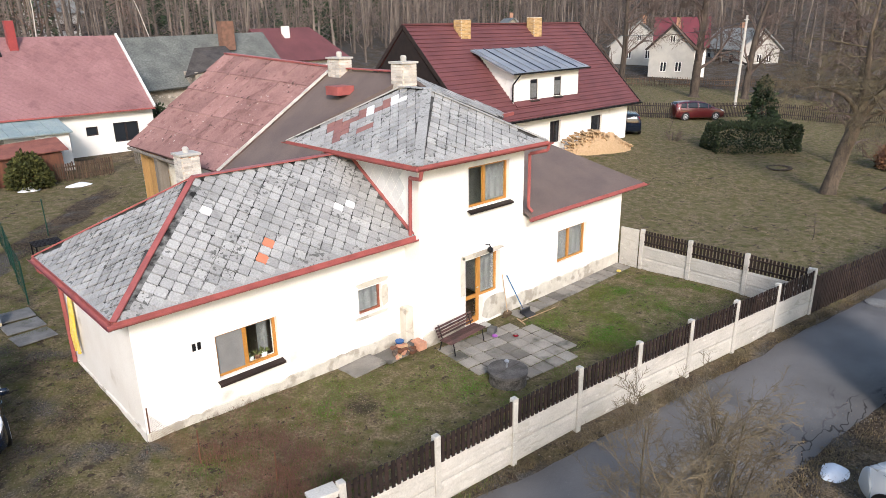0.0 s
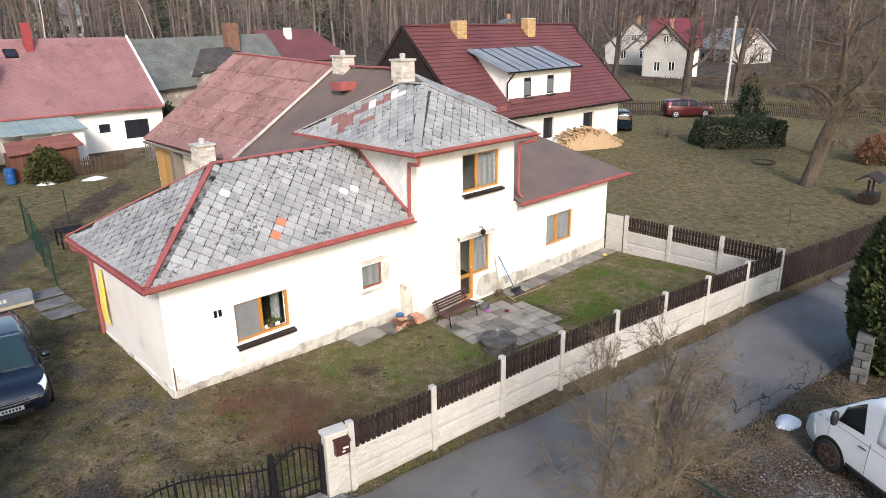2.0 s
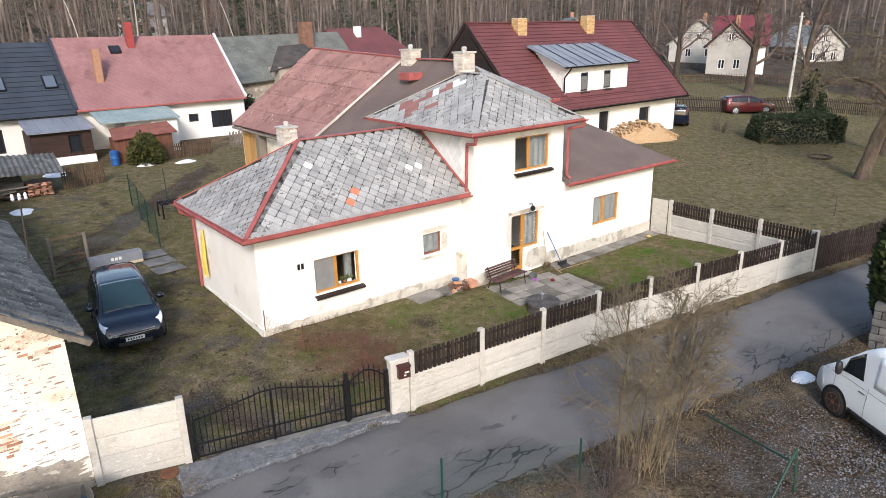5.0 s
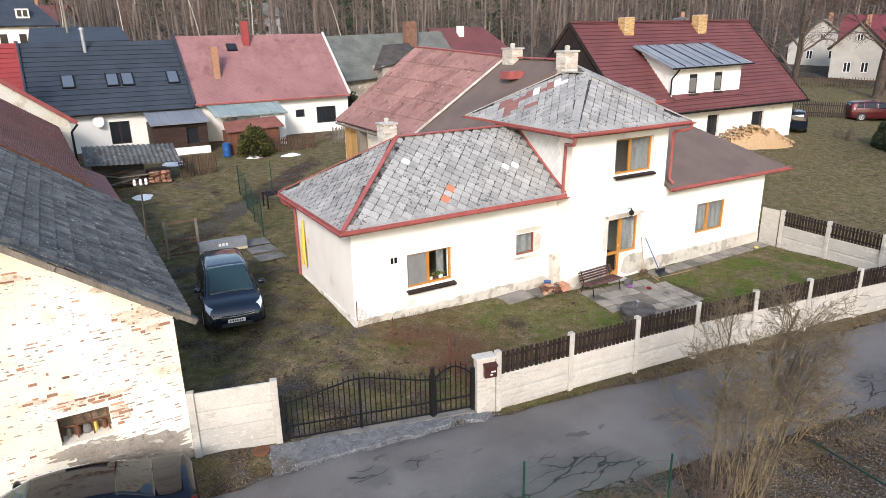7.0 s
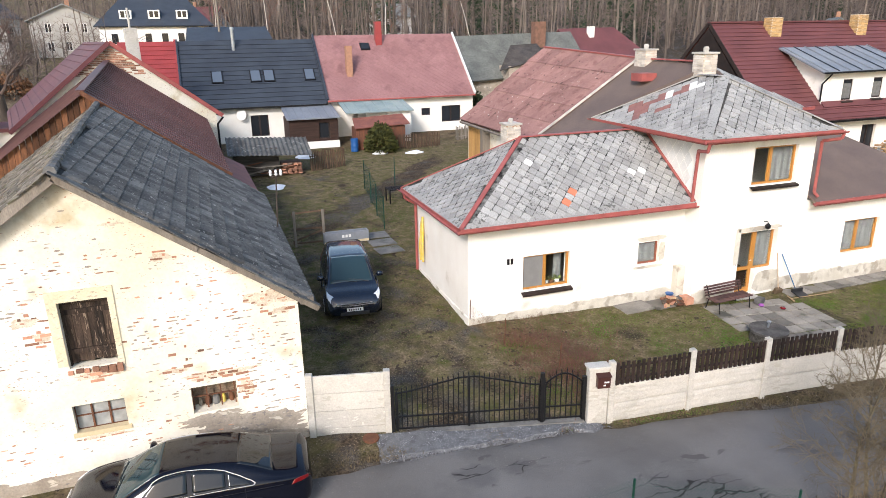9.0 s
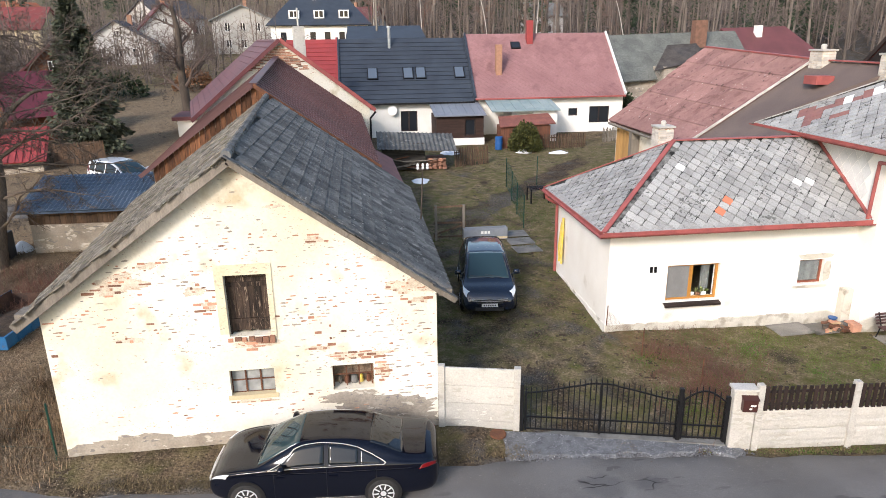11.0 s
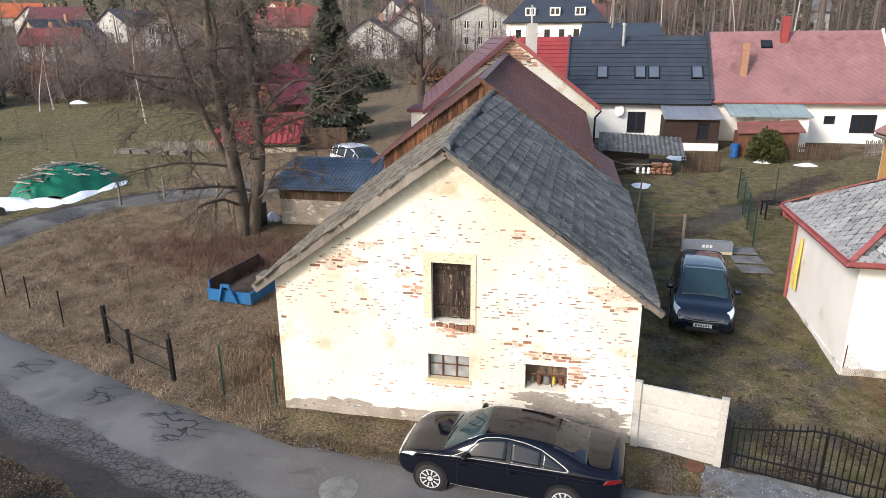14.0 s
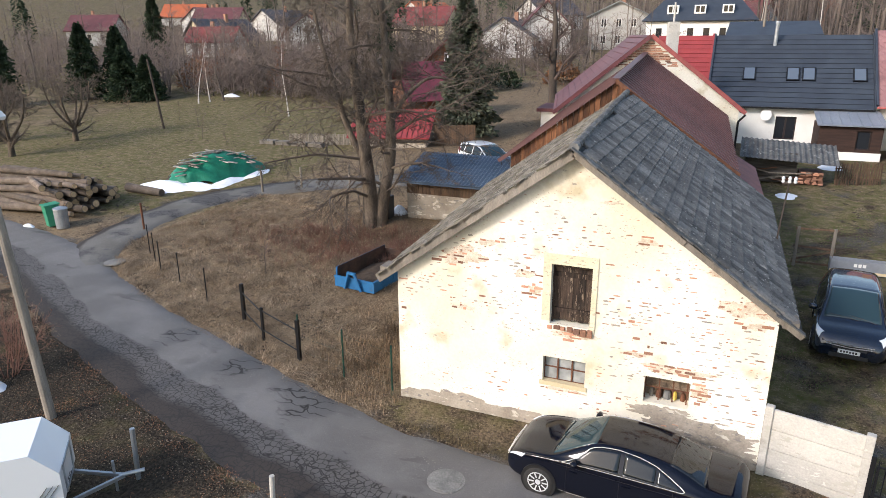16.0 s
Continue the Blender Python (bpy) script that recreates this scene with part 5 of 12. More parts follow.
def ragged(parent, cx, cz, w, h, y, material, name, label, seed, n=36, depth=0.012, rough_=0.35):
    pb_ = shape()
    f_, k_ = [], []
    for i in range(n):
        a = 2 * math.pi * i / n
        r = 1 + rough_ * noise.noise((math.cos(a) * 1.7 + seed, math.sin(a) * 1.7, seed)) + 0.45 * rough_ * noise.noise((math.cos(a) * 7 + seed, math.sin(a) * 7, 4))
        p = (min(BX1 - 0.01, max(BX0 + 0.01, cx + math.cos(a) * r * w / 2)) + 0.0001 * i, cz + math.sin(a) * r * h / 2)
        f_.append(pb_.verts.new((p[0], y - depth, p[1])))
        k_.append(pb_.verts.new((p[0], y + 0.004, p[1])))
    pb_.faces.new(f_)
    for i in range(n):
        pb_.faces.new((f_[i], f_[(i + 1) % n], k_[(i + 1) % n], k_[i]))
    return part(name, pb_, material, parent, label)


# band of bare grey render along the foot and under the windows
for dk, (cx, cz, w, h, sd) in enumerate(((-7.2, -0.05, 3.6, 1.0, 1), (-10.9, -0.36, 7.0, 0.62, 2), (-6.6, 0.1, 1.6, 0.7, 3), (-7.7, 0.62, 1.5, 0.3, 4), (-12.6, -0.3, 3.4, 0.6, 6), (-9.2, -0.3, 3.2, 0.5, 8), (-13.3, -0.5, 2.2, 0.5, 9))):
    ragged(gable_wall, cx, cz, w, h, BY, GREYPLASTER, "render_patch", "bare grey render", sd, n=90, depth=0.006 + 0.003 * dk, rough_=0.6)
LIMEBAND = mat("pale_lime_band", (0.70, 0.63, 0.46), (0.62, 0.54, 0.37), 2.0, 20, vary=0.15, bump=0.5)
flakes(LIMEBAND, (0.42, 0.36, 0.27), 10.0, 2.0, 0.56, share=0.48)
# lime band round the loft opening
for x0, x1, z0, z1 in ((-10.56, -10.37, 2.45, 4.08), (-9.45, -9.33, 2.3, 4.08), (-10.37, -9.45, 3.84, 4.08)):
    pb = shape()
    box(pb, x0, BY - 0.025, z0, x1, BY + 0.002, z1)
    part("surround", pb, LIMEBAND, gable_wall, "ochre plaster band round the opening")

# patches where the plaster has fallen and the bricks show: centre, size, share of bricks showing
brick = piece_mesh("brick", 0.28, 0.066, 0.012, BRICK)
PATCHES = [(-12.55, 3.75, 1.3, 0.6, 0.6), (-11.9, 4.15, 0.7, 0.35, 0.45), (-13.1, 3.45, 0.9, 0.4, 0.35), (-11.0, 3.5, 0.9, 0.4, 0.45), (-10.75, 3.15, 0.5, 0.5, 0.5), (-13.9, 3.0, 0.5, 0.6, 0.35),
           (-12.5, 2.45, 0.7, 0.16, 0.6), (-9.85, 2.16, 1.1, 0.30, 0.7), (-9.3, 2.9, 0.3, 0.7, 0.3), (-8.2, 2.2, 1.6, 0.5, 0.25), (-7.9, 2.5, 1.3, 0.3, 0.2), (-8.6, 2.8, 0.6, 0.5, 0.25),
           (-7.6, 1.72, 1.7, 0.24, 0.85), (-6.98, 1.28, 0.40, 0.55, 0.85), (-8.4, 1.95, 0.9, 0.25, 0.5), (-6.6, 1.75, 1.0, 0.7, 0.25), (-6.3, 3.35, 1.1, 0.55, 0.7), (-6.1, 3.0, 0.8, 0.35, 0.45),
           (-6.9, 4.05, 0.6, 0.2, 0.7), (-8.35, 4.55, 0.6, 0.35, 0.5), (-9.15, 5.35, 0.6, 0.14, 0.5), (-7.4, 4.5, 0.5, 0.3, 0.25), (-6.2, 2.2, 0.8, 0.9, 0.16), (-9.98, 0.72, 1.0, 0.14, 0.6),
           (-8.9, 1.0, 0.8, 1.0, 0.05), (-13.9, 2.3, 0.4, 1.2, 0.14), (-12.0, 3.2, 2.6, 0.8, 0.07), (-11.6, -0.3, 3.0, 0.3, 0.16), (-5.85, 2.4, 0.25, 1.6, 0.3)]
rng = random.Random(4)
used = set()
for i, (cx, cz, w, h, share) in enumerate(PATCHES):
    if share > 0.43:
        ragged(gable_wall, cx, cz, w * (0.85 if share > 0.55 else 0.6), h * (0.7 if share > 0.55 else 0.45), BY, MORTAR, "bare_brickwork", "plaster fallen off down to the brickwork", 10 + i, n=60, depth=0.003 + 0.0004 * i, rough_=0.6)
    for r in range(int((cz - h / 2) / 0.078), int((cz + h / 2) / 0.078) + 1):
        for c in range(int((cx - w / 2) / 0.3) - 1, int((cx + w / 2) / 0.3) + 2):
            x, z = c * 0.3 + (0.15 if r % 2 else 0), r * 0.078 + 0.0
            e = ((x - cx) / (w / 2)) ** 2 + ((z - cz) / (h / 2)) ** 2
            if e < 1.1 and rng.random() < (share * 1.05 if share > 0.4 else share * 0.38) * (1.35 - 0.85 * e) and (r, c) not in used and z < barn_top(x) - 0.25:
                if any(hx0 - 0.14 < x < hx1 + 0.14 and hz0 - 0.03 < z < hz1 + 0.03 for hx0, hx1, hz0, hz1 in bar_holes) or len(used) > 298:
                    continue
                used.add((r, c))
                ob = new("brick", brick)
                ob.parent = gable_wall
                ob.matrix_basis = pose(x + rng.uniform(-0.04, 0.04), BY - rng.uniform(0.002, 0.010), z, 90, rng.gauss(0, 1.2), 0) @ Matrix.Diagonal((rng.choice((0.18, 0.3, 0.45, 0.62, 0.85, 0.95)) * rng.uniform(0.85, 1.1), rng.uniform(0.35, 0.95), 1, 1))

# thin slivers of brick and dark mortar where the plaster has chipped along the joints
for nm, mt_, cnt, seed_ in (("brick_chip", BRICKJ, 170, 8), ("mortar_chip", GREYPLASTER, 200, 21)):
    rn_ = random.Random(seed_)
    v_, f_ = [], []
    while cnt:
        x, z = rn_.uniform(BX0 + 0.1, BX1 - 0.1), round(rn_.uniform(0.2, 5.9) / 0.078) * 0.078
        wear = noise.noise((x * 0.55 + seed_, z * 0.8, 2.0)) + 0.25 * smooth(-9.6, -6.2, x) * smooth(3.8, 2.6, z) + 0.3 * smooth(-11.6, -13.2, x) * smooth(2.2, 3.2, z) - 0.35 * smooth(-9, -11, x) * smooth(2.6, 1.6, z)
        if z > barn_top(x) - 0.3 or wear < 0.05 or any(a - 0.25 < x < b + 0.25 and c - 0.1 < z < d + 0.3 for a, b, c, d in bar_holes):
            continue
        cnt -= 1
        w_, h_, k = rn_.uniform(0.02, 0.09), rn_.uniform(0.006, 0.022), len(v_)
        y_ = BY - rn_.uniform(0.003, 0.008)
        ring = [(x - w_, z - h_ * 0.5), (x - w_ * 0.4, z - h_), (x + w_ * 0.7, z - h_ * rn_.uniform(0.5, 1)), (x + w_, z + h_ * 0.2), (x + w_ * 0.3, z + h_), (x - w_ * 0.8, z + h_ * 0.6)]
        v_ += [(px_, y_, pz_) for px_, pz_ in ring] + [(px_, BY + 0.004, pz_) for px_, pz_ in ring]
        f_ += [tuple(range(k, k + 6))] + [(k + i, k + (i + 1) % 6, k + 6 + (i + 1) % 6, k + 6 + i) for i in range(6)]
    tagged(raw(nm, v_, f_, mt_, gable_wall), kind="stuff")
# broken brick sill under the loft opening
for i in range(7):
    pb = shape()
    w_, d_ = rng.uniform(0.11, 0.24), rng.uniform(0.02, 0.09)
    x0 = -10.42 + 0.155 * i
    box(pb, x0, BY - d_, 2.37 - rng.uniform(0.10, 0.19), x0 + w_ * 0.75, BY + 0.18, 2.368 - rng.uniform(0.0, 0.04))
    soften(pb, 0.012)
    part("sill_brick", pb, DARKBRICK if i % 3 == 1 else BRICK, gable_wall, "broken brick of the loft sill")
# loft shutter
for i in range(6):
    pb = shape()
    x0 = -10.33 + i * 0.143
    box(pb, x0, BY + 0.20 + 0.01 * (i % 2), 2.40 + rng.uniform(0, 0.05), x0 + 0.136, BY + 0.235 + 0.01 * (i % 2), 3.72)
    part("shutter_board", pb, SHUTTER, barn, "dark weathered shutter board")
for z in (2.62, 3.5):
    pb = shape()
    box(pb, -10.33, BY + 0.165, z, -9.49, BY + 0.2, z + 0.11)
    part("shutter_batten", pb, SHUTTER, barn)
pb = shape()
for q in ((-10.37, BY + 0.16, 3.73, -9.45, BY + 0.26, 3.84), (-10.37, BY + 0.16, 2.37, -10.335, BY + 0.26, 3.73), (-9.485, BY + 0.16, 2.37, -9.45, BY + 0.26, 3.73)):
    box(pb, *q)
part("shutter_frame", pb, SHUTTER, barn)
# Pale grey pane colour stands in for the bright reflection in the glass.
PALEPANE = mat("pale_reflection_pane", (0.40, 0.41, 0.40), (0.22, 0.23, 0.23), 2.2, 10, rough=0.25, vary=0.1, bump=0, spec=0.5)
casement(barn, -10.48, -9.48, 0.87, 1.52, BY, [-10.15, -9.81], frame=RUST, t=0.024, deep=0.14, label="rusty iron window frame with many panes", bars=(1.2,), glass_mat=PALEPANE)
pb = shape()
box(pb, -10.55, BY - 0.03, 0.78, -9.42, BY + 0.138, 0.884)
part("sill", pb, OCHRE, barn, "ochre window sill")
pb = shape()
for i in range(4):
    box(pb, -8.15 + 0.3 * i, BY + 0.18, 0.83, -8.12 + 0.3 * i, BY + 0.2, 1.47)
box(pb, -8.15, BY + 0.17, 1.13, -7.19, BY + 0.19, 1.16)
part("window_grille", pb, RUST, barn, "rusty bars in the cellar window")
pb = shape()
box(pb, -8.15, BY + 0.40, 0.83, -7.19, BY + 0.42, 1.47)
part("backing", pb, mat("dusty_brown_board", (0.23, 0.17, 0.12), (0.12, 0.09, 0.065), 4, 30, vary=0.4), barn, "dusty brown boards behind the bars")
for i, (mt, c) in enumerate(((GREYWOOD, 0.05), (RUST, 0.08), (CURTAIN, 0.1), (YELLOWPLASTIC, 0.05), (RUST, 0.06))):
    jb = shape()
    c *= 0.8
    lathe(jb, [(c, 0), (c * 1.2, 0.04), (c, 0.16), (c * 0.6, 0.2)], 10)
    solid("jar", jb, mt, "old pot standing behind the barred window", "pot", (-8.0 + 0.17 * i, BY + 0.33, 0.832))

# barn roof
ov = 0.42
slope = (BAZ - BEZ) / (BX1 - BXM)
LZ = BAZ - slope * (BXM - BX0 + ov)
RZ_ = BAZ - slope * (BX1 - BXM + ov)
BF, BK = BY - 0.28, BB + 0.1
RXB, RZB = -10.58, 6.72
ridge_z = BAZ + 0.06
right_face = [(BX1 + ov, BF, RZ_ + 0.05), (BX1 + ov, BK, RZ_ - 0.11), (RXB, BK, RZB), (BXM, BF, ridge_z)]
left_face = [(-15.85, BK, LZ - 0.14), (BX0 - ov, BF, LZ), (BXM, BF, ridge_z), (RXB, BK, RZB)]
rb = shape()
slab(rb, right_face, 0.09)
slab(rb, left_face, 0.09)
barn_roof = part("roof", rb, SLATEBED, barn, "steep roof of mossy dark grey tiles")
tile = piece_mesh("tile", 0.268, 0.37, 0.030, OLDTILE, bent=0.05)
cov = Cover("tile", barn_roof, tile, OLDTILEJ, 300)
cov.lay(right_face, 0.30, 0.34, False, 0.07, 0.035, 0.9, jitter=0.006)
cov.finish("tile_rows")
flat = piece_mesh("old_shingle", 0.30, 0.30, 0.012, MOSSTILE)
cov = Cover("shingle", barn_roof, flat, MOSSTILE, 0)
cov.lay(left_face, 0.22, 0.17, False, 0.02, 0.045, 5.0, jitter=0.04, rest=True, rows=True)
cov.finish("shingle_rows")
for i in range(34):
    t = i / 34
    pb = shape()
    p, q = lerp((BXM, BF, ridge_z), (RXB, BK, RZB), t), lerp((BXM, BF, ridge_z), (RXB, BK, RZB), t + 1.1 / 34)
    tube(pb, p + Vector((0, 0, 0.02)), q + Vector((0, 0, 0.03)), 0.12, 0.10, 8)
    part("ridge_tile", pb, OLDTILE, barn_roof)
for p, q, wide in (((BX1 + ov, BF + 0.01, RZ_ - 0.04), (BXM, BF + 0.01, ridge_z - 0.09), 0.12), ((BX0 - ov, BF + 0.01, LZ - 0.09), (BXM, BF + 0.01, ridge_z - 0.09), 0.2)):
    for a, b, dy in ((0, 0.52, 0.0), (0.5, 1.0, -0.03)):
        pb = shape()
        bar(pb, lerp(p, q, a) + Vector((0, dy, 0)), lerp(p, q, b) + Vector((0, dy, 0)), 0.035, wide)
        soften(pb, 0.006, 1)
        part("verge_board", pb, GREYWOOD, barn, "grey weathered verge board")
    for i in range(19 if wide < 0.15 else 0):
        t = (i + 0.5) / 19
        pb = shape()
        c_ = Vector(p).lerp(Vector(q), t) + Vector((0, rng.uniform(-0.05, 0.06), 0.10 + rng.uniform(0, 0.03)))
        dd = (Vector(q) - Vector(p)).normalized() * 0.19
        bar(pb, c_ - dd, c_ + dd + Vector((0, 0, rng.uniform(-0.05, 0.02))), rng.uniform(0.16, 0.26), 0.025)
        part("verge_tile", pb, OLDTILE, barn)
for x in (BX0 - 0.2, BX1 + 0.18):
    pb = shape()
    bar(pb, (x, BF + 0.02, BEZ - 0.12), (x, BY + 0.2, BEZ - 0.12), 0.3, 0.14)
    part("rafter_end", pb, GREYWOOD, barn, "grey rafter end below the eaves")
pole = thing("insulator_post", "rusty pipe with white insulators standing on the barn eaves", "post", (-5.42, 2.3, 3.2))
pole.scale = (0.8, 0.8, 0.92)
pb = shape()
tube(pb, (0, 0, 0), (0.12, 0, 1.9), 0.03, 0.026, 8)
tube(pb, (-0.1, 0, 1.75), (0.32, 0, 1.78), 0.025, 0.025, 6)
part("pipe", pb, BARK, pole)
for dx in (-0.08, 0.12, 0.3):
    pb = shape()
    lathe(pb, [(0.03, 1.78), (0.06, 1.82), (0.04, 1.87), (0.06, 1.91), (0.03, 1.98)], 10, (dx, 0, 0))
    part("insulator", pb, WHITEPLASTIC, pole, "white porcelain insulator")


# ---- buildings behind the barn ----
brown = thing("plank_barn", "long brown barn with plank gable and metal roof", "barn")
BY0, BY1 = 8.0, 21.9
brown.matrix_basis = Matrix.Translation((-11.06, 8.0, 0)) @ Matrix.Rotation(radians(2.4), 4, "Z") @ Matrix.Translation((11.06, -8.0, 0))
bl, bm_, br = (-15.5, 3.9), (-11.06, 7.16), (-6.42, 3.87)
up = 0.045


def rise(y):
    return up * (y - BY0)


rb = shape()
slab(rb, [(br[0], BY0, br[1]), (br[0], BY1, br[1] + rise(BY1)), (bm_[0], BY1, bm_[1] + rise(BY1)), (bm_[0], BY0, bm_[1])], 0.08)
slab(rb, [(bl[0], BY1, bl[1] + rise(BY1)), (bl[0], BY0, bl[1]), (bm_[0], BY0, bm_[1]), (bm_[0], BY1, bm_[1] + rise(BY1))], 0.08)
brown_roof = part("roof", rb, BROWNMETAL, brown, "brown-red standing seam metal roof")
for i in range(26):
    y = BY0 + 0.2 + 0.54 * i
    pb = shape()
    bar(pb, (br[0], y, br[1] + rise(y) + 0.02), (bm_[0], y, bm_[1] + rise(y) + 0.02), 0.035, 0.05)
    part("seam", pb, BROWNMETAL, brown_roof)
    pb = shape()
    bar(pb, (bl[0], y, bl[1] + rise(y) + 0.02), (bm_[0], y, bm_[1] + rise(y) + 0.02), 0.035, 0.05)
    part("seam", pb, BROWNMETAL, brown_roof)
pb = shape()
bar(pb, (bm_[0], BY0, bm_[1] + 0.03), (bm_[0], BY1, bm_[1] + rise(BY1) + 0.03), 0.3, 0.05)
part("ridge_cap", pb, BROWNMETAL, brown_roof)
for p, q in (((br[0], BY0 - 0.03, br[1] - 0.02), (bm_[0], BY0 - 0.03, bm_[1] - 0.02)), ((bl[0], BY0 - 0.03, bl[1] - 0.02), (bm_[0], BY0 - 0.03, bm_[1] - 0.02))):
    pb = shape()
    bar(pb, p, q, 0.04, 0.15)
    part("verge_board", pb, RUST if p[0] > -11 else BROWNMETAL, brown, "orange-brown verge board")
REDPLANK = mat("red_brown_plank", (0.17, 0.075, 0.035), (0.07, 0.032, 0.018), 2, 30, vary=0.4, rnd=0.55, stretch=(4, 4, 0.6))
n = 40
for i in range(n):
    x0 = bl[0] + 0.5 + (br[0] - bl[0] - 1.0) * i / n
    x1 = x0 + (br[0] - bl[0] - 1.0) / n - 0.015
    xm = (x0 + x1) / 2
    top = bm_[1] - 0.07 - (abs(xm - bm_[0]) / (bm_[0] - bl[0])) * (bm_[1] - bl[1])
    pb = shape()
    box(pb, x0, BY0 + 0.12, 2.6, x1, BY0 + 0.16 + 0.01 * (i % 2), top)
    part("plank", pb, REDPLANK, brown)
pb = shape()
box(pb, bl[0] + 0.4, BY0 + 0.4, -0.2, br[0] - 0.4, BY1, 4.0)
part("wall", pb, GREYPLASTER, brown, "grey rendered wall")
pb = shape()
slab(pb, [(br[0] - 0.4, 9.0, 3.6), (br[0] + 1.1, 9.0, 2.7), (br[0] + 1.1, 15.0, 2.95), (br[0] - 0.4, 15.0, 3.85)], 0.07)
part("lean_to_roof", pb, SLATEMAROON, brown, "low lean-to roof of maroon shingles")
pb = shape()
box(pb, br[0] - 0.4, 9.2, 0.0, br[0] + 0.9, 14.8, 2.7)
part("lean_to", pb, GREYWOOD, brown)

gab = thing("gabled_house", "plastered house with brick gable and maroon metal roof", "house")
gab.matrix_basis = Matrix.Translation((-11.43, 22.0, 0)) @ Matrix.Rotation(radians(13), 4, "Z") @ Matrix.Translation((11.43, -22.0, 0))
WINEMETAL = mat("wine_metal_sheet", (0.15, 0.052, 0.055), (0.115, 0.042, 0.046), 0.5, 10, rough=0.5, vary=0.12, bump=0.08)
GYF, GYB = 22.0, 34.5
ga, gl, gr = (-11.43, 8.75), (-16.6, 4.5), (-6.05, 4.6)
wb = shape()
wall_cols(wb, gl[0] + 0.3, gr[0] - 0.3, 0.5, lambda x: ga[1] - 0.1 - (abs(x - ga[0]) / (ga[0] - gl[0] if x < ga[0] else gr[0] - ga[0])) * (ga[1] - (gl[1] if x < ga[0] else gr[1])), GYF, GYF + 0.4, cuts=(ga[0],))
gw = part("wall", wb, CREAM, gab, "pale rendered gable wall with bare brick at the top")
for j in range(18):
    z = 7.1 + 0.085 * j
    half = (ga[1] - 0.2 - z) / (ga[1] - gr[1]) * (gr[0] - ga[0])
    k = int(half * 2 / 0.29)
    for i in range(k):
        if z - 7.1 < 0.5 and rng.random() < 0.35:
            continue
        x = ga[0] - half + 0.29 * (i + 0.5) + (0.1 if j % 2 else 0)
        ob = new("brick", brick)
        ob.parent = gw
        ob.matrix_basis = pose(x, GYF - 0.008, z, 90, 0, 0)
for sgn, e, m in ((1, gr, BROWNMETAL), (-1, gl, WINEMETAL)):
    rb = shape()
    slab(rb, [(e[0], GYF - 0.25, e[1]), (e[0], GYB, e[1]), (ga[0], GYB, ga[1]), (ga[0], GYF - 0.25, ga[1])], 0.1)
    rf = part("roof", rb, m, gab, "maroon metal slope")
    for i in range(14):
        t = (i + 0.5) / 14
        pb = shape()
        p, q = lerp((e[0], GYF - 0.25, e[1]), (ga[0], GYF - 0.25, ga[1]), t), lerp((e[0], GYB, e[1]), (ga[0], GYB, ga[1]), t)
        bar(pb, p + Vector((0, 0, 0.02)), q + Vector((0, 0, 0.02)), 0.05, 0.03)
        part("batten_line", pb, m, rf)
for e in (gl, gr):
    pb = shape()
    bar(pb, (e[0], GYF - 0.27, e[1] - 0.02), (ga[0], GYF - 0.27, ga[1] - 0.02), 0.05, 0.22)
    part("verge_board", pb, WINEMETAL if e is gl else REDMETAL, gab, "red verge board")
pb = shape()
box(pb, gl[0] + 0.35, GYF + 0.4, 0.5, gr[0] - 0.35, GYB - 0.2, 4.5)
part("wall", pb, CREAM, gab)
pb = shape()
box(pb, -10.0, 25.7, 6.6, -9.35, 26.4, 9.5)
soften(pb, 0.02)
tube(pb, (-9.68, 26.05, 9.5), (-9.68, 26.05, 10.6), 0.06)
part("chimney", pb, CONCRETE, gab, "tall grey rendered chimney")
pb = shape()
path_tube(pb, [(gr[0], GYF - 0.3, gr[1] - 0.1), (gr[0] - 0.3, GYF - 0.1, gr[1] - 0.5), (gr[0] - 0.3, GYF - 0.1, 1.8)], 0.06)
part("downpipe", pb, BLACKMETAL, gab, "dark downpipe")

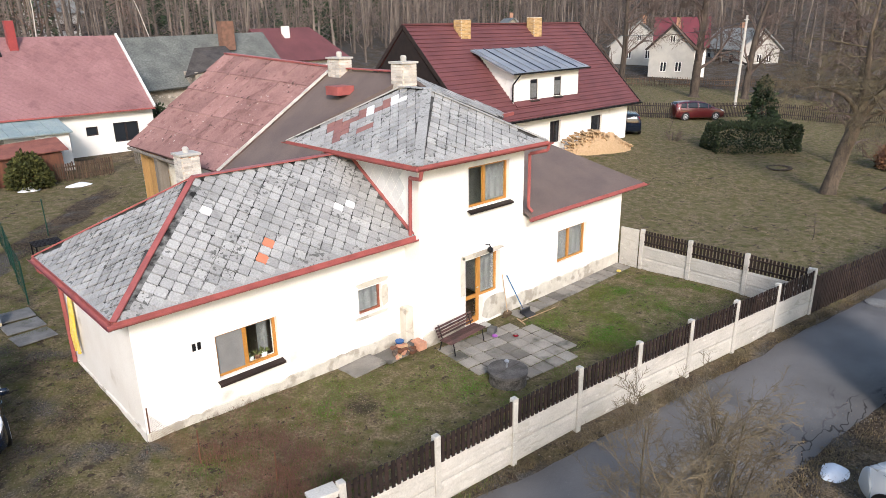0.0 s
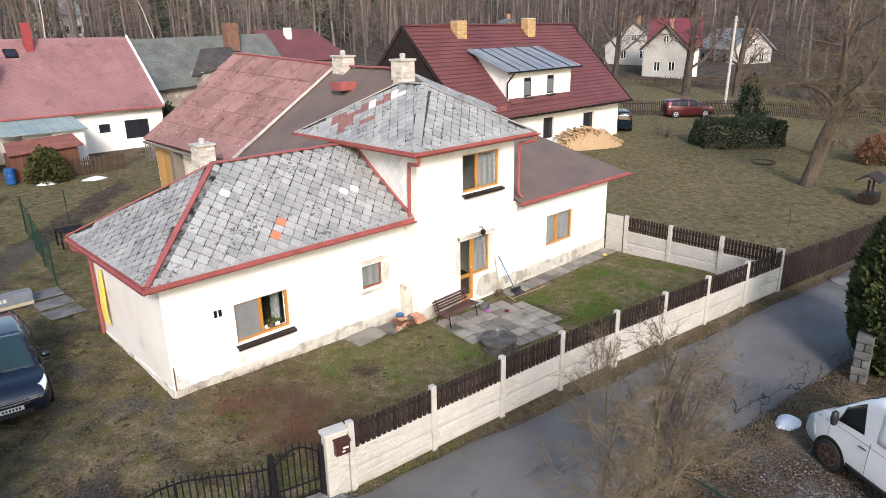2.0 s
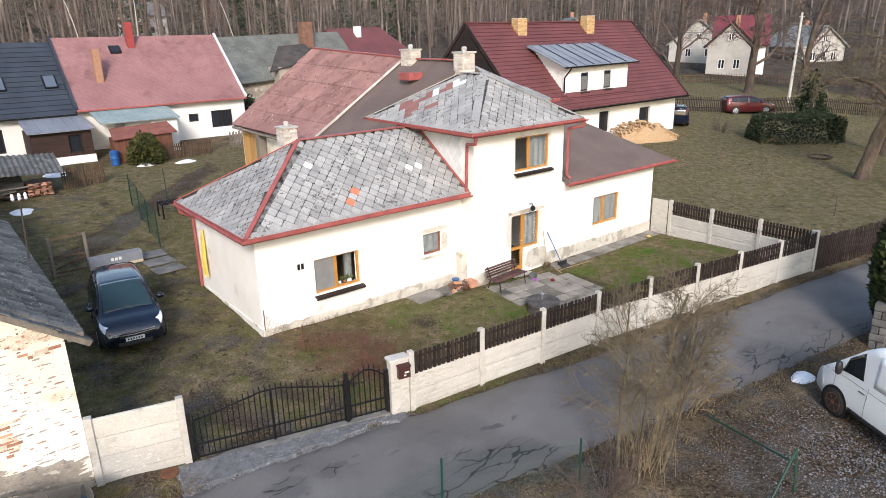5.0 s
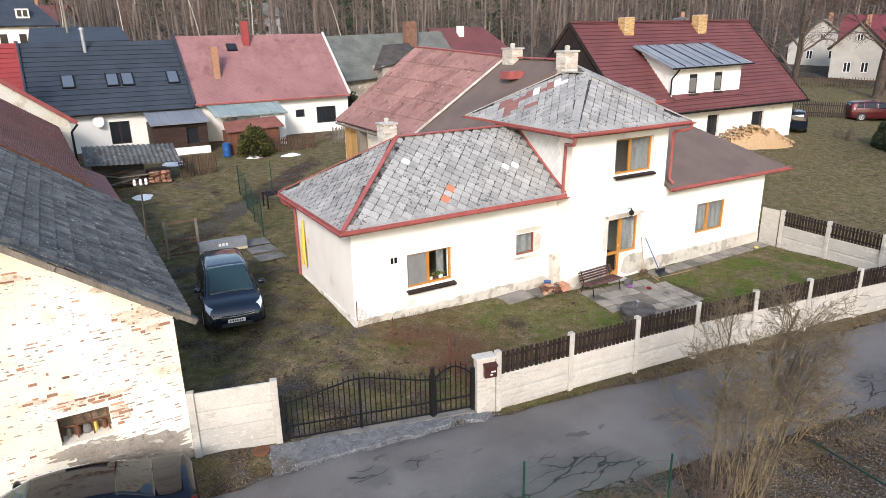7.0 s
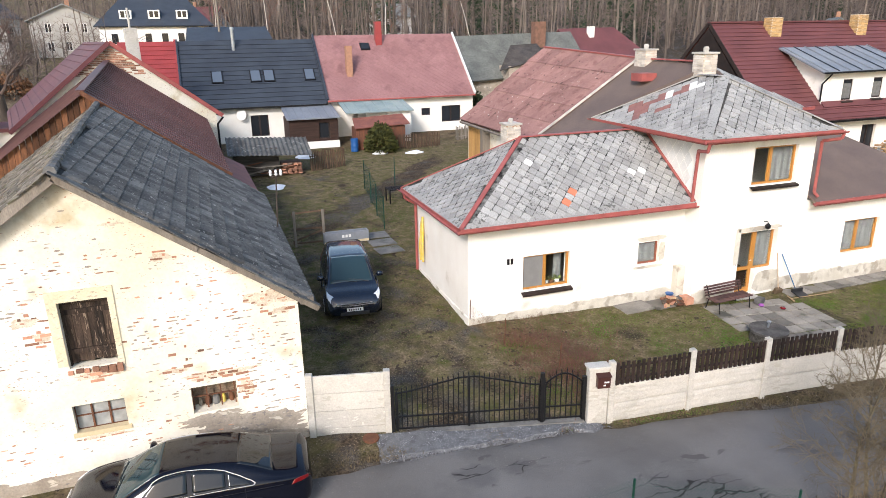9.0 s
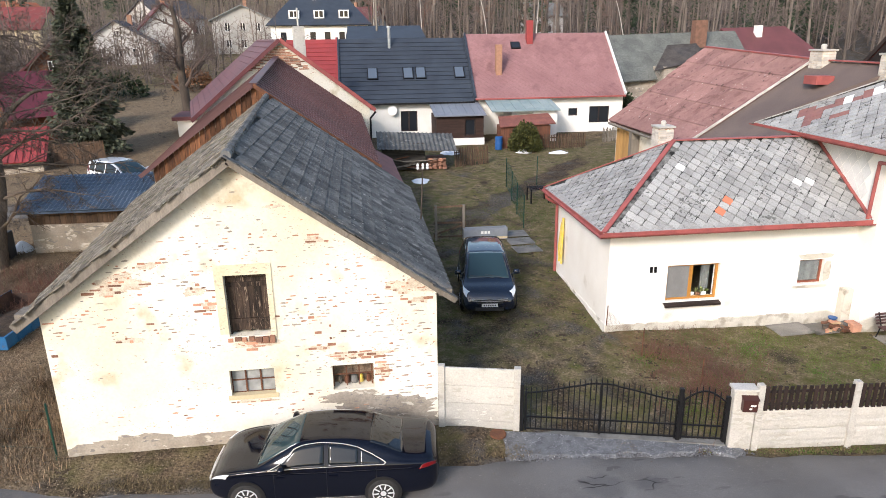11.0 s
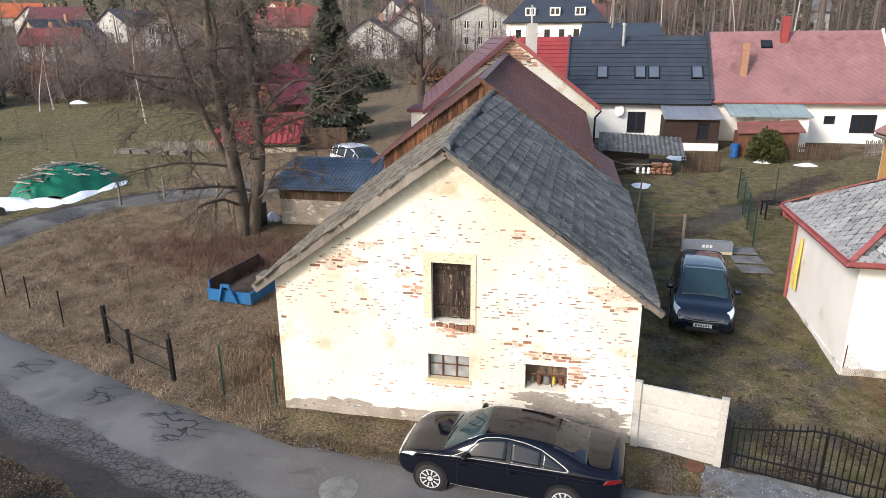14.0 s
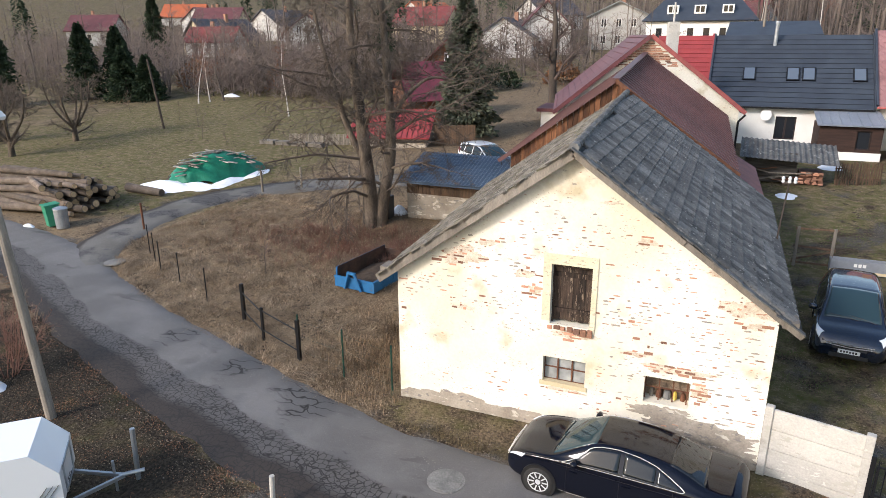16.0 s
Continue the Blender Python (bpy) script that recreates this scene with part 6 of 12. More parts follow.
row = thing("dark_roofed_house", "white row house with anthracite tile roof and skylights", "house")
pink = thing("pink_roofed_house", "white row house with faded pink slate roof", "house")
WY = 30.0
for hs, x0, x1, rm, ez, rz, lab in ((row, -8.4, 1.15, DARKTILE, 4.42, 8.7, "anthracite tile slope"), (pink, 1.2, 12.4, PINKTILE, 4.6, 8.95, "faded pink slate slope")):
    holes = [(-4.15, -2.95, 2.3, 3.75)] if hs is row else [(6.6, 7.3, 2.2, 3.65), (8.25, 8.95, 3.1, 3.65), (9.85, 11.4, 2.55, 3.75)]
    wb = shape()
    wall_cols(wb, x0, x1 - 0.01, 1.0, lambda x: ez + 0.1, WY, WY + 0.4, holes)
    part("wall", wb, WHITE, hs, "white plastered street wall")
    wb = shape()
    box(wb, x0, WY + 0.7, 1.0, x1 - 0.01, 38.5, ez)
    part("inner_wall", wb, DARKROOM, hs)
    rb = shape()
    slab(rb, [(x0, WY - 0.45, ez - 0.05), (x1, WY - 0.45, ez - 0.05), (x1, 34.5, rz), (x0, 34.5, rz)], 0.12)
    slab(rb, [(x0, 39.0, ez - 0.05), (x1, 39.0, ez - 0.05), (x1, 34.5, rz), (x0, 34.5, rz)], 0.12)
    rf = part("roof", rb, rm, hs, lab)
    L = math.hypot(34.5 - WY + 0.45, rz - ez + 0.05)
    if hs is row:
        for j in range(1, 15):
            t = j / 15
            p, q = lerp((x0, WY - 0.45, ez - 0.05), (x0, 34.5, rz), t), lerp((x1, WY - 0.45, ez - 0.05), (x1, 34.5, rz), t)
            pb = shape()
            bar(pb, p + Vector((0, -0.02, 0.015)), q + Vector((0, -0.02, 0.015)), 0.10, 0.035, up=(0, -0.65, 0.75))
            part("tile_course", pb, rm, rf)
    else:
        cv = Cover("slate", rf, piece_mesh("slate", 0.46, 0.46, 0.008, PINKTILE, True), PINKTILE, 250)
        cv.lay([(x0, WY - 0.45, ez - 0.05), (x1, WY - 0.45, ez - 0.05), (x1, 34.5, rz), (x0, 34.5, rz)], 0.475, 0.475, True, 0.10, 0.012, 0.5)
        cv.finish("slate_rows")
    for h in holes:
        casement(hs, *h, WY, [(h[0] + h[1]) / 2] if h[1] - h[0] > 1.2 else None, frame=DARKBROWN, glass_mat=FARGLASS, label="dark brown window frame")
    pb = shape()
    bar(pb, (x0, WY - 0.5, ez - 0.1), (x1, WY - 0.5, ez - 0.1), 0.1, 0.1)
    part("gutter", pb, REDMETAL if hs is pink else BLACKMETAL, hs)
    for x in (x0, x1):
        pb = shape()
        bar(pb, (x, WY - 0.47, ez + 0.02), (x, 34.5, rz + 0.06), 0.12, 0.2)
        part("verge", pb, (DARKTILE if x < 2 else WHITEPLASTIC), hs, "dark verge flashing" if x < 2 else "white painted verge wall")
pb = shape()
slab(pb, [(-12.2, WY - 0.45, 4.37), (-8.45, WY - 0.45, 4.37), (-8.45, 34.5, 8.7), (-12.2, 34.5, 8.7)], 0.12)
rf = part("roof", pb, REDTILE, row, "bright red tiled end of the roof")
for j in range(1, 15):
    p, q = lerp((-12.2, WY - 0.45, 4.37), (-12.2, 34.5, 8.7), j / 15), lerp((-8.45, WY - 0.45, 4.37), (-8.45, 34.5, 8.7), j / 15)
    pb = shape()
    bar(pb, p + Vector((0, -0.02, 0.015)), q + Vector((0, -0.02, 0.015)), 0.10, 0.035, up=(0, -0.65, 0.75))
    part("tile_course", pb, REDTILE, rf)
pb = shape()
bar(pb, (-8.5, WY - 0.47, 4.45), (-8.5, 34.5, 8.78), 0.14, 0.16)
part("verge", pb, REDTILE, row, "red verge flashing")
pb = shape()
box(pb, -12.0, WY + 0.05, 1.0, -8.41, 38.5, 4.3)
part("wall", pb, WHITE, row)
SKYGLASS = gloss("skylight_glass", (0.10, 0.125, 0.16), 0.08)
sk = thing("skylight", "", "")
sk.parent = pink
sk.matrix_basis = pose(4.96, 33.45, 8.10, math.degrees(math.atan2(4.35, 4.95)), 0, 0)
pb = shape()
box(pb, -0.36, -0.36, -0.05, 0.36, 0.36, 0.05)
part("frame", pb, BLACKMETAL, sk)
pb = shape()
box(pb, -0.28, -0.28, 0.052, 0.28, 0.28, 0.062)
part("pane", pb, FARGLASS, sk)
for x in (-6.0, -3.42, -2.5, 0.35):
    t = 0.55
    base = lerp((x, WY - 0.45, 4.37), (x, 34.5, 8.7), 0.43)
    ang = math.degrees(math.atan2(8.7 - 4.37, 34.5 - WY + 0.45))
    sk = thing("skylight", "", "")
    sk.parent = row
    sk.matrix_basis = pose(base.x, base.y, base.z + 0.05, ang, 0, 0)
    pb = shape()
    box(pb, -0.39, -0.58, -0.02, 0.39, 0.58, 0.06)
    part("frame", pb, BLACKMETAL, sk)
    pb = shape()
    box(pb, -0.31, -0.5, 0.062, 0.31, 0.5, 0.075)
    part("pane", pb, SKYGLASS, sk)
pb = shape()
tube(pb, (-4.6, 33.8, 8.0), (-4.6, 33.8, 9.5), 0.12, 0.12, 12)
tube(pb, (-4.6, 33.8, 9.45), (-4.6, 33.8, 9.6), 0.17, 0.15, 12)
part("flue", pb, STEEL, row, "steel stove flue")
pb = shape()
box(pb, 5.88, 33.6, 7.6, 6.36, 34.1, 9.9)
soften(pb, 0.02)
part("chimney", pb, REDTILE, pink, "red sheet-clad chimney")
pb = shape()
box(pb, 3.02, 31.2, 5.3, 3.46, 31.7, 8.2)
part("chimney", pb, BRICKJ, pink, "orange brick chimney")
pb = shape()
box(pb, 2.8, 31.0, 5.2, 3.75, 31.9, 5.75)
part("chimney_flashing", pb, REDTILE, pink, "red flashing at the chimney foot")
pb = shape()
lathe(pb, [(0.02, 0), (0.22, 0.02), (0.38, 0.1), (0.40, 0.12)], 20)
dish = part("satellite_dish", pb, WHITEPLASTIC, row, "white satellite dish")
dish.matrix_basis = pose(-4.75, WY - 0.3, 3.85, 78, 0, -8) @ Matrix.Diagonal((0.8, 0.9, 0.6, 1))
# porches in front of the row
PORCHWOOD = mat("dark_porch_board", (0.055, 0.030, 0.022), (0.034, 0.02, 0.016), 2, 30, vary=0.3, rnd=0.2, stretch=(0.6, 4, 4))
for nm, x0, x1, y0, y1, zl, zh, rm, wm, lab in (("porch", -2.1, 1.45, 26.9, 30.0, 3.72, 4.32, ZINC, PORCHWOOD, "brown boarded porch with grey-blue metal roof"),
                                               ("porch", 1.9, 6.7, 27.2, 30.0, 3.9, 4.5, TEALSHEET, WHITE, "white porch with weathered teal sheet roof")):
    po = thing(nm, lab, "porch")
    pb = shape()
    slab(pb, [(x0, y0 - 0.3, zl), (x1, y0 - 0.3, zl), (x1, y1, zh), (x0, y1, zh)], 0.07)
    rf = part("roof", pb, rm, po)
    for i in range(7):
        x = x0 + (x1 - x0) * (i + 0.5) / 7
        pb = shape()
        bar(pb, (x, y0 - 0.3, zl + 0.02), (x, y1, zh + 0.02), 0.03, 0.04)
        part("seam", pb, rm, rf)
    wx0 = x0 + 0.15 if wm is PORCHWOOD else 4.85
    wb = shape()
    hole = [(0.0, 0.75, 2.3, 3.4)] if wm is PORCHWOOD else [(3.6 + 1.3, 6.45, 2.6, 3.55)]
    wall_cols(wb, wx0, x1 - 0.15, 1.3, lambda x: zl - 0.05, y0, y0 + 0.2, [hole[0]] if wm is PORCHWOOD else [])
    part("wall", wb, wm, po)
    if wm is PORCHWOOD:
        casement(po, *hole[0], y0, frame=DARKBROWN, glass_mat=FARGLASS, label="dark porch window")
        sb = shape()
        box(sb, wx0 + 0.95, y0 - 0.05, 1.2, x1 - 0.1, y0 + 0.02, 2.15)
        part("base", sb, WHITE, po, "white plastered base")
        sb = shape()
        box(sb, wx0, y0 + 0.2, 1.2, x1 - 0.15, y1 - 0.05, 3.6)
        part("side", sb, PORCHWOOD, po)
    else:
        casement(po, 3.7, 4.8, 2.4, 3.5, y0, frame=DARKBROWN, glass_mat=FARGLASS, label="dark porch window")
        sb = shape()
        box(sb, 3.4, y0 + 0.25, 1.3, x1 - 0.15, y1 - 0.05, 3.8)
        part("side", sb, WHITE, po)
REDBOARD = mat("red_brown_board", (0.17, 0.07, 0.04), (0.10, 0.045, 0.03), 2, 30, vary=0.3, stretch=(4, 4, 0.6))
HUTROOF = mat("red_brown_felt", (0.25, 0.095, 0.07), (0.18, 0.07, 0.055), 2, 20, vary=0.2)
hut = thing("small_hut", "small wooden hut with reddish felt roof beside the porch", "shed", (3.2, 25.9, 1.45))
pb = shape()
slab(pb, [(-1.1, -0.6, 1.6), (2.7, -0.6, 1.75), (2.6, 1.0, 2.25), (-0.9, 1.0, 2.1)], 0.06)
part("roof", pb, HUTROOF, hut, "reddish felt roof")
pb = shape()
box(pb, -1.0, -0.4, 0, 2.4, 0.9, 1.6)
part("wall", pb, REDBOARD, hut, "red-brown boarded wall")
pb = shape()
lathe(pb, [(0.27, 0), (0.30, 0.05), (0.29, 0.3), (0.31, 0.45), (0.29, 0.6), (0.30, 0.88), (0.26, 0.92)], 18)
solid("barrel", pb, BLUEPLASTIC, "blue plastic rain barrel by the hut", "barrel", (2.0, 25.2, gz(2, 25.2))).scale = (0.85, 0.85, 0.95)

# wood shed with wavy cement roof and stacked bricks
DARKGREYWOOD = mat("sooty_grey_board", (0.10, 0.09, 0.08), (0.05, 0.045, 0.04), 2, 30, vary=0.4, stretch=(0.6, 4, 4))
ws = thing("wood_shed", "low shed with wavy grey cement roof and stacked bricks", "shed", (-3.9, 21.2, 1.3))
pb = wavy(4.6, 2.6, 18, 0.04)
rf = part("roof", pb, mat("dark_wavy_cement", (0.13, 0.13, 0.125), (0.07, 0.07, 0.068), 1.5, 14, vary=0.45, stain=(0.30, 0.30, 0.28), stain_scale=4, stain_at=0.6), ws, "mossy wavy cement sheets")
rf.matrix_basis = pose(0, -0.15, 1.62, 15, 3, 0)
pb = shape()
box(pb, -2.0, -0.5, 0, 0.5, 1.3, 1.55)
part("wall", pb, DARKGREYWOOD, ws, "dark grey board wall")
for j in range(8):
    for i in range(4):
        if rng.random() < 0.15:
            continue
        ob = new("brick", brick)
        ob.parent = ws
        ob.matrix_basis = pose(0.78 + 0.29 * i + rng.uniform(-0.06, 0.06), -0.62 + rng.uniform(-0.12, 0.05), 0.06 + 0.08 * j, 90, 0, rng.gauss(0, 6)) @ Matrix.Diagonal((rng.uniform(0.5, 0.9), 0.9, 6, 1))
pb = shape()
box(pb, 0.65, -0.55, 0, 1.75, 0.6, 0.62)
part("brick_stack", pb, DARKBRICK, ws, "stack of old bricks")
for i in range(9):
    pb = shape()
    x, z = rng.uniform(-2.1, 0.4), rng.uniform(0.05, 0.75)
    bar(pb, (x, -0.62 - rng.uniform(0, 0.3), z), (x + rng.uniform(0.8, 1.7), -0.58 - rng.uniform(0, 0.3), z + rng.uniform(-0.25, 0.3)), 0.12, 0.04)
    part("leaning_board", pb, GREYWOOD if i % 3 else RUST, ws)


# ---- fences and gate along the lane ----
def fence_run(pts, zt, zb, label, gate_first=False):
    fc = thing("fence", label, "fence")
    for i, (x, y) in enumerate(pts):
        pb = shape()
        z0, z1 = zb(x, y) - 0.35, zt(x, y)
        box(pb, -0.075, -0.075, z0, 0.075, 0.075, z1 - 0.03)
        slab(pb, [(-0.075, -0.075, z1), (0.075, -0.075, z1), (0.075, 0.075, z1), (-0.075, 0.075, z1)], 0.03)
        soften(pb, 0.012, 1)
        a = pts[min(i + 1, len(pts) - 1)]
        b = pts[max(i - 1, 0)]
        ob_ = part("post", pb, CONCRETE, fc, "pale concrete fence post")
        ob_.matrix_basis = pose(x, y, 0, 0, 0, math.degrees(math.atan2(a[1] - b[1], a[0] - b[0])))
    for (x0, y0), (x1, y1) in zip(pts, pts[1:]):
        ang = math.degrees(math.atan2(y1 - y0, x1 - x0))
        ln = math.hypot(x1 - x0, y1 - y0) - 0.13
        cx, cy = (x0 + x1) / 2, (y0 + y1) / 2
        zc = zt((x0 + x1) / 2, (y0 + y1) / 2) - 0.08
        dz = (zt(x1, y1) - zt(x0, y0)) / 2
        for k in range(2):
            v, f = [], []
            n, m = 22, 8
            zlo = zc - 1.62 + 0.52 * k
            for side in (-1, 1):
                for j in range(m + 1):
                    for i in range(n + 1):
                        x = -ln / 2 + ln * i / n
                        z = zlo + 0.51 * j / m + dz * 2 * x / ln
                        d = 0.024 + 0.010 * noise.noise((x * 1.1 + cx, z * 9, side)) + 0.006 * abs(math.sin(z * 24 + 2 * noise.noise((x + cx, z * 2, 3))))
                        if j in (0, m):
                            d = 0.014
                        v.append((x, side * d, z))
            o = (n + 1) * (m + 1)
            for j in range(m):
                for i in range(n):
                    a = j * (n + 1) + i
                    f.append((a, a + 1, a + n + 2, a + n + 1))
                    f.append((o + a, o + a + n + 1, o + a + n + 2, o + a + 1))
            for i in range(n):
                a = m * (n + 1) + i
                f.append((a, a + 1, o + a + 1, o + a))
            ob_ = raw("panel", v, f, CONCRETE, fc)
            ob_.matrix_basis = pose(cx, cy, 0, 0, 0, ang)
        cnt = 15
        for i in range(cnt):
            x = -ln / 2 + ln * (i + 0.5) / cnt
            pb = shape()
            zz = zc + dz * 2 * x / ln
            box(pb, x - 0.040, -0.062, zz - 0.58, x + 0.040, -0.036, zz + 0.03 + rng.uniform(-0.012, 0.012))
            ob_ = part("slat", pb, DARKBROWN, fc)
            ob_.matrix_basis = pose(cx, cy, 0, rng.gauss(0, 0.4), 0, ang)
        for z in (-0.12, -0.44):
            pb = shape()
            bar(pb, (-ln / 2, -0.018, zc + z - dz), (ln / 2, -0.018, zc + z + dz), 0.03, 0.06)
            ob_ = part("rail", pb, DARKBROWN, fc)
            ob_.matrix_basis = pose(cx, cy, 0, 0, 0, ang)
    return fc


FR = [(1.47, -5.75), (3.68, -5.96), (5.87, -6.18), (8.05, -6.41), (10.22, -6.75), (12.4, -7.08), (14.57, -7.42), (16.75, -7.78), (18.9, -8.13)]
fence_run(FR, lambda x, y: 1.22 + 0.008 * (x - 1.5), gz, "concrete panel fence with dark brown slats along the lane")
CR = [(18.95, -8.0), (19.0, -5.9), (19.05, -3.75), (19.12, -1.7)]
fence_run(CR, lambda x, y: 1.33, gz, "concrete panel fence with dark slats across the garden")
pb = shape()
box(pb, 19.05, -1.55, -0.4, 19.12, -0.75, 1.28)
soften(pb, 0.01, 1)
solid("closing_wall", pb, CONCRETE, "plain white concrete slab between fence and house", "wall")
# picket fence going on along the lane
pk = thing("picket_fence", "dark weathered wooden picket fence along the lane", "fence")
picket = piece_mesh("picket", 0.085, 1.35, 0.012, DARKBROWN)
PK = spline([(19.0, -8.2), (24, -9.0), (30, -9.9), (38, -11.2), (50, -13.2)], 0.125)
for i, p in enumerate(PK[:270]):
    ob = new("picket", picket)
    ob.parent = pk
    ob.matrix_basis = pose(p.x, p.y, gz(p.x, p.y) + 0.68 + rng.uniform(-0.04, 0.04), 90, rng.gauss(0, 1.2), -9)
for z in (0.35, 1.05):
    for a, b in zip(PK[::16], PK[16::16]):
        pb = shape()
        bar(pb, (a.x, a.y + 0.05, gz(a.x, a.y) + z), (b.x, b.y + 0.05, gz(b.x, b.y) + z), 0.04, 0.08)
        part("rail", pb, DARKBROWN, pk)

GA, GB, GC = Vector((-3.72, -4.38, 0)), Vector((-0.16, -5.27, 0)), Vector((0.86, -5.52, 0))
gate = thing("gate", "black wrought steel double driveway gate", "gate")
wicket = thing("garden_gate", "black wrought steel garden gate with arched top", "gate")
for th, a, b, shape_fn in ((gate, GA + Vector((0.1, -0.02, 0)), GB + Vector((-0.06, 0.015, 0)), lambda t: 1.0 + 0.30 * math.sin(math.pi * min(1, max(0, t))) ** 1.6 + (0.03 if abs(t - 0.5) < 0.1 else 0)),
                           (wicket, GB + Vector((0.06, -0.015, 0)), GC + Vector((-0.04, 0.01, 0)), lambda t: 1.0 + 0.26 * math.sin(math.pi * t))):
    ln = (b - a).length
    d = (b - a).normalized()
    zb = -0.33
    cnt = int(ln / 0.125)
    for i in range(cnt + 1):
        t = i / cnt
        p = a + d * (ln * t)
        h = shape_fn(t)
        pb = shape()
        box(pb, p.x - 0.011, p.y - 0.011, zb, p.x + 0.011, p.y + 0.011, zb + h + 0.08)
        tube(pb, (p.x, p.y, zb + h + 0.08), (p.x, p.y, zb + h + 0.17), 0.018, 0.002, 6)
        part("bar", pb, BLACKMETAL, th)
    for z in (0.03, 0.36):
        pb = shape()
        bar(pb, a + Vector((0, 0, zb + z)), b + Vector((0, 0, zb + z)), 0.022, 0.04)
        part("rail", pb, BLACKMETAL, th)
    pb = shape()
    pts = [a + d * (ln * t / 24) + Vector((0, 0, zb + shape_fn(t / 24))) for t in range(25)]
    for p, q in zip(pts, pts[1:]):
        bar(pb, p, q, 0.022, 0.04)
    part("top_rail", pb, BLACKMETAL, th)
    for t in ((0, 0.5, 1) if th is gate else (0, 1)):
        pb = shape()
        p = a + d * (ln * t)
        box(pb, p.x - 0.025, p.y - 0.025, zb - 0.02, p.x + 0.025, p.y + 0.025, zb + shape_fn(t) + 0.02)
        part("stile", pb, BLACKMETAL, th)
for p, h in ((GA, 1.28), (GB, 1.36), (GC, 1.20)):
    pb = shape()
    box(pb, -0.05, -0.05, -0.7, 0.05, 0.05, h - 0.38)
    soften(pb, 0.008, 1)
    solid("gate_post", pb, BLACKMETAL, "square black steel gate post", "post", (p.x, p.y, 0), -14, "gate posts")
pb = shape()
bar(pb, GA + Vector((0, -0.02, -0.42)), GC + Vector((0, -0.02, -0.42)), 0.22, 0.1)
solid("gate_threshold", pb, DARKCONCRETE, "worn dark concrete threshold under the gate", "kerb")

v, f = [], []
for j in range(9):
    for i in range(41):
        x = -4.3 + 5.6 * i / 40
        y0, y1 = -4.15 - 0.25 * (x + 4.6), -5.35 - 0.10 * (x + 4.6) + 0.35 * noise.noise((x * 1.7, 1, 0)) + 0.12 * noise.noise((x * 6, 2, 0))
        y = y0 + (y1 - y0) * j / 8
        v.append((x, y, gz(x, y) + 0.05 * noise.noise((x * 0.7, y * 0.7, 0)) + (0.035 if 0 < j < 8 and 0 < i < 40 else -0.05)))
f = [(j * 41 + i, j * 41 + i + 1, (j + 1) * 41 + i + 1, (j + 1) * 41 + i) for j in range(8) for i in range(40)]
apron = mat("gate_gravel", (0.16, 0.163, 0.17), (0.10, 0.102, 0.108), 5.0, 60, vary=0.5, bump=0.9)
flakes(apron, (0.36, 0.37, 0.38), 30.0, 2.0, 0.60, (1, 1, 1), 0.35)
tagged(raw("gravel_apron", v, f, apron), "strip of blue-grey gravel before the gate", "gravel", kind="structure")

# pillar with the letter box
pil = thing("gate_pillar", "pale concrete gate pillar with a letter box", "pillar", (1.17, -5.63, 0), -11)
pb = shape()
box(pb, -0.27, -0.12, -0.75, 0.23, 0.12, 1.05)
soften(pb, 0.012, 1)
part("pillar", pb, CONCRETE, pil)
pb = shape()
box(pb, -0.31, -0.16, 1.05, 0.25, 0.16, 1.12)
soften(pb, 0.01, 1)
part("cap", pb, CONCRETE, pil)
pb = shape()
box(pb, -0.10, -0.25, 0.60, 0.22, -0.12, 0.90)
slab(pb, [(-0.12, -0.28, 0.91), (0.24, -0.28, 0.91), (0.24, -0.12, 0.96), (-0.12, -0.12, 0.96)], 0.02)
bx = part("letter_box", pb, MAROONPLASTIC, pil, "maroon metal letter box")
pb = shape()
box(pb, 0.06, -0.256, 0.74, 0.18, -0.25, 0.78)
box(pb, 0.04, -0.256, 0.66, 0.10, -0.25, 0.70)
part("label_plate", pb, WHITEPLASTIC, bx)

bh = thing("brick_heap", "few dark red bricks lying behind the garden wall", "bricks", (-5.15, -3.35, gz(-5.15, -3.35)))
for i in range(9):
    pb = shape()
    box(pb, -0.14, -0.065, 0, 0.14, 0.065, 0.065)
    part("brick", pb, MAROONTILE if i % 3 else BRICK, bh).matrix_basis = pose(rng.uniform(-0.35, 0.5), rng.uniform(-0.3, 0.3), 0.07 * (i // 4), rng.gauss(0, 6), rng.gauss(0, 6), rng.uniform(0, 180))

# solid wall between barn and gate
wl = thing("garden_wall", "pale concrete panel wall between barn and gate", "wall")
pa, pz = Vector((-5.58, -3.90, 0)), Vector((-3.82, -4.33, 0))
ang = math.degrees(math.atan2(pz.y - pa.y, pz.x - pa.x))
for p in (pa, pz):
    pb = shape()
    box(pb, -0.08, -0.08, -0.8, 0.08, 0.08, 1.31)
    soften(pb, 0.012, 1)
    part("post", pb, CONCRETE, wl).matrix_basis = pose(p.x, p.y, 0, 0, 0, ang)
for k in range(4):
    pb = shape()
    box(pb, -0.84, -0.035, -0.62 + 0.47 * k, 0.84, 0.035, -0.62 + 0.47 * (k + 1) - 0.008)
    soften(pb, 0.01, 1)
    c = (pa + pz) / 2
    part("panel", pb, CONCRETE, wl).matrix_basis = pose(c.x, c.y, 0, 0, 0, ang)


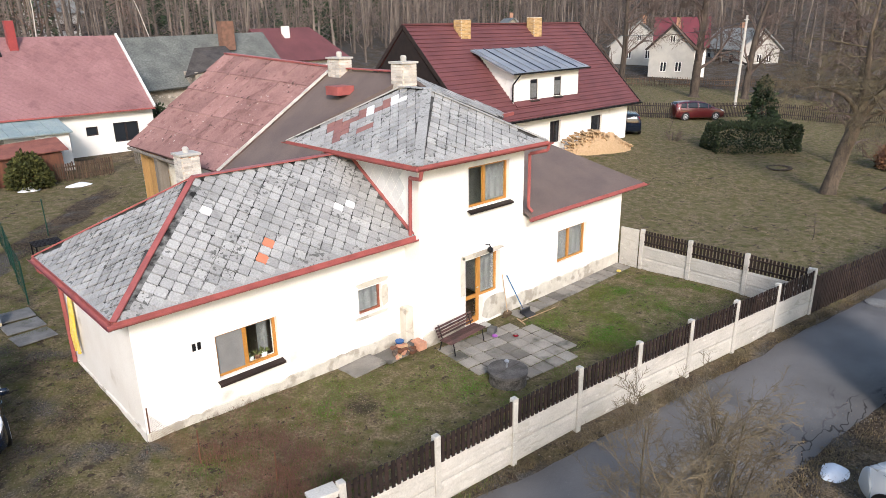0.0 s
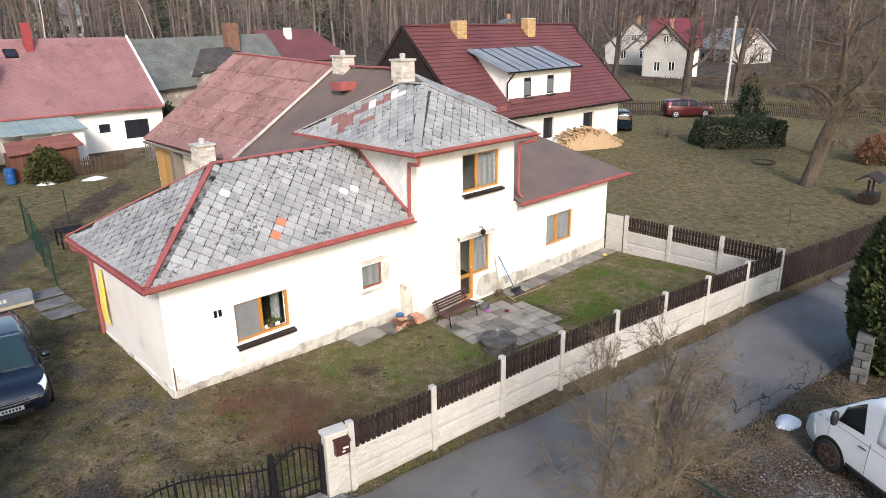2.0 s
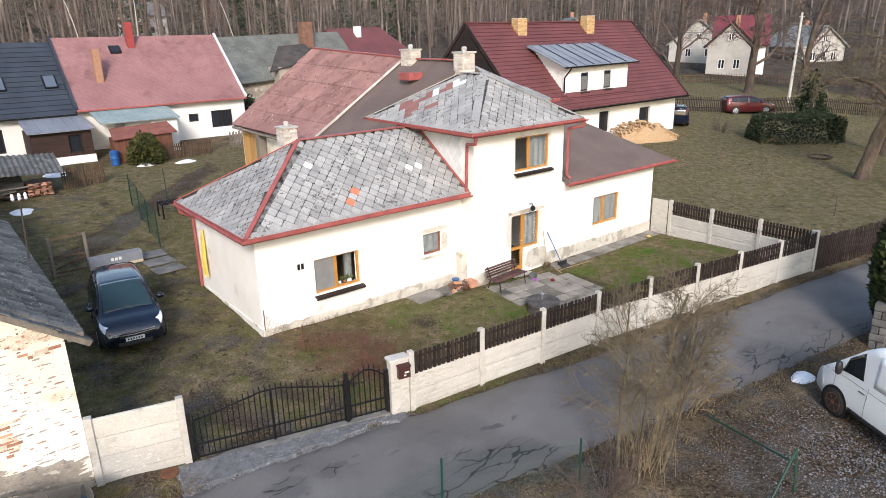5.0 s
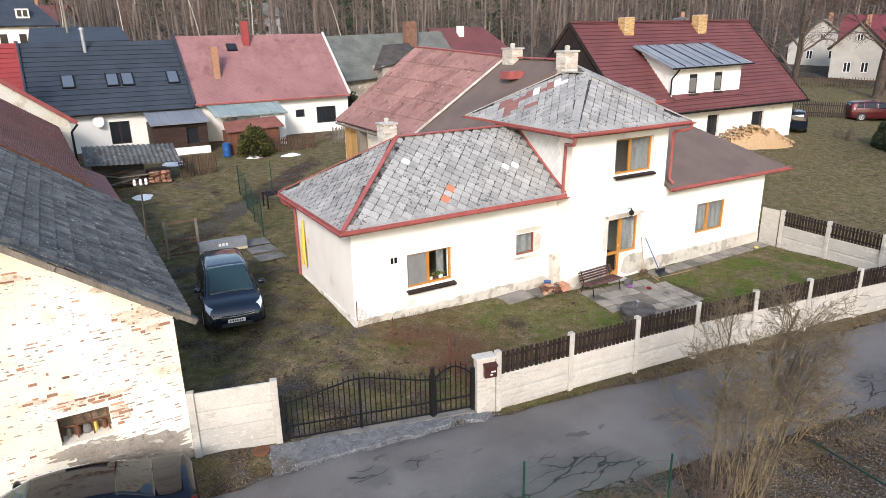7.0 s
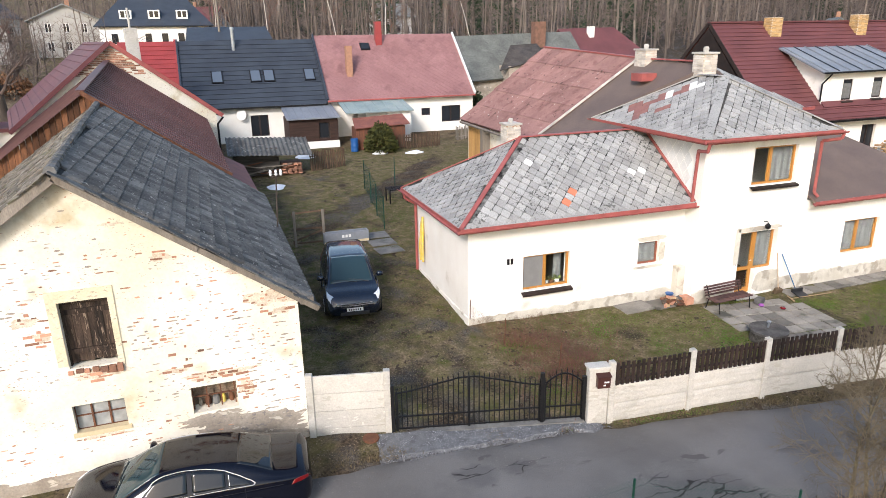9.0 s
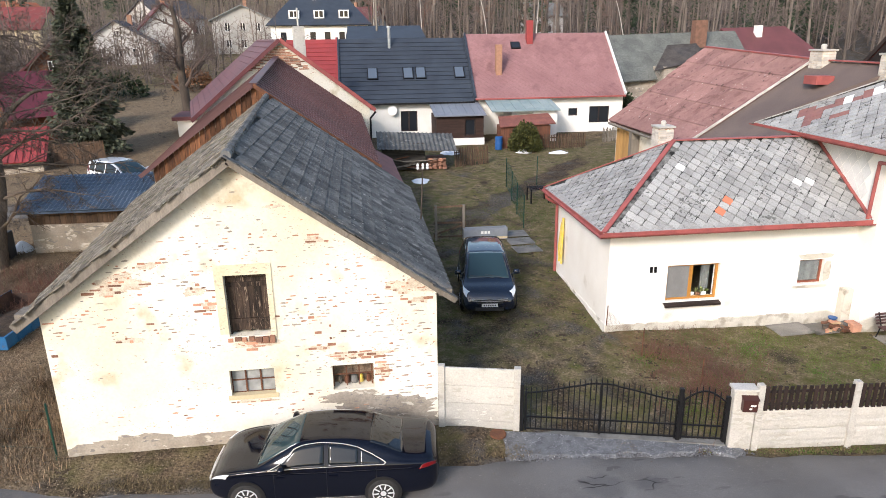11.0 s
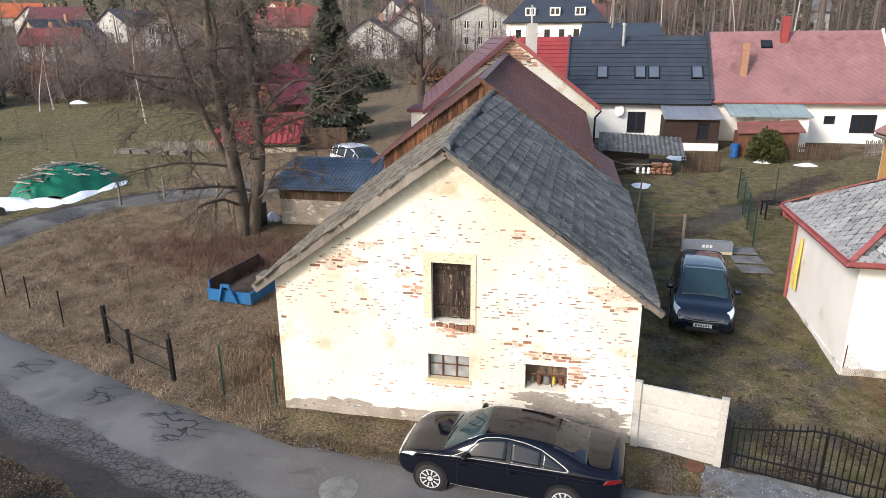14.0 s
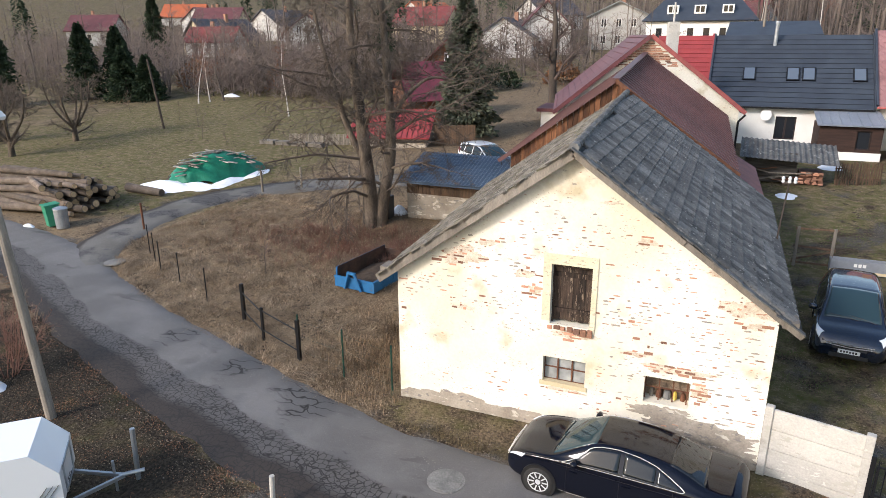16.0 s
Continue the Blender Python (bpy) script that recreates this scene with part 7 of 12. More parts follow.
# ---- garden in front of the house ----
for i in range(7):
    for j in range(6):
        x, y = 8.55 + 0.517 * i - 0.052 * j, -1.30 - 0.5 * j - 0.054 * i
        if (i > 5 and j > 4) or (i == 0 and j > 3) or (i == 6 and j == 0):
            continue
        if j == 0 and i == 0:
            pat = thing("patio", "worn grey patio slabs by the front door", "patio", kind="structure")
        pb = shape()
        box(pb, -0.238, -0.230, -0.05, 0.238, 0.230, 0.0)
        soften(pb, 0.012, 1)
        ob = part("slab", pb, SLAB, pat)
        ob.matrix_basis = pose(x, y, gz(x, y) + 0.045 + rng.uniform(-0.006, 0.006), rng.gauss(0, 0.4), rng.gauss(0, 0.4), -6 + rng.gauss(0, 0.4))
for i in range(13):
    x = 12.2 + 0.54 * i
    pb = shape()
    box(pb, -0.248, -0.36, -0.05, 0.248, 0.30, 0.0)
    soften(pb, 0.012, 1)
    ob = part("slab", pb, SLAB, pat)
    ob.matrix_basis = pose(x, -1.02, gz(x, -1.0) + 0.045, rng.gauss(0, 0.5), rng.gauss(0, 0.5), rng.gauss(0, 0.6))
for x, y, w, d in ((5.95, -0.42, 1.2, 0.75), (7.0, -0.45, 0.8, 0.7)):
    pb = shape()
    box(pb, -w / 2, -d / 2, -0.08, w / 2, d / 2, 0)
    soften(pb, 0.012, 1)
    solid("stone_slab", pb, SLAB, "large grey stone slab by the wall", "slab", (x, y, gz(x, y) + 0.07), 4)

WELLSTONE = mat("mossy_well_stone", (0.11, 0.10, 0.085), (0.03, 0.027, 0.023), 6, 30, vary=0.5, bump=0.9)
WELLLID = mat("weathered_lid_concrete", (0.115, 0.108, 0.10), (0.065, 0.06, 0.056), 3, 30, vary=0.35, bump=0.6)
well = thing("well", "round concrete well with a heavy lid", "well", (8.5, -3.75, gz(8.5, -3.75)))
pb = shape()
lathe(pb, [(0.55, -0.1), (0.53, 0.06), (0.51, 0.18), (0.52, 0.32), (0.42, 0.32)], 36)
part("ring", pb, WELLSTONE, well, "dark concrete well ring")
for k in range(2):
    v = shape()
    a0 = math.pi * k + 0.02
    pts = [(0.57 * math.cos(a0 + (math.pi - 0.04) * i / 18), 0.57 * math.sin(a0 + (math.pi - 0.04) * i / 18), 0.40) for i in range(19)]
    slab(v, pts, 0.08)
    part("lid", v, WELLLID, well, "half of the dark concrete lid")
pb = shape()
tube(pb, (0.05, 0.08, 0.39), (0.05, 0.08, 0.58), 0.03)
lathe(pb, [(0.06, 0.56), (0.07, 0.60), (0.03, 0.64)], 10, (0.05, 0.08, 0))
part("vent_pipe", pb, STEEL, well, "steel vent pipe on the lid")

BENCHWOOD = mat("red_brown_bench_wood", (0.12, 0.062, 0.054), (0.075, 0.042, 0.038), 3, 40, rough=0.6, vary=0.3, rnd=0.3)
bench = thing("bench", "dark brown slatted park bench on the patio", "bench", (9.05, -1.42, gz(9.05, -1.42) + 0.05), 4)
for i in range(5):
    pb = shape()
    box(pb, -0.82, -0.28 + 0.1 * i, 0.40, 0.82, -0.21 + 0.1 * i, 0.43)
    part("seat_slat", pb, BENCHWOOD, bench)
for i in range(4):
    pb = shape()
    bar(pb, (-0.82, 0.25 + 0.035 * i, 0.50 + 0.085 * i), (0.82, 0.25 + 0.035 * i, 0.50 + 0.085 * i), 0.025, 0.06)
    part("back_slat", pb, BENCHWOOD, bench)
for x in (-0.68, 0.68):
    pb = shape()
    path_tube(pb, [(x, -0.32, 0), (x, -0.24, 0.38), (x, 0.2, 0.40), (x, 0.38, 0.82)], 0.02, 6)
    path_tube(pb, [(x, 0.2, 0.42), (x, 0.32, 0.0)], 0.02, 6)
    part("leg", pb, BLACKMETAL, bench, "black cast iron bench leg")
for i, (x, y) in enumerate(((10.35, -1.5), (7.75, -0.55))):
    pb = shape()
    box(pb, -0.16, -0.12, 0, 0.16, 0.12, 0.2)
    soften(pb, 0.015, 1)
    solid("stone_block", pb, STONE, "rough grey stone block on the paving", "stone", (x, y, gz(x, y) + 0.07), 20)

pile = thing("log_heap", "small heap of split firewood and bricks by the wall", "heap", (7.3, -0.62, gz(7.3, -0.6) + 0.06))
for i in range(34):
    a, r = rng.uniform(0, 6.28), rng.uniform(0, 0.36)
    z = 0.06 + 0.28 * (1 - r / 0.38) * rng.random()
    d = Vector((math.cos(a * 3), math.sin(a * 3), rng.uniform(-0.2, 0.2))) * 0.14
    p = Vector((r * math.cos(a), r * math.sin(a), z))
    pb = shape()
    bar(pb, p - d, p + d, 0.09, 0.07)
    part("billet", pb, (RUST, LOG, LOGEND, BRICK)[i % 4], pile)
pb = shape()
box(pb, 0.42, -0.3, 0, 0.72, 0.1, 0.24)
part("brick_block", pb, BRICK, pile, "block of red bricks")
pb = shape()
lathe(pb, [(0.02, 0.3), (0.12, 0.31), (0.14, 0.37), (0.12, 0.37)], 14, (0.02, 0.14, 0))
part("basin", pb, BLUEPLASTIC, pile, "blue plastic basin")

sh = thing("snow_shovel", "black snow shovel leaning by the door", "shovel", (12.0, -0.95, gz(12, -1)))
pb = shape()
tube(pb, (0.25, -0.35, 0.12), (-0.1, 0.2, 1.45), 0.018)
part("handle", pb, BLUEPAINT, sh)
pb = shape()
slab(pb, [(0.05, -0.7, 0.06), (0.55, -0.6, 0.06), (0.5, -0.25, 0.16), (0.05, -0.35, 0.16)], 0.02)
box(pb, 0.04, -0.36, 0.14, 0.52, -0.3, 0.26)
part("blade", pb, BLACKPLASTIC, sh)
br_ = thing("broom", "wooden broom leaning on the house wall", "broom", (11.72, -0.85, gz(11.7, -0.9)))
pb = shape()
tube(pb, (0, -0.12, 0.18), (0.0, 0.14, 1.5), 0.014)
part("handle", pb, LOGEND, br_)
pb = shape()
slab(pb, [(-0.16, -0.2, 0.18), (0.16, -0.2, 0.18), (0.1, -0.06, 0.24), (-0.1, -0.06, 0.24)], 0.18)
part("bristles", pb, STRAW, br_)
rk = thing("rake", "wooden rake lying on the grass", "rake", (12.6, -1.7, gz(12.6, -1.7) + 0.08), -8)
pb = shape()
tube(pb, (-0.9, 0, 0.0), (0.8, 0.1, 0.02), 0.014)
bar(pb, (-0.95, -0.25, 0.0), (-0.85, 0.25, 0.0), 0.04, 0.03)
part("handle", pb, LOGEND, rk)
for i, (x, y, m) in enumerate(((10.7, -2.2, REDLAMP), (10.2, -1.75, gloss("purple_plastic", (0.3, 0.08, 0.35), 0.4)), (18.0, -1.4, YELLOWPLASTIC))):
    pb = shape()
    lathe(pb, [(0.08, 0), (0.10, 0.03), (0.06, 0.07)], 10)
    solid("toy", pb, m, "small bright plastic toy on the ground", "toy", (x, y, gz(x, y) + 0.09))

# rusty wire mesh across the garden corner
mf = thing("wire_fence", "low rusty wire mesh fence on iron stakes", "fence")
WF = [(0.05, 0.0), (0.55, -1.55), (1.45, -3.3), (1.7, -4.9)]
for x, y in WF:
    pb = shape()
    tube(pb, (x, y, gz(x, y) - 0.1), (x + 0.02, y, gz(x, y) + 0.85), 0.017, 0.017, 6)
    part("stake", pb, RUST, mf)
v, f = [], []


def wire(v, f, p, q, r):
    p, q = Vector(p), Vector(q)
    d = (q - p).normalized()
    s = d.orthogonal().normalized() * r
    u = d.cross(s)
    b = len(v)
    for c in (p, q):
        v += [tuple(c + s), tuple(c - 0.5 * s + 0.87 * u), tuple(c - 0.5 * s - 0.87 * u)]
    f += [(b, b + 1, b + 4, b + 3), (b + 1, b + 2, b + 5, b + 4), (b + 2, b, b + 3, b + 5)]


for (x0, y0), (x1, y1) in zip(WF, WF[1:]):
    n = int(math.hypot(x1 - x0, y1 - y0) / 0.06)
    for i in range(n + 1):
        t = i / n
        x, y = x0 + (x1 - x0) * t, y0 + (y1 - y0) * t
        z = gz(x, y)
        sag = 0.12 * math.sin(math.pi * t)
        wire(v, f, (x, y, z), (x, y, z + 0.72 - sag), 0.0022)
    for k in range(13):
        for i in range(8):
            p, q = [(x0 + (x1 - x0) * t, y0 + (y1 - y0) * t, gz(x0 + (x1 - x0) * t, y0 + (y1 - y0) * t) + (0.72 - 0.12 * math.sin(math.pi * t)) * k / 12) for t in (i / 8, (i + 1) / 8)]
            wire(v, f, p, q, 0.0022)
tagged(raw("mesh", v, f, RUST, mf), kind="stuff")

yb = thing("air_mattress", "yellow inflatable hung on the house wall", "inflatable", (-0.12, 4.3, 0.75))
pb = shape()
for k in range(4):
    path_tube(pb, [(0.0, -0.10 + 0.09 * k, 0.05 + 0.22 * (k % 3)), (-0.03, -0.14 + 0.10 * k, 0.6), (0.02, -0.05 + 0.07 * k, 1.1), (0.04, 0.0 + 0.05 * k, 1.75 - 0.1 * k)], 0.045, 7)
part("body", pb, YELLOWPLASTIC, yb)

# ---- courtyard ----
def stake_fence(name, label, pts, material, h, parts_name="post", wires=4, r=0.025, mesh=False, wire_mat=None):
    th = thing(name, label, "fence")
    for x, y in pts:
        pb_ = shape()
        tube(pb_, (x, y, gz(x, y) - 0.2), (x, y, gz(x, y) + h), r, r, 8)
        part(parts_name, pb_, material, th)
    v_, f_ = [], []
    for (x0, y0), (x1, y1) in zip(pts, pts[1:]):
        z0, z1 = gz(x0, y0), gz(x1, y1)
        for k in range(wires):
            zz = h * (k + 0.6) / wires
            wire(v_, f_, (x0, y0, z0 + zz), (x1, y1, z1 + zz), 0.003)
        if mesh:
            n_ = int(math.hypot(x1 - x0, y1 - y0) / 0.08)
            mm = int(h / 0.08)
            for i in range(n_ + mm):
                for sgn in (1, -1):
                    a0, a1 = i - mm, i
                    t0, t1 = max(0, a0), min(n_, a1)
                    if t1 <= t0:
                        continue
                    za, zb_ = (t0 - a0) / mm * h, (t1 - a0) / mm * h
                    if sgn < 0:
                        za, zb_ = h - za, h - zb_
                    pa_ = (x0 + (x1 - x0) * t0 / n_, y0 + (y1 - y0) * t0 / n_, z0 + za)
                    pb2 = (x0 + (x1 - x0) * t1 / n_, y0 + (y1 - y0) * t1 / n_, z0 + zb_)
                    wire(v_, f_, pa_, pb2, 0.0014)
    if v_:
        tagged(raw("mesh", v_, f_, wire_mat or material, th), kind="stuff")
    return th


stake_fence("mesh_fence", "green chain-link fence in the courtyard", [(0.55, 16.4), (0.35, 14.2), (0.12, 12.1), (-0.05, 10.1)], GREENMETAL, 1.5, mesh=True)
stake_fence("mesh_fence", "thin green wire fence with a crossbar in the courtyard", [(0.55, 16.4), (2.3, 16.6)], GREENMETAL, 1.6, wires=1)
fg = thing("wooden_frame", "weathered wooden gate frame with wire in the courtyard", "gate", (-3.55, 9.12, gz(-3.5, 9.1)))
for x in (-0.6, 0.6):
    pb = shape()
    box(pb, x - 0.05, -0.05, -0.1, x + 0.05, 0.05, 1.5)
    part("post", pb, GREYWOOD, fg)
for z0, z1 in ((1.42, 1.45), (0.75, 0.7), (0.2, 0.65), (0.12, 0.1)):
    pb = shape()
    bar(pb, (-0.7, 0.0, z0), (0.7, 0.0, z1), 0.04, 0.07)
    part("rail", pb, OLDWOOD, fg)
tr = thing("trough", "grey concrete trough with a yellow stripe in the courtyard", "trough", (-2.05, 8.95, gz(-2, 9)))
pb = shape()
for q in ((-0.95, -0.2, 0, 0.95, -0.14, 0.48), (-0.95, 0.14, 0, 0.95, 0.2, 0.48), (-0.95, -0.14, 0, -0.89, 0.14, 0.48), (0.89, -0.14, 0, 0.95, 0.14, 0.48), (-0.89, -0.14, 0, 0.89, 0.14, 0.06)):
    box(pb, *q)
part("body", pb, ZINC, tr)
pb = shape()
box(pb, -0.95, -0.206, 0.02, 0.95, -0.2, 0.12)
part("stripe", pb, OCHRE, tr, "yellow stripe")
pb = shape()
for i in range(3):
    box(pb, -0.2 + 0.14 * i, -0.206, 0.26, -0.1 + 0.14 * i, -0.2, 0.38)
part("marking", pb, WHITEPLASTIC, tr)
rkk = thing("metal_rack", "black metal rack standing on the courtyard grass", "rack", (1.6, 13.8, gz(1.6, 13.8)))
for x in (-0.45, 0.45):
    for y in (-0.4, 0.4):
        pb = shape()
        box(pb, x - 0.03, y - 0.03, 0, x + 0.03, y + 0.03, 0.7)
        part("leg", pb, BLACKMETAL, rkk)
for i in range(8):
    pb = shape()
    box(pb, -0.5, -0.45 + 0.12 * i, 0.68, 0.5, -0.41 + 0.12 * i, 0.72)
    part("bar", pb, BLACKMETAL, rkk)
for i, (x, y) in enumerate(((0.35, 9.4), (0.4, 8.45), (0.45, 7.5), (-0.75, 9.3))):
    pb = shape()
    box(pb, -0.55, -0.45, -0.05, 0.55, 0.45, 0.0)
    soften(pb, 0.02, 1)
    solid("stone_slab", pb, DARKCONCRETE, "large dark grey stone slab sunk in the grass", "slab", (x - 1.0, y, gz(x, y) + 0.015), 3 * i)


def pickets(label, a, b, h, material, n, sway=2):
    th = thing("picket_fence", label, "fence")
    me = piece_mesh("picket", 0.07, h, 0.012, material)
    a, b = Vector((*a, 0)), Vector((*b, 0))
    ang_ = math.degrees(math.atan2(b.y - a.y, b.x - a.x))
    for i in range(n):
        p = a + (b - a) * ((i + 0.5) / n)
        ob_ = new("picket", me)
        ob_.parent = th
        ob_.matrix_basis = pose(p.x, p.y, gz(p.x, p.y) + h / 2 + rng.uniform(-0.05, 0.05), 90 + rng.gauss(0, 1), rng.gauss(0, sway), ang_)
    for z in (0.25, 0.75):
        pb_ = shape()
        bar(pb_, a + Vector((0, 0.03, gz(a.x, a.y) + h * z)), b + Vector((0, 0.03, gz(b.x, b.y) + h * z)), 0.04, 0.07)
        part("rail", pb_, material, th)
    return th


pickets("old dark picket fence beside the wood shed", (-1.6, 21.1), (0.6, 21.6), 1.15, OLDWOOD, 20, 3)
pickets("dark picket fence in front of the pink-roofed house", (4.9, 25.0), (8.0, 25.2), 0.95, OLDWOOD, 26)
pickets("grey picket fence at the back of the courtyard", (9.6, 26.4), (11.2, 26.8), 0.95, GREYWOOD, 14)
pickets("pale board fence at the rear wing", (3.6, 14.2), (5.6, 13.4), 0.95, GREYWOOD, 18)


def snow_patch(x, y, w, d, h, seed, label="patch of old snow on the ground"):
    v_, f_ = [], []
    n_, r_ = 26, 5
    for j in range(r_ + 1):
        for i in range(n_):
            a = 2 * math.pi * i / n_
            k = (1 - j / r_) * (1 + 0.3 * noise.noise((math.cos(a) * 1.5 + seed, math.sin(a) * 1.5, seed)))
            px, py = x + w / 2 * k * math.cos(a), y + d / 2 * k * math.sin(a)
            t = j / r_
            v_.append((px, py, gz(px, py) - 0.04 + (h + 0.05) * math.sin(t * math.pi / 2) * (1 + 0.25 * noise.noise((px * 3, py * 3, seed)))))
    for j in range(r_):
        for i in range(n_):
            a, b = j * n_ + i, j * n_ + (i + 1) % n_
            f_.append((a, b, b + n_, a + n_))
    ob_ = raw("snow", v_, f_, SNOW)
    ob_.data.polygons.foreach_set("use_smooth", [True] * len(f_))
    return tagged(ob_, label, "snow")


for q in ((5.7, 23.7, 1.6, 0.9, 0.15, 1), (-1.4, 24.6, 1.4, 1.0, 0.3, 2), (-3.9, 18.2, 1.3, 1.5, 0.14, 3), (10.85, -11.45, 1.0, 0.6, 0.14, 4), (-36.5, 10.5, 4.4, 2.1, 0.34, 5), (-34.7, 11.0, 3.2, 1.5, 0.24, 6), (-33.6, 12.3, 1.6, 3.0, 0.17, 13), (-33.1, 14.4, 1.0, 2.8, 0.13, 14), (-38.0, 3.0, 0.8, 0.4, 0.12, 7),
          (-25.2, -7.6, 1.0, 0.6, 0.25, 8), (-21.3, 10.2, 0.9, 0.9, 0.4, 9), (-57, 41, 2.4, 1.2, 0.3, 10), (3.5, 24.2, 1.2, 0.6, 0.2, 11)):
    snow_patch(*q)


# ---- vehicles ----
def wheel(parent, x, y, r, w, alloy=ALLOY, out=1, spokes=10):
    tb_ = shape()
    prof = [(r * 0.66, -w / 2), (r * 0.93, -w / 2), (r, -w / 2 + 0.03), (r, w / 2 - 0.03), (r * 0.93, w / 2), (r * 0.66, w / 2)]
    lathe(tb_, prof, 24)
    tyre = part("wheel", tb_, RUBBER, parent, "black tyre", True)
    tyre.matrix_basis = pose(x, y, r, 90 * -out, 0, 0)
    rb_ = shape()
    lathe(rb_, [(r * 0.68, w / 2 - 0.05), (r * 0.68, w / 2 + 0.004), (r * 0.62, w / 2 + 0.004), (r * 0.60, w / 2 - 0.04)], 24)
    for k in range(spokes):
        a = 2 * math.pi * k / spokes
        bar(rb_, (0.03 * math.cos(a), 0.03 * math.sin(a), w / 2 - 0.012), (r * 0.62 * math.cos(a + 0.05), r * 0.62 * math.sin(a + 0.05), w / 2 - 0.006), 0.03, 0.02)
    lathe(rb_, [(0.07, w / 2 - 0.03), (0.06, w / 2 + 0.006)], 12)
    part("rim", rb_, alloy, tyre, "alloy rim" if alloy is ALLOY else "steel rim")


def loft(rings, close=True):
    bm_ = shape()
    vs = [[bm_.verts.new(p) for p in r] for r in rings]
    n_ = len(vs[0])
    for a, b in zip(vs, vs[1:]):
        for i in range(n_ if close else n_ - 1):
            bm_.faces.new((a[i], a[(i + 1) % n_], b[(i + 1) % n_], b[i]))
    if close:
        bm_.faces.new(vs[0])
        bm_.faces.new(vs[-1][::-1])
    return bm_


HALF = 8


class Shell:
    """A vehicle's skin: stations of (x from the rear, sill, half width, belt, top, half width of the top edge) joined by smooth curves."""

    def __init__(self, stations):
        self.s = np.array(stations, float)
        self.L = self.s[-1][0]

    def row(self, x):
        s = self.s
        x = min(max(x, s[0][0]), s[-1][0])
        i = int(np.clip(np.searchsorted(s[:, 0], x) - 1, 0, len(s) - 2))
        h = s[i + 1][0] - s[i][0]
        t = (x - s[i][0]) / h

        def slope(j):
            if j in (0, len(s) - 1):
                return (s[min(j + 1, len(s) - 1)] - s[max(j - 1, 0)]) / (s[min(j + 1, len(s) - 1)][0] - s[max(j - 1, 0)][0])
            a, b = (s[j] - s[j - 1]) / (s[j][0] - s[j - 1][0]), (s[j + 1] - s[j]) / (s[j + 1][0] - s[j][0])
            return np.where(a * b > 0, 2 * a * b / (np.where(np.abs(a + b) < 1e-9, 1, a + b)), 0)
        m0, m1 = slope(i) * h, slope(i + 1) * h
        return (2 * t ** 3 - 3 * t * t + 1) * s[i] + (t ** 3 - 2 * t * t + t) * m0 + (3 * t * t - 2 * t ** 3) * s[i + 1] + (t ** 3 - t * t) * m1

    def at(self, x, v):
        """Point of the skin; v runs from one sill (0) over the belt (4) and roof edge (6) to the roof's middle (8) and on to the other sill (16)."""
        sgn = 1 if v <= HALF else -1
        v = v if v <= HALF else 2 * HALF - v
        _, lo, w, b, t, u = self.row(x)
        te = t - min(0.05, 0.3 * max(t - b, 0.05))
        k = [(0.84 * w, lo - 0.03), (0.86 * w, lo), (0.985 * w, lo + 0.09), (w, lo + 0.5 * (b - lo)), (0.965 * w, b), ((0.965 * w + u) / 2 + 0.018, (b + te) / 2), (u, te), (0.55 * u, t - 0.012), (0, t), (-0.55 * u, t - 0.012)]
        i = min(int(v), HALF - 1)
        f = v - i
        p0, p1, p2, p3 = (np.array(k[j]) for j in (max(i - 1, 0), i, i + 1, i + 2))
        p = 0.5 * (2 * p1 + (p2 - p0) * f + (2 * p0 - 5 * p1 + 4 * p2 - p3) * f * f + (3 * p1 - p0 - 3 * p2 + p3) * f ** 3)
        return Vector((x - self.L / 2, sgn * float(p[0]), float(p[1])))

    def out(self, x, v, off):
        e = 0.02
        a = self.at(x + e, v) - self.at(x - e, v)
        b = self.at(x, min(v + 0.06, 16)) - self.at(x, max(v - 0.06, 0))
        n = b.cross(a)
        if n.length < 1e-9:
            return self.at(x, v)
        return self.at(x, v) + n.normalized() * off

    def body(self, n=64, m=3):
        bm_ = shape()
        xs = sorted(set([float(q) for q in np.linspace(0, self.L, n)] + [float(q[0]) for q in self.s]))
        vs = np.linspace(0, 16, 16 * m + 1)
        g = [[bm_.verts.new(self.at(x, v)) for v in vs] for x in xs]
        for a, b in zip(g, g[1:]):
            for i in range(len(vs) - 1):
                bm_.faces.new((a[i], b[i], b[i + 1], a[i + 1]))
            bm_.faces.new((a[0], a[-1], b[-1], b[0]))
        bm_.faces.new(g[0])
        bm_.faces.new(g[-1][::-1])
        return bm_

    def patch(self, q, off=0.004, nu=10, nv=6):
        """Curved sheet lying on the skin between four (x, v) corners."""
        bm_ = shape()
        top, low = [], []
        for i in range(nu + 1):
            for j in range(nv + 1):
                s, t = i / nu, j / nv
                x = (q[0][0] * (1 - s) + q[1][0] * s) * (1 - t) + (q[3][0] * (1 - s) + q[2][0] * s) * t
                v = (q[0][1] * (1 - s) + q[1][1] * s) * (1 - t) + (q[3][1] * (1 - s) + q[2][1] * s) * t
                top.append(bm_.verts.new(self.out(x, v, off)))
                low.append(bm_.verts.new(self.out(x, v, -0.012)))
        w = nv + 1
        for i in range(nu):
            for j in range(nv):
                a = i * w + j
                bm_.faces.new((top[a], top[a + w], top[a + w + 1], top[a + 1]))
        rim = [j for j in range(w)] + [i * w + nv for i in range(1, nu + 1)] + [nu * w + j for j in range(nv - 1, -1, -1)] + [i * w for i in range(nu - 1, 0, -1)]
        for a, b in zip(rim, rim[1:] + rim[:1]):
            bm_.faces.new((top[a], low[a], low[b], top[b]))
        return bm_

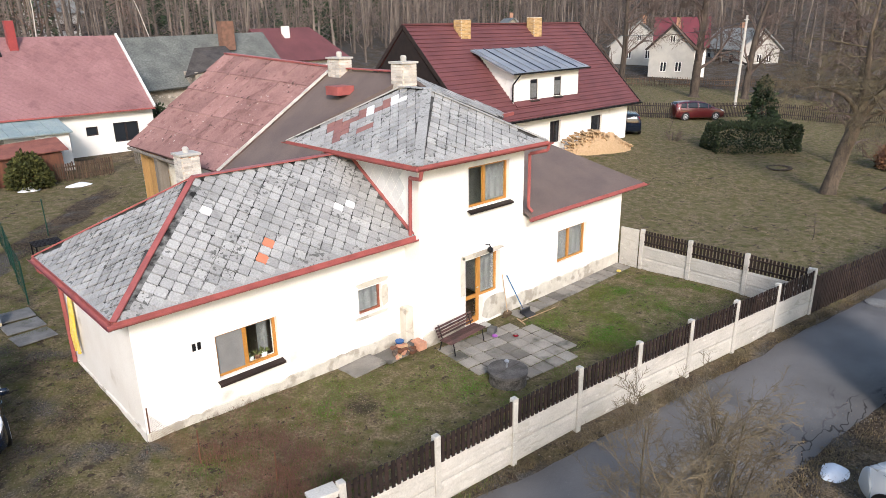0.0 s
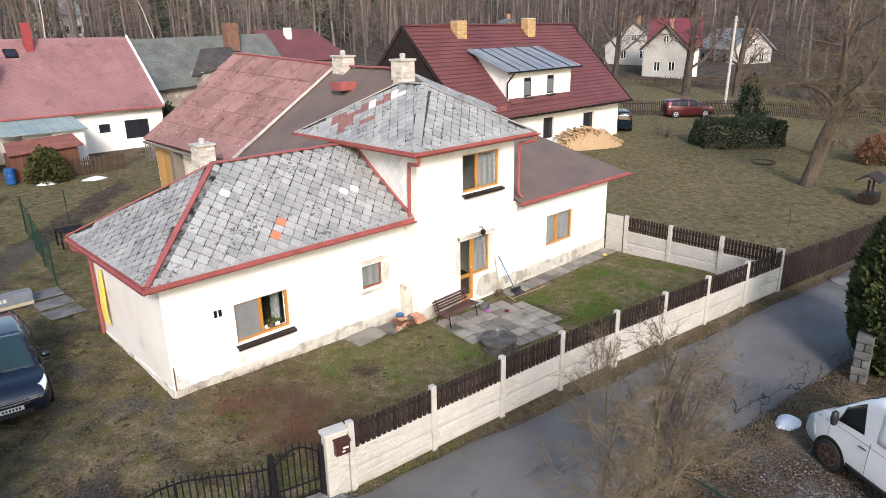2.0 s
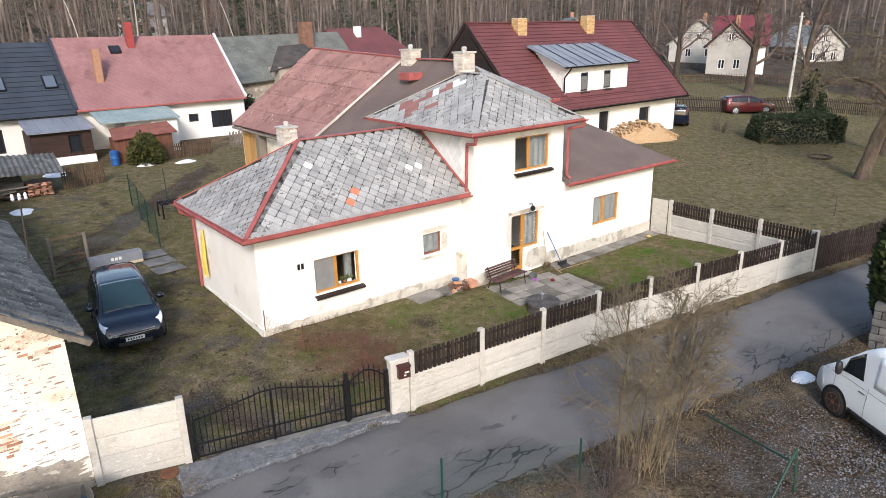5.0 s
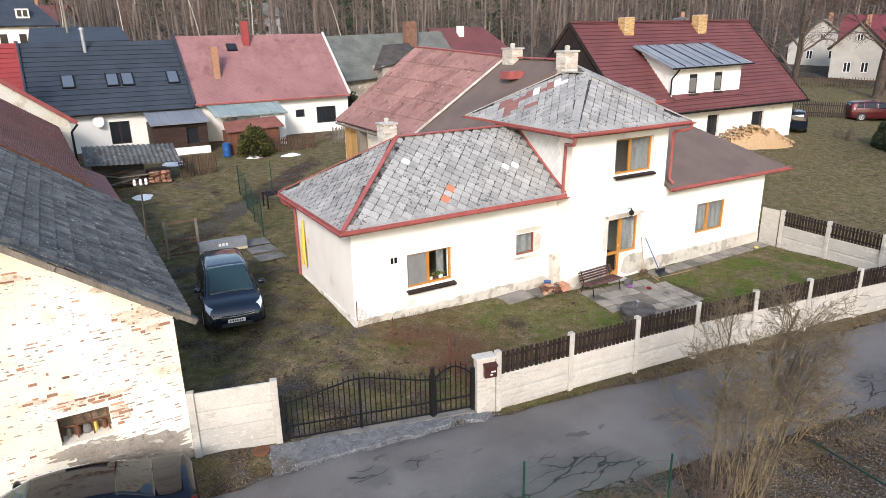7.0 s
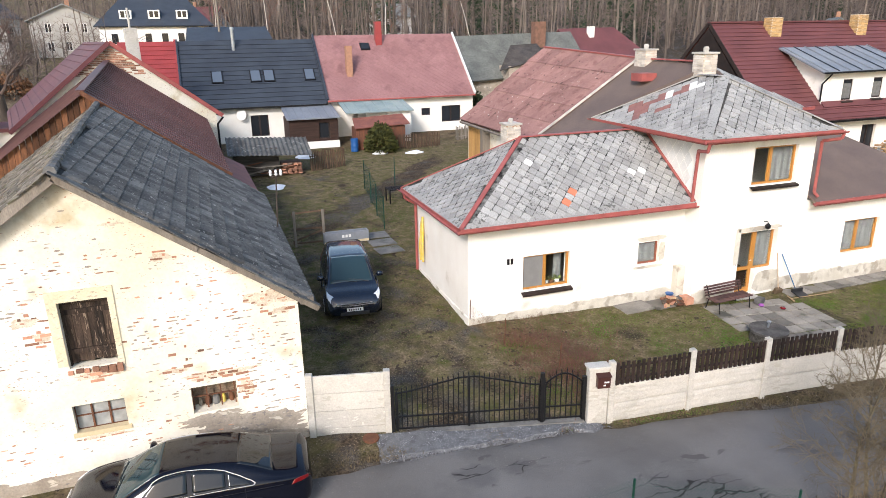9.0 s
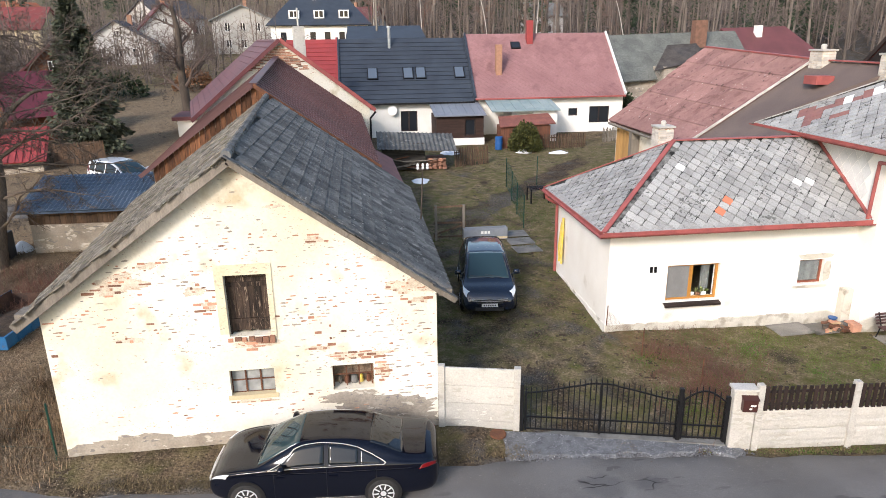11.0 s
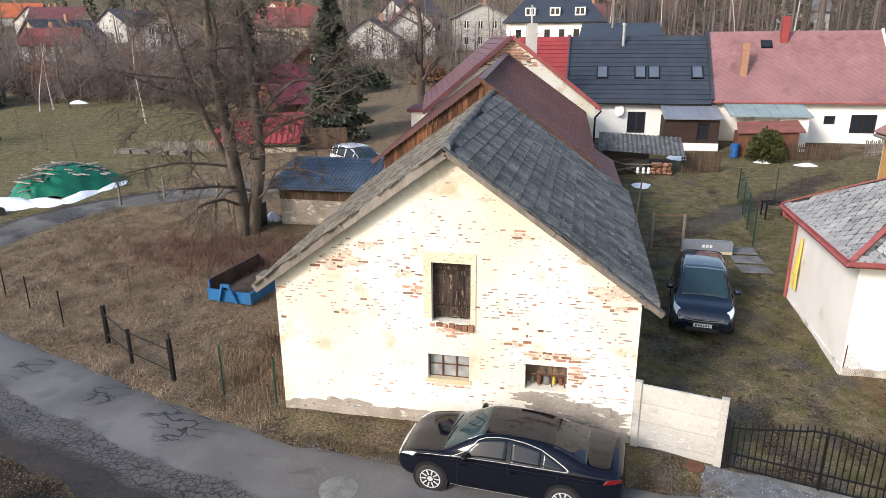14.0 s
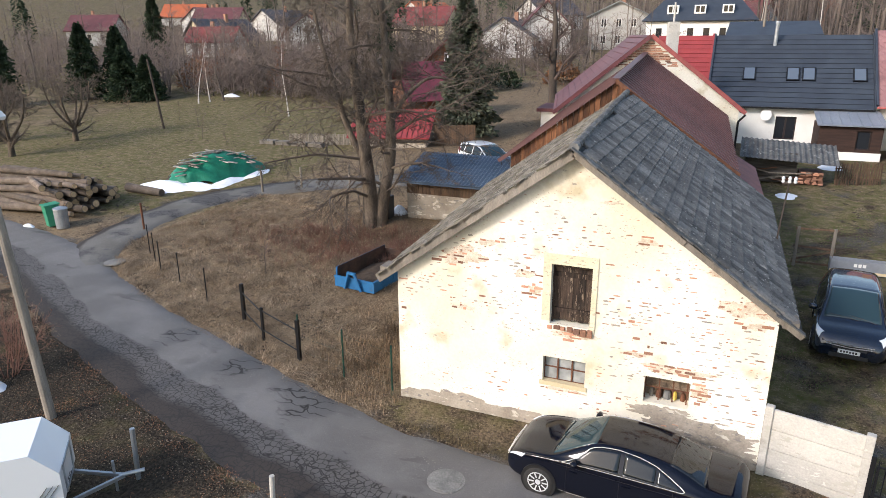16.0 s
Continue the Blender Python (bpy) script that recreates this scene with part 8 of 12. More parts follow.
    def line(self, pts, r, off=0.006, bm_=None, k=8):
        bm_ = bm_ or shape()
        out = []
        for (x0, v0), (x1, v1) in zip(pts, pts[1:]):
            out += [self.out(x0 + (x1 - x0) * i / k, v0 + (v1 - v0) * i / k, off) for i in range(k)]
        out.append(self.out(*pts[-1], off))
        path_tube(bm_, out, r, 6)
        return bm_


GAP = gloss("dark_panel_gap", (0.004, 0.004, 0.005), 0.6)


def car(name, label, at, turn, stations, screen, rear, windows, axles, r, paint, alloy=ALLOY, chrome=True, spokes=10, lamp=None, tail=None, doors=(), mirror=(3.3, 4.3), plate=True, category="car", handle=None, trim=None):
    """screen, rear: x of foot and head of the glass; windows: four (x, v) corners each; doors: x of the panel gaps; lamp, tail: four (x, v) corners."""
    c = thing(name, label, category, at, turn)
    sh = Shell(stations)
    L = sh.L
    hw = max(q[2] for q in stations)
    part("body", sh.body(), paint, c, "", True)
    if screen:
        f0, f1 = screen
        part("windscreen", sh.patch([(f0, 6.2), (f1, 6.2), (f1, 9.8), (f0, 9.8)], 0.005, 12, 14), SCREEN, c, "tinted windscreen", True)
        for k in (0, 1):
            pb_ = sh.line([(f0 + 0.03, 6.6 + 1.0 * k), (f0 - 0.10, 8.2 + 1.3 * k)], 0.009, 0.014)
            part("wiper", pb_, BLACKPLASTIC, c)
    if rear:
        b0, b1 = rear
        part("rear_window", sh.patch([(b0, 6.25), (b1, 6.2), (b1, 9.8), (b0, 9.75)], 0.005, 10, 14), CARGLASS, c, "tinted rear window", True)
    for mir in (False, True):
        def side(q):
            return [(x, 16 - v) for x, v in q] if mir else list(q)
        s = -1 if mir else 1
        for q in windows:
            part("side_window", sh.patch(side(q), 0.004, 10, 6), CARGLASS, c, "dark tinted side window", True)
        if chrome:
            q0, q1 = windows[0], windows[-1]
            loop = trim or [q0[0], q1[1], q1[2], q0[3], q0[0]]
            pb_ = sh.line(side(loop), 0.008, 0.005, k=5 if trim else 12)
            part("window_trim", pb_, CHROME, c, "bright chrome window trim")
            pb_ = sh.line(side([(axles[0] + 0.42, 1.2), (axles[1] - 0.42, 1.2)]), 0.013, 0.006)
            part("sill_trim", pb_, CHROME, c, "chrome sill strip")
        for x in doors:
            part("door_gap", sh.line(side([(x, 1.3), (x, 4.0)]), 0.004, 0.0), GAP, c)
        pb_ = sh.line(side([(stations[1][0] + 0.12, 3.75), (screen[0] if screen else L - 0.4, 3.85)]), 0.004, 0.001)
        part("shoulder_line", pb_, GAP, c)
        for x in (handle or [d - 0.14 for d in doors[:2]]):
            pb_ = sh.line(side([(x + 0.09, 3.6), (x - 0.09, 3.6)]), 0.014, 0.012)
            part("door_handle", pb_, BLACKPLASTIC if paint is WHITEPAINT else paint, c)
        p = sh.at(mirror[0], 16 - mirror[1] if mir else mirror[1])
        mb = shape()
        k = 1.6 if paint is WHITEPAINT else 1.0
        lathe(mb, [(0.03, -0.12 * k), (0.085, -0.09 * k), (0.10, 0.0), (0.085, 0.08 * k), (0.03, 0.11 * k)], 14)
        mi = part("mirror", mb, BLACKPLASTIC if paint is WHITEPAINT else paint, c, "door mirror", True)
        mi.matrix_basis = pose(p.x - 0.02, p.y + s * 0.13, p.z + 0.09, 0 if k > 1 else 90, 0, 0) @ Matrix.Diagonal((0.75, 0.9, 1, 1))
        mb = shape()
        bar(mb, (p.x - 0.02, p.y - s * 0.03, p.z), (p.x - 0.02, p.y + s * 0.10, p.z + 0.06), 0.06, 0.035)
        part("mirror_arm", mb, BLACKPLASTIC, c)
        if lamp:
            part("headlight", sh.patch(side(lamp), 0.006, 8, 5), LAMP, c, "clear headlight", True)
        if tail:
            part("tail_light", sh.patch(side(tail), 0.006, 8, 5), REDLAMP, c, "red tail light", True)
        for x in axles:
            ab = shape()
            lathe(ab, [(r * 1.15, -0.10), (r * 1.15, 0.012)], 28)
            part("wheel_arch", ab, GAP, c).matrix_basis = pose(x - L / 2, s * (hw * 0.992), r * 1.03, -90 * s, 0, 0)
            wheel(c, x - L / 2, s * (hw - 0.088), r, 0.22, alloy, s, spokes)
    bm_ = shape()
    zf = stations[-2][3]
    box(bm_, L / 2 - 0.12, -hw * 0.45, zf - 0.14, L / 2 + 0.008, hw * 0.45, zf - 0.02)
    box(bm_, L / 2 - 0.2, -hw * 0.5, 0.24, L / 2 + 0.004, hw * 0.5, 0.36)
    part("grille", bm_, BLACKPLASTIC, c, "dark grille")
    if paint is not WHITEPAINT:
        bm_ = shape()
        for dz in (0.0, 0.06):
            bar(bm_, (L / 2 + 0.0, -hw * 0.62, zf - dz + 0.02), (L / 2 + 0.04, 0, zf - dz), 0.02, 0.018)
            bar(bm_, (L / 2 + 0.04, 0, zf - dz), (L / 2 + 0.0, hw * 0.62, zf - dz + 0.02), 0.02, 0.018)
        part("grille_trim", bm_, CHROME, c)
    if plate:
        bm_ = shape()
        box(bm_, L / 2 - 0.02, -0.26, 0.385, L / 2 + 0.022, 0.26, 0.495)
        pl = part("number_plate", bm_, WHITEPLASTIC, c, "white number plate with bars")
        bm_ = shape()
        for i in range(6):
            box(bm_, L / 2 + 0.02, -0.20 + 0.07 * i, 0.41, L / 2 + 0.026, -0.16 + 0.07 * i, 0.47)
        part("plate_bars", bm_, BLACKPLASTIC, pl)
    return c


def longer(st, L):
    k = L / st[-1][0]
    return [(q[0] * k, *q[1:]) for q in st]


SALOON = [(0.0, 0.44, 0.52, 0.74, 0.82, 0.42), (0.05, 0.36, 0.69, 0.85, 0.97, 0.54), (0.15, 0.29, 0.80, 0.90, 1.06, 0.65), (0.28, 0.26, 0.855, 0.93, 1.09, 0.70), (0.5, 0.24, 0.89, 0.95, 1.10, 0.72), (0.72, 0.23, 0.905, 0.96, 1.13, 0.72),
          (1.05, 0.22, 0.912, 0.96, 1.25, 0.665), (1.45, 0.21, 0.915, 0.955, 1.375, 0.62), (1.9, 0.20, 0.915, 0.945, 1.44, 0.61), (2.4, 0.20, 0.915, 0.935, 1.46, 0.61), (2.8, 0.20, 0.915, 0.93, 1.43, 0.62),
          (3.2, 0.20, 0.915, 0.92, 1.27, 0.67), (3.55, 0.21, 0.912, 0.91, 1.09, 0.72), (3.75, 0.22, 0.905, 0.90, 0.99, 0.74), (4.1, 0.23, 0.89, 0.87, 0.94, 0.72), (4.45, 0.24, 0.85, 0.80, 0.86, 0.66), (4.65, 0.27, 0.77, 0.70, 0.76, 0.58), (4.74, 0.34, 0.68, 0.60, 0.65, 0.5), (4.77, 0.42, 0.60, 0.52, 0.55, 0.44)]
PEOPLE = [(0.0, 0.42, 0.68, 0.85, 1.25, 0.50), (0.06, 0.32, 0.79, 0.95, 1.44, 0.58), (0.3, 0.25, 0.88, 1.0, 1.60, 0.61), (0.9, 0.22, 0.91, 1.02, 1.66, 0.63), (1.6, 0.21, 0.915, 1.0, 1.68, 0.63), (2.2, 0.20, 0.915, 0.99, 1.66, 0.63), (2.6, 0.20, 0.915, 0.98, 1.57, 0.64),
          (3.1, 0.20, 0.912, 0.97, 1.35, 0.69), (3.5, 0.21, 0.905, 0.95, 1.13, 0.74), (3.75, 0.22, 0.895, 0.93, 1.01, 0.75), (4.05, 0.22, 0.885, 0.88, 0.95, 0.72), (4.28, 0.23, 0.85, 0.78, 0.86, 0.66), (4.42, 0.27, 0.78, 0.64, 0.71, 0.57), (4.47, 0.36, 0.70, 0.53, 0.58, 0.48)]
VAN = [(0.0, 0.5, 0.90, 1.1, 2.1, 0.80), (0.05, 0.4, 0.97, 1.22, 2.22, 0.85), (0.3, 0.32, 1.0, 1.25, 2.27, 0.88), (1.5, 0.3, 1.02, 1.25, 2.30, 0.89), (3.0, 0.3, 1.02, 1.25, 2.30, 0.89), (3.5, 0.3, 1.02, 1.25, 2.28, 0.87), (3.8, 0.3, 1.01, 1.24, 2.16, 0.85), (4.3, 0.3, 1.0, 1.22, 1.76, 0.85),
       (4.75, 0.3, 0.985, 1.16, 1.37, 0.84), (5.0, 0.31, 0.95, 1.05, 1.18, 0.78), (5.2, 0.33, 0.89, 0.92, 1.02, 0.70), (5.34, 0.36, 0.81, 0.76, 0.86, 0.62), (5.4, 0.42, 0.72, 0.64, 0.70, 0.52)]
SALOON_GLASS = [[(3.42, 4.25), (2.36, 4.25), (2.36, 5.85), (2.95, 5.72)], [(2.27, 4.25), (1.66, 4.25), (1.66, 5.55), (2.27, 5.83)], [(1.62, 4.25), (1.18, 4.25), (1.24, 4.75), (1.62, 5.5)]]
SALOON_TRIM = [(3.50, 4.15), (1.14, 4.15), (1.10, 4.35), (1.18, 4.75), (1.38, 5.2), (1.66, 5.62), (2.0, 5.84), (2.4, 5.93), (2.75, 5.9), (2.97, 5.78), (3.2, 5.1), (3.50, 4.15)]
PEOPLE_GLASS = [[(3.35, 4.25), (2.95, 4.25), (2.95, 5.8), (3.25, 5.8)], [(2.88, 4.25), (2.0, 4.25), (2.0, 5.8), (2.88, 5.8)], [(1.92, 4.25), (1.05, 4.25), (1.05, 5.8), (1.92, 5.8)], [(0.97, 4.25), (0.42, 4.45), (0.5, 5.6), (0.97, 5.8)]]
LAMPS = [(4.68, 4.1), (4.36, 3.75), (4.28, 4.15), (4.63, 4.9)]
TAILS = [(0.03, 5.2), (0.52, 3.7), (0.42, 4.6), (0.06, 6.3)]
car("car", "black saloon car with chrome trim parked by the barn", (-8.27, -5.435, -0.53), 175.5, SALOON, (3.72, 2.86), (0.76, 1.42), SALOON_GLASS, (1.17, 3.96), 0.335, BLACKPAINT, spokes=10, lamp=LAMPS, tail=[(0.04, 3.9), (0.42, 3.65), (0.36, 3.95), (0.05, 4.6)], doors=(3.38, 2.31, 1.3), mirror=(3.22, 4.2), trim=SALOON_TRIM)
PL = [(4.40, 4.3), (4.14, 3.75), (3.88, 4.7), (4.26, 6.15)]
car("car", "dark navy family car parked in the courtyard", (-3.095, 3.43, gz(-3.08, 3.55) - 0.02), -97, PEOPLE, (3.56, 2.36), (0.08, 0.3), PEOPLE_GLASS, (0.85, 3.58), 0.33, NAVYPAINT, chrome=False, lamp=PL, tail=TAILS, doors=(3.15, 1.96, 0.95), mirror=(3.1, 4.3)).scale = (0.95, 1.0, 0.97)
for lab_, p_, a_, L_, pt_ in (("wine red family car on the road beyond the lawn", (55.5, 13.9), -38, 4.7, WINEPAINT), ("dark blue estate car beside the red-roofed house", (44.6, 14.6), 40, 4.5, NAVYPAINT),
                              ("silver off-road car behind the blue-roofed shed", (-19.8, 18.7), -38, 4.1, gloss("silver_paint", (0.62, 0.64, 0.66), 0.3, 0.1, 0.4))):
    k_ = L_ / 4.47
    car("car", lab_, (*p_, gz(*p_)), a_, longer(PEOPLE, L_), (3.74 * k_, 2.4 * k_), (0.08, 0.3), [[(x * k_, v_) for x, v_ in q] for q in PEOPLE_GLASS], (0.85 * k_, 3.58 * k_), 0.34, pt_, chrome=False, lamp=[(x * k_, v_) for x, v_ in PL], tail=TAILS, doors=(3.15 * k_, 1.96 * k_), mirror=(3.1 * k_, 4.3))

vat = Vector((9.65, -12.76, 0))
vd = Vector((0.5, 0.87, 0))
vs_ = Vector((-0.87, 0.5, 0))
vc = vat - vd * 1.75 - vs_ * 0.92
van = car("van", "white delivery van with rusty steel wheels on gravel", (vc.x, vc.y, gz(vc.x, vc.y)), math.degrees(math.atan2(vd.y, vd.x)), VAN, (4.74, 3.74), None, [[(4.42, 4.2), (3.72, 4.2), (3.85, 5.75), (4.30, 5.7)]], (1.0, 4.45), 0.365, WHITEPAINT, RUST, chrome=False, spokes=6,
          lamp=[(5.28, 4.6), (4.9, 3.9), (4.72, 5.0), (5.15, 6.3)], tail=[(0.02, 3.0), (0.12, 3.0), (0.12, 5.6), (0.02, 5.6)], doors=(4.58, 3.52, 2.2), mirror=(4.42, 4.25), plate=False, category="van", handle=(3.68,))
vsh = Shell(VAN)
for mir in (0, 1):
    def fl(q):
        return [(x, 16 - v) if mir else (x, v) for x, v in q]
    part("rubbing_strip", vsh.patch(fl([(4.0, 1.75), (0.2, 1.75), (0.2, 2.3), (4.0, 2.3)]), 0.012, 12, 3), BLACKPLASTIC, van, "black rubbing strip", True)
    for x0, x1 in ((3.4, 2.35), (2.2, 1.2), (1.1, 0.2)):
        part("side_panel", vsh.patch(fl([(x0, 4.2), (x1, 4.2), (x1, 5.7), (x0, 5.7)]), 0.008, 10, 5), WHITEPAINT, van, "white pressed side panel", True)
part("bumper", vsh.patch([(5.40, 2.0), (4.92, 0.9), (4.92, 2.9), (5.36, 5.5)], 0.02, 10, 6), gloss("grey_bumper", (0.35, 0.38, 0.40), 0.5), van, "grey plastic bumper", True)
part("bumper", vsh.patch([(5.40, 14.0), (4.92, 15.1), (4.92, 13.1), (5.36, 10.5)], 0.02, 10, 6), bpy.data.materials["grey_bumper"], van, "grey plastic bumper", True)
for x in (0.6, 1.3, 2.0, 2.7):
    part("roof_rib", vsh.line([(x, 6.6), (x, 9.4)], 0.02, 0.0), WHITEPAINT, van)

tl = thing("box_trailer", "white box trailer with a galvanised drawbar", "trailer", (-19.7, -10.95, gz(-19.7, -10.95)), 44)
pb = shape()
prof = [(-1.4, 0.45), (1.05, 0.45), (1.2, 0.6), (1.2, 1.25), (0.75, 1.75), (-1.4, 1.75)]
slab(pb, [(x, -0.75, z) for x, z in prof], 0.001)
for a, b in ((-0.75, 0.75),):
    fr = [pb.verts.new((x, a, z)) for x, z in prof]
    bk = [pb.verts.new((x, b, z)) for x, z in prof]
    pb.faces.new(fr)
    pb.faces.new(bk[::-1])
    for i in range(6):
        pb.faces.new((fr[i], fr[(i + 1) % 6], bk[(i + 1) % 6], bk[i]))
part("body", pb, WHITEPAINT, tl, "white trailer box")
pb = shape()
for q in ((1.2, -0.45, 0.62, 1.225, -0.40, 1.24), (1.2, 0.40, 0.62, 1.225, 0.45, 1.24), (1.2, -0.45, 0.60, 1.225, 0.45, 0.65), (1.2, -0.45, 1.20, 1.225, 0.45, 1.25)):
    box(pb, *q)
part("door_frame", pb, STEEL, tl, "grey door frame")
pb = shape()
bar(pb, (1.1, -0.6, 0.42), (2.2, 0.0, 0.42), 0.06, 0.08)
bar(pb, (1.1, 0.6, 0.42), (2.2, 0.0, 0.42), 0.06, 0.08)
tube(pb, (2.1, 0, 0.44), (2.6, 0, 0.46), 0.045)
tube(pb, (2.0, 0.12, 0.0), (2.0, 0.12, 0.75), 0.03)
part("drawbar", pb, STEEL, tl, "galvanised drawbar")
pb = shape()
for i in range(3):
    bar(pb, (0.75 + 0.1 * i, -0.756, 0.75), (0.95 + 0.1 * i, -0.756, 1.0), 0.004, 0.05, up=(0, 1, 0))
box(pb, 1.226, -0.3, 0.7, 1.23, 0.1, 0.74)
box(pb, 1.226, -0.3, 0.78, 1.23, 0.0, 0.81)
part("stripes", pb, BLACKPLASTIC, tl, "dark decorative stripes")
for s in (-1, 1):
    wheel(tl, -0.2, s * 0.82, 0.29, 0.17, STEEL, s, 6)

# ---- left side: field, skip, posts, logs ----
RUSTIRON = mat("dark_rusty_iron", (0.075, 0.042, 0.030), (0.035, 0.024, 0.020), 2.5, 30, vary=0.4, bump=0.4)


def mound(w, d, h, seed, n=30, rr_=9):
    v_, f_ = [], []
    for j in range(rr_ + 1):
        for i in range(n):
            a = 2 * math.pi * i / n
            k = (1 - j / rr_)
            x, y = w / 2 * k * math.cos(a), d / 2 * k * math.sin(a)
            z = h * (1 - k ** 2.2) * (1 + 0.35 * noise.noise((x * 1.2 + seed, y * 1.2, seed))) + 0.05 * noise.noise((x * 4, y * 4, seed))
            v_.append((x, y, max(-0.1, z) - (0.1 if j == 0 else 0)))
    for j in range(rr_):
        for i in range(n):
            a, b = j * n + i, j * n + (i + 1) % n
            f_.append((a, b, b + n, a + n))
    return v_, f_


sk = thing("skip", "open blue steel skip with rusty inside on dry grass", "skip", (-18.62, 3.1, gz(-18.6, 3.1)), 83)
pb = shape()
for q in ((-1.5, -0.8, 0.0, 1.5, 0.8, 0.05), (-1.55, -0.85, 0, 1.55, -0.8, 0.42), (-1.55, 0.8, 0, 1.55, 0.85, 0.72), (1.5, -0.8, 0, 1.55, 0.8, 0.6)):
    box(pb, *q)
for x in (-1.0, -0.3, 0.4, 1.1):
    box(pb, x - 0.03, -0.88, 0.02, x + 0.03, -0.85, 0.40)
box(pb, -1.55, -0.89, 0.37, 1.55, -0.85, 0.43)
part("body", pb, BLUEPAINT, sk, "chipped blue steel tub")
pb = shape()
for q in ((-1.5, 0.785, 0.05, 1.5, 0.797, 0.74), (1.485, -0.79, 0.05, 1.497, 0.78, 0.62), (-1.5, -0.797, 0.05, 1.48, -0.785, 0.41)):
    box(pb, *q)
part("lining", pb, RUSTIRON, sk, "dark rusty steel inside")
pb = shape()
box(pb, -1.6, -0.88, 0.0, -1.55, 0.88, 0.42)
box(pb, -1.63, -0.88, 0.36, -1.6, 0.88, 0.43)
part("front", pb, BLUEPAINT, sk, "blue front wall")
pb = shape()
for s in (-0.36, 0.36):
    bar(pb, (-1.68, s, 0.02), (-1.74, s * 0.35, 0.66), 0.09, 0.09)
bar(pb, (-1.74, -0.18, 0.66), (-1.74, 0.18, 0.66), 0.09, 0.09)
part("lifting_hook", pb, BLUEPAINT, sk, "A-shaped blue lifting bracket")
ld = [(x, y, z + 0.10) for x, y, z in (lambda q: q[0])(mound(3.3, 1.9, 0.28, 11))]
ld = [(max(-1.47, min(1.46, x)), max(-0.77, min(0.77, y)), z) for x, y, z in ld]
raw("load", ld, mound(3.3, 1.9, 0.28, 11)[1], HEAP, sk)

stake_fence("post_fence", "row of thin dark posts with wire along the lane", [(-29.3, 2.2), (-28.3, 1.5), (-27.3, 0.8), (-25.6, 0.05), (-23.5, -0.85)], BLACKMETAL, 1.25, wires=3, r=0.022)
stake_fence("post_fence", "green posts with wire beside the barn", [(-17.9, -3.25), (-16.2, -3.6), (-14.5, -3.95)], GREENMETAL, 1.45, wires=3, r=0.025)
bg = thing("field_gate", "black tubular steel field gate standing open", "gate")
for i, (x, y) in enumerate(((-21.2, -1.66), (-19.7, -2.6), (-17.9, -3.28))):
    pb = shape()
    w = 0.05 if i != 1 else 0.035
    box(pb, x - w, y - w, gz(x, y) - 0.2, x + w, y + w, gz(x, y) + (1.3 if i != 1 else 1.1))
    part("post", pb, BLACKMETAL, bg)
for (x0, y0), (x1, y1) in (((-21.2, -1.66), (-19.7, -2.6)), ((-19.7, -2.6), (-17.9, -3.28))):
    for z in (0.3, 0.95):
        pb = shape()
        tube(pb, (x0, y0, gz(x0, y0) + z + 0.05), (x1, y1, gz(x1, y1) + z), 0.022)
        part("rail", pb, BLACKMETAL, bg)
stake_fence("post_fence", "leaning wooden posts with wire along the track", [(-30.2, 11.2), (-28.6, 12.6), (-26.2, 13.8), (-23.8, 13.0)], GREYWOOD, 1.2, wires=2, r=0.06)
rp = shape()
tube(rp, (0, 0, -0.1), (0, 0, 1.3), 0.05)
solid("red_post", rp, RUST, "rusty post with a red top beside the lane", "post", (-31.9, 4.4, gz(-31.9, 4.4)))
lg = thing("log_pile", "large pile of felled tree trunks by the lane", "logs", (-40.2, 6.2, gz(-40, 6)), 0)
for i in range(62):
    lay = i // 15
    back = -1.9 + 3.8 * (i % 15) / 14 + rng.uniform(-0.12, 0.12)
    back *= 1 - 0.2 * lay
    r = rng.uniform(0.14, 0.25)
    z = 0.2 + 0.38 * lay + rng.uniform(0, 0.08)
    a = rng.gauss(-0.12, 0.13)
    d = Vector((math.cos(a), math.sin(a), rng.uniform(-0.04, 0.04))) * rng.uniform(2.2, 3.6)
    p = Vector((rng.uniform(-1.2, 1.0), back, z))
    pb = shape()
    tube(pb, p - d, p + d, r, r * 0.85, 10)
    lo_ = part("log", pb, LOG, lg)
    for sg, rr in ((1, 0.72), (-1, 0.85)):
        pb = shape()
        e = d.normalized() * sg
        tube(pb, p + d * sg, p + d * sg + e * 0.012, r * rr, r * rr, 10)
        part("cut_end", pb, LOGEND, lo_)
pb = shape()
tube(pb, (-38, 9.2, gz(-38, 9) + 0.25), (-35.2, 8.9, gz(-35, 9) + 0.22), 0.26, 0.2, 12)
solid("log", pb, LOG, "single long trunk lying beside the pile", "log")
